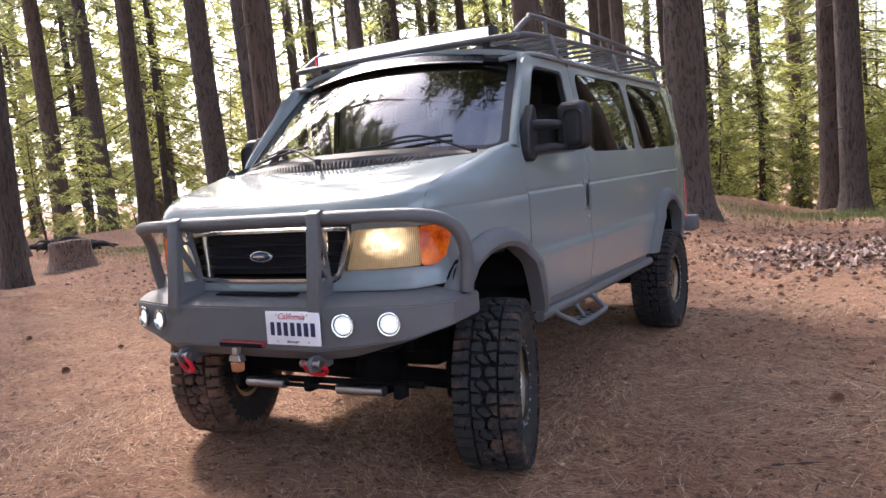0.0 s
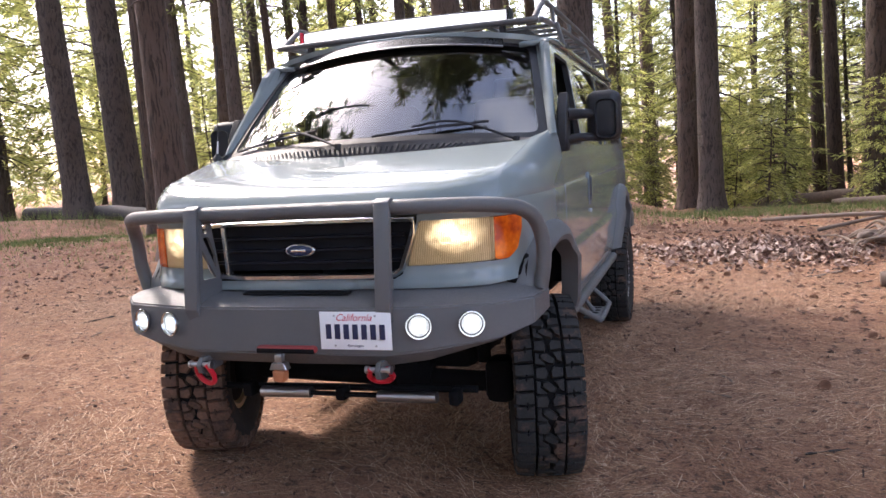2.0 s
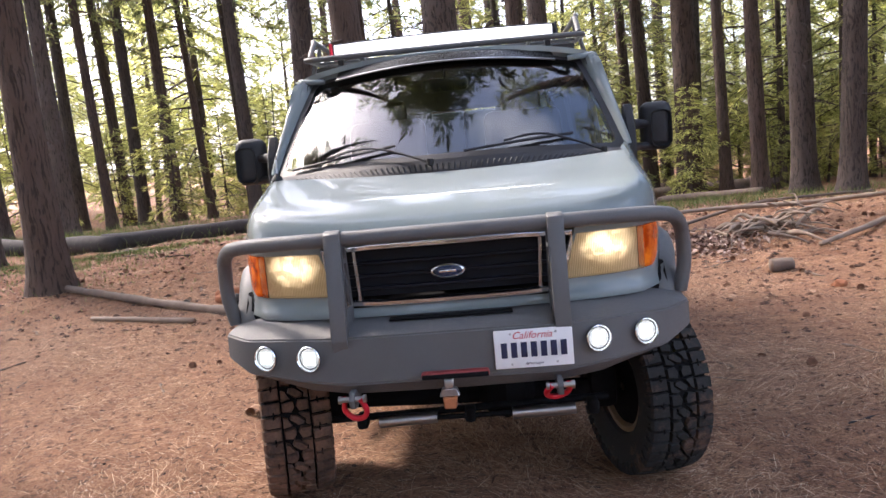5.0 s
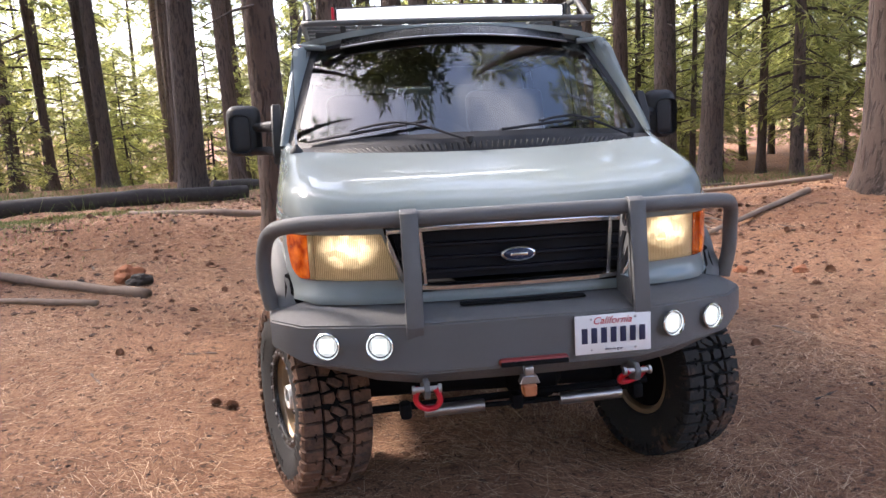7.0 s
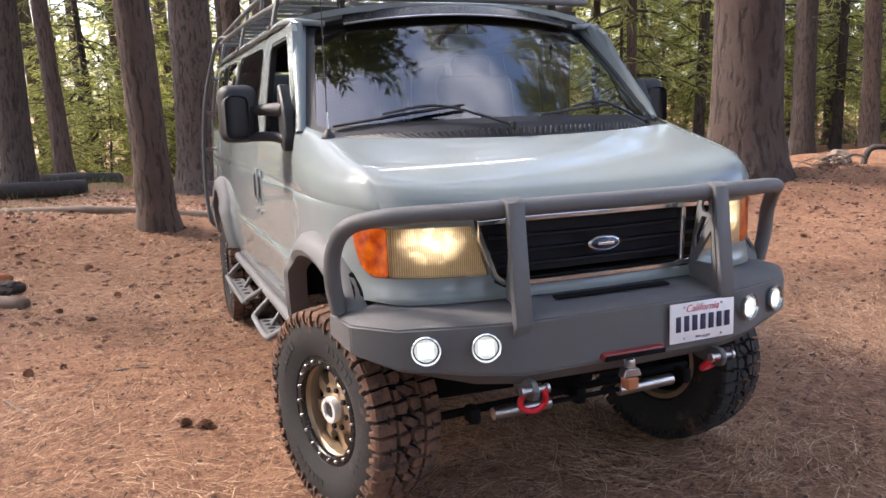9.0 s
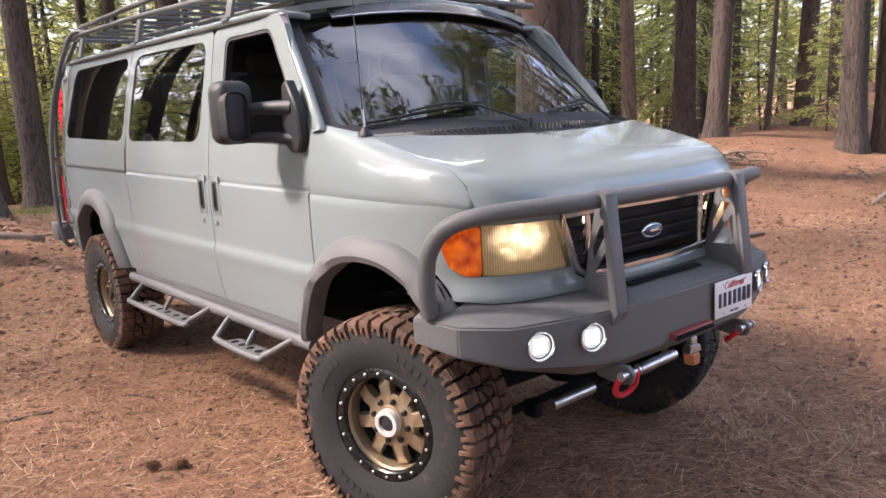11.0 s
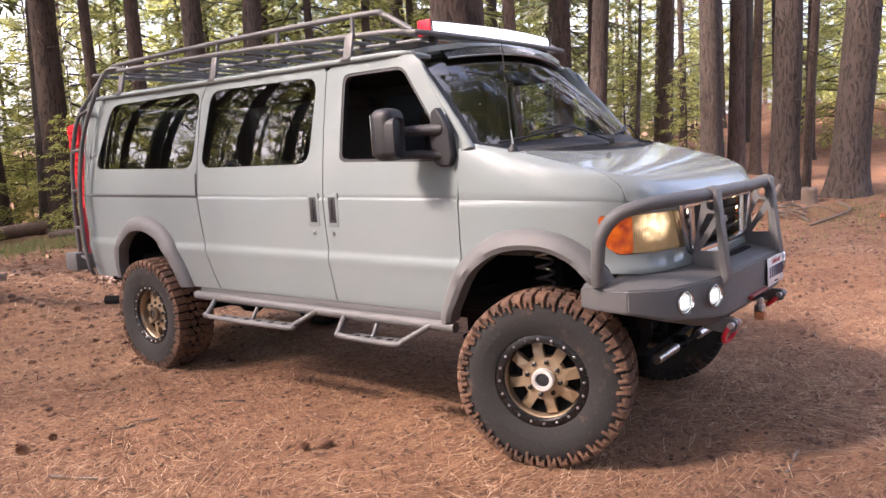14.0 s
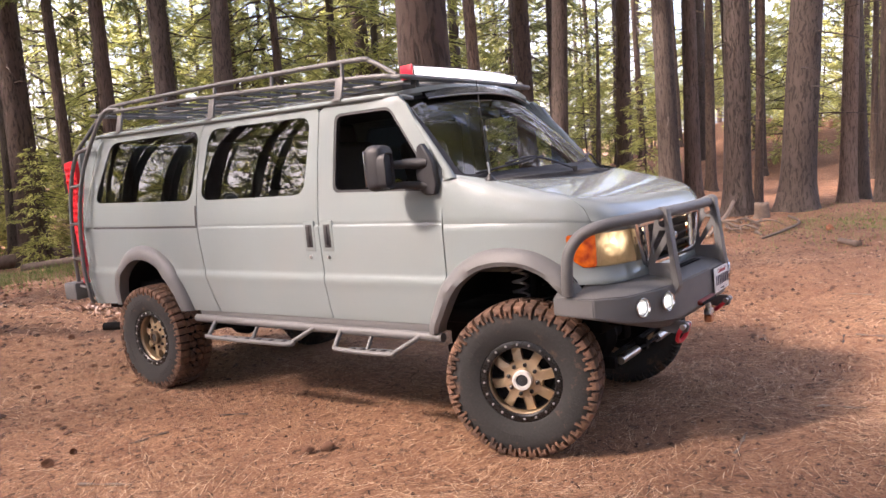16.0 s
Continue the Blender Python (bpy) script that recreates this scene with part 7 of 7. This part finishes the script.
root_heap(4.05, 7.9, 0.55, 18, PALE, "heap of pale dead wood and roots", 4)
root_heap(5.2, 9.2, 0.6, 16, PALE, "heap of pale dead branches on the bank", 6, "brush_heap")
root_heap(4.25, 7.5, 0.85, 34, PALE, "pile of bleached dead sticks and roots", 15, "brush_heap", 0.45)
root_heap(-6.6, 10.1, 0.42, 10, PALE, "bleached broken roots by a log", 7)
root_heap(10.6, 1.8, 0.7, 16, WOOD, "tangle of dead twigs by the stump", 9, "brush_heap")


def bent_root(name, points, r0, r1, material, label, seed):
    """A thick root that arches out of the ground."""
    pts = catmull([(x, y, ground_z(x, y) + h) for x, y, h in points], 7)
    v, f = [], []
    n = len(pts)
    tube_into(v, f, pts, [r0 + (r1 - r0) * i / (n - 1) for i in range(n)], 10)
    f.append(tuple(reversed(range(10))))
    for i in range(len(v)):
        c = pts[i // 10]
        v[i] = c + (Vector(v[i]) - c) * (1 + 0.3 * noise.noise(Vector(v[i]) * 6 + Vector((seed, 0, 0))))
    return tagged(new(name, mesh(name, v, f, material)), label, "root")


bent_root("arched_root", [(10.2, 6.75, -0.05), (10.3, 6.7, 0.25), (10.5, 6.55, 0.30), (10.75, 6.4, 0.15), (10.9, 6.3, -0.05)], 0.055, 0.04, CHAR, "dark root arching out of the bank", 1)
bent_root("arched_root", [(10.55, 6.5, 0.30), (10.9, 6.7, 0.20), (11.4, 6.6, 0.02)], 0.05, 0.03, CHAR, "thin dark root on the bank", 2)
bent_root("arched_root", [(3.75, 8.1, 0.0), (3.95, 7.95, 0.16), (4.3, 7.8, 0.14), (4.7, 7.7, 0.02)], 0.035, 0.02, PALE, "pale dead root sticking out of the bank", 3)
root_heap(9.6, 6.9, 0.6, 20, WOOD, "tangle of dry twigs on the bank", 12, "brush_heap", 0.3)
root_heap(11.6, 5.6, 0.7, 18, PALE, "tangle of dead branches on the bank", 13, "brush_heap", 0.3)
root_heap(12.6, 3.6, 0.6, 16, WOOD, "dead twigs beside a stump", 14, "brush_heap", 0.25)


def chunk(x, y, r, material, label, seed):
    bm = bmesh.new()
    bmesh.ops.create_icosphere(bm, subdivisions=3, radius=1)
    for q in bm.verts:
        k = 1 + 0.45 * noise.noise(q.co * 1.3 + Vector((seed, 0, 0))) + 0.16 * noise.noise(q.co * 3.5 + Vector((0, seed, 0)))
        q.co = Vector((q.co.x * 1.15, q.co.y * 0.8, q.co.z * 0.75)) * k * r
    me = bpy.data.meshes.new("wood_chunk")
    bm.to_mesh(me)
    bm.free()
    me.materials.append(material)
    ob = new("wood_chunk", me)
    ob.location = (x, y, ground_z(x, y) + r * 0.45)
    tagged(ob, label, "wood chunk")


chunk(-2.98, 5.12, 0.14, REDROT, "crumbling red rotten wood chunk", 1)
chunk(-2.82, 4.95, 0.11, CHAR, "blackened wood chunk on the needles", 2)
chunk(-3.45, 5.0, 0.07, CHAR, "small dark wood chunk on the ground", 3)
chunk(0.55, -2.2, 0.05, WOOD, "small crumbled wood chunk on the ground", 4)
chunk(9.9, 7.0, 0.20, PALE, "pale crumbled wood mound on the bank", 6)
chunk(4.3, 4.15, 0.07, REDROT, "red crumbled wood piece on the needles", 7)
chunk(3.75, 4.45, 0.06, REDROT, "small red crumbled wood piece", 8)
chunk(10.4, 0.3, 0.08, REDROT, "brown wood chunk among the needles", 5)

twig_kinds = []
for i in range(3):
    rng = random.Random(60 + i)
    v, f = [], []
    pts = catmull([(-0.5, 0, 0), (-0.15, rng.uniform(-0.05, 0.05), 0.01), (0.2, rng.uniform(-0.06, 0.06), 0.0), (0.5, 0, 0.01)], 4)
    tube_into(v, f, pts, [0.022 + 0.014 * math.sin(k) for k in range(len(pts))], 6)
    twig_kinds.append(mesh("twig", v, f, (WOOD, CHAR, PALE)[i]))
rng = random.Random(77)
twigs = [(-0.3, -0.94), (-1.11, -0.72), (0.7, -1.3), (-2.4, 1.9), (2.2, 0.7), (1.7, 1.5), (-1.8, 2.4), (-1.2, 2.3), (2.6, -0.4)]
while len(twigs) < 95:
    x, y = rng.uniform(-6, 6.5), rng.uniform(-2.4, 12)
    if not (abs(x) < 1.35 and -0.9 < y < 4.9):
        twigs.append((x, y))
for i, (x, y) in enumerate(twigs):
    s = rng.uniform(0.10, 0.34) * (1.6 if y > 5 else 1)
    o = new("twig", twig_kinds[i % 3])
    o.matrix_world = Matrix.Translation((x, y, ground_z(x, y) + 0.022 * s * 0.7 + 0.004)) @ Euler((0, rng.uniform(-0.05, 0.05), rng.uniform(0, 6.28))).to_matrix().to_4x4() @ Matrix.Diagonal((s, s, s * 0.8, 1))
    tagged(o, ("weathered brown twig lying on the needles", "dark broken twig lying on the needles", "pale bare twig lying on the needles")[i % 3], "twig", "twigs on the ground")
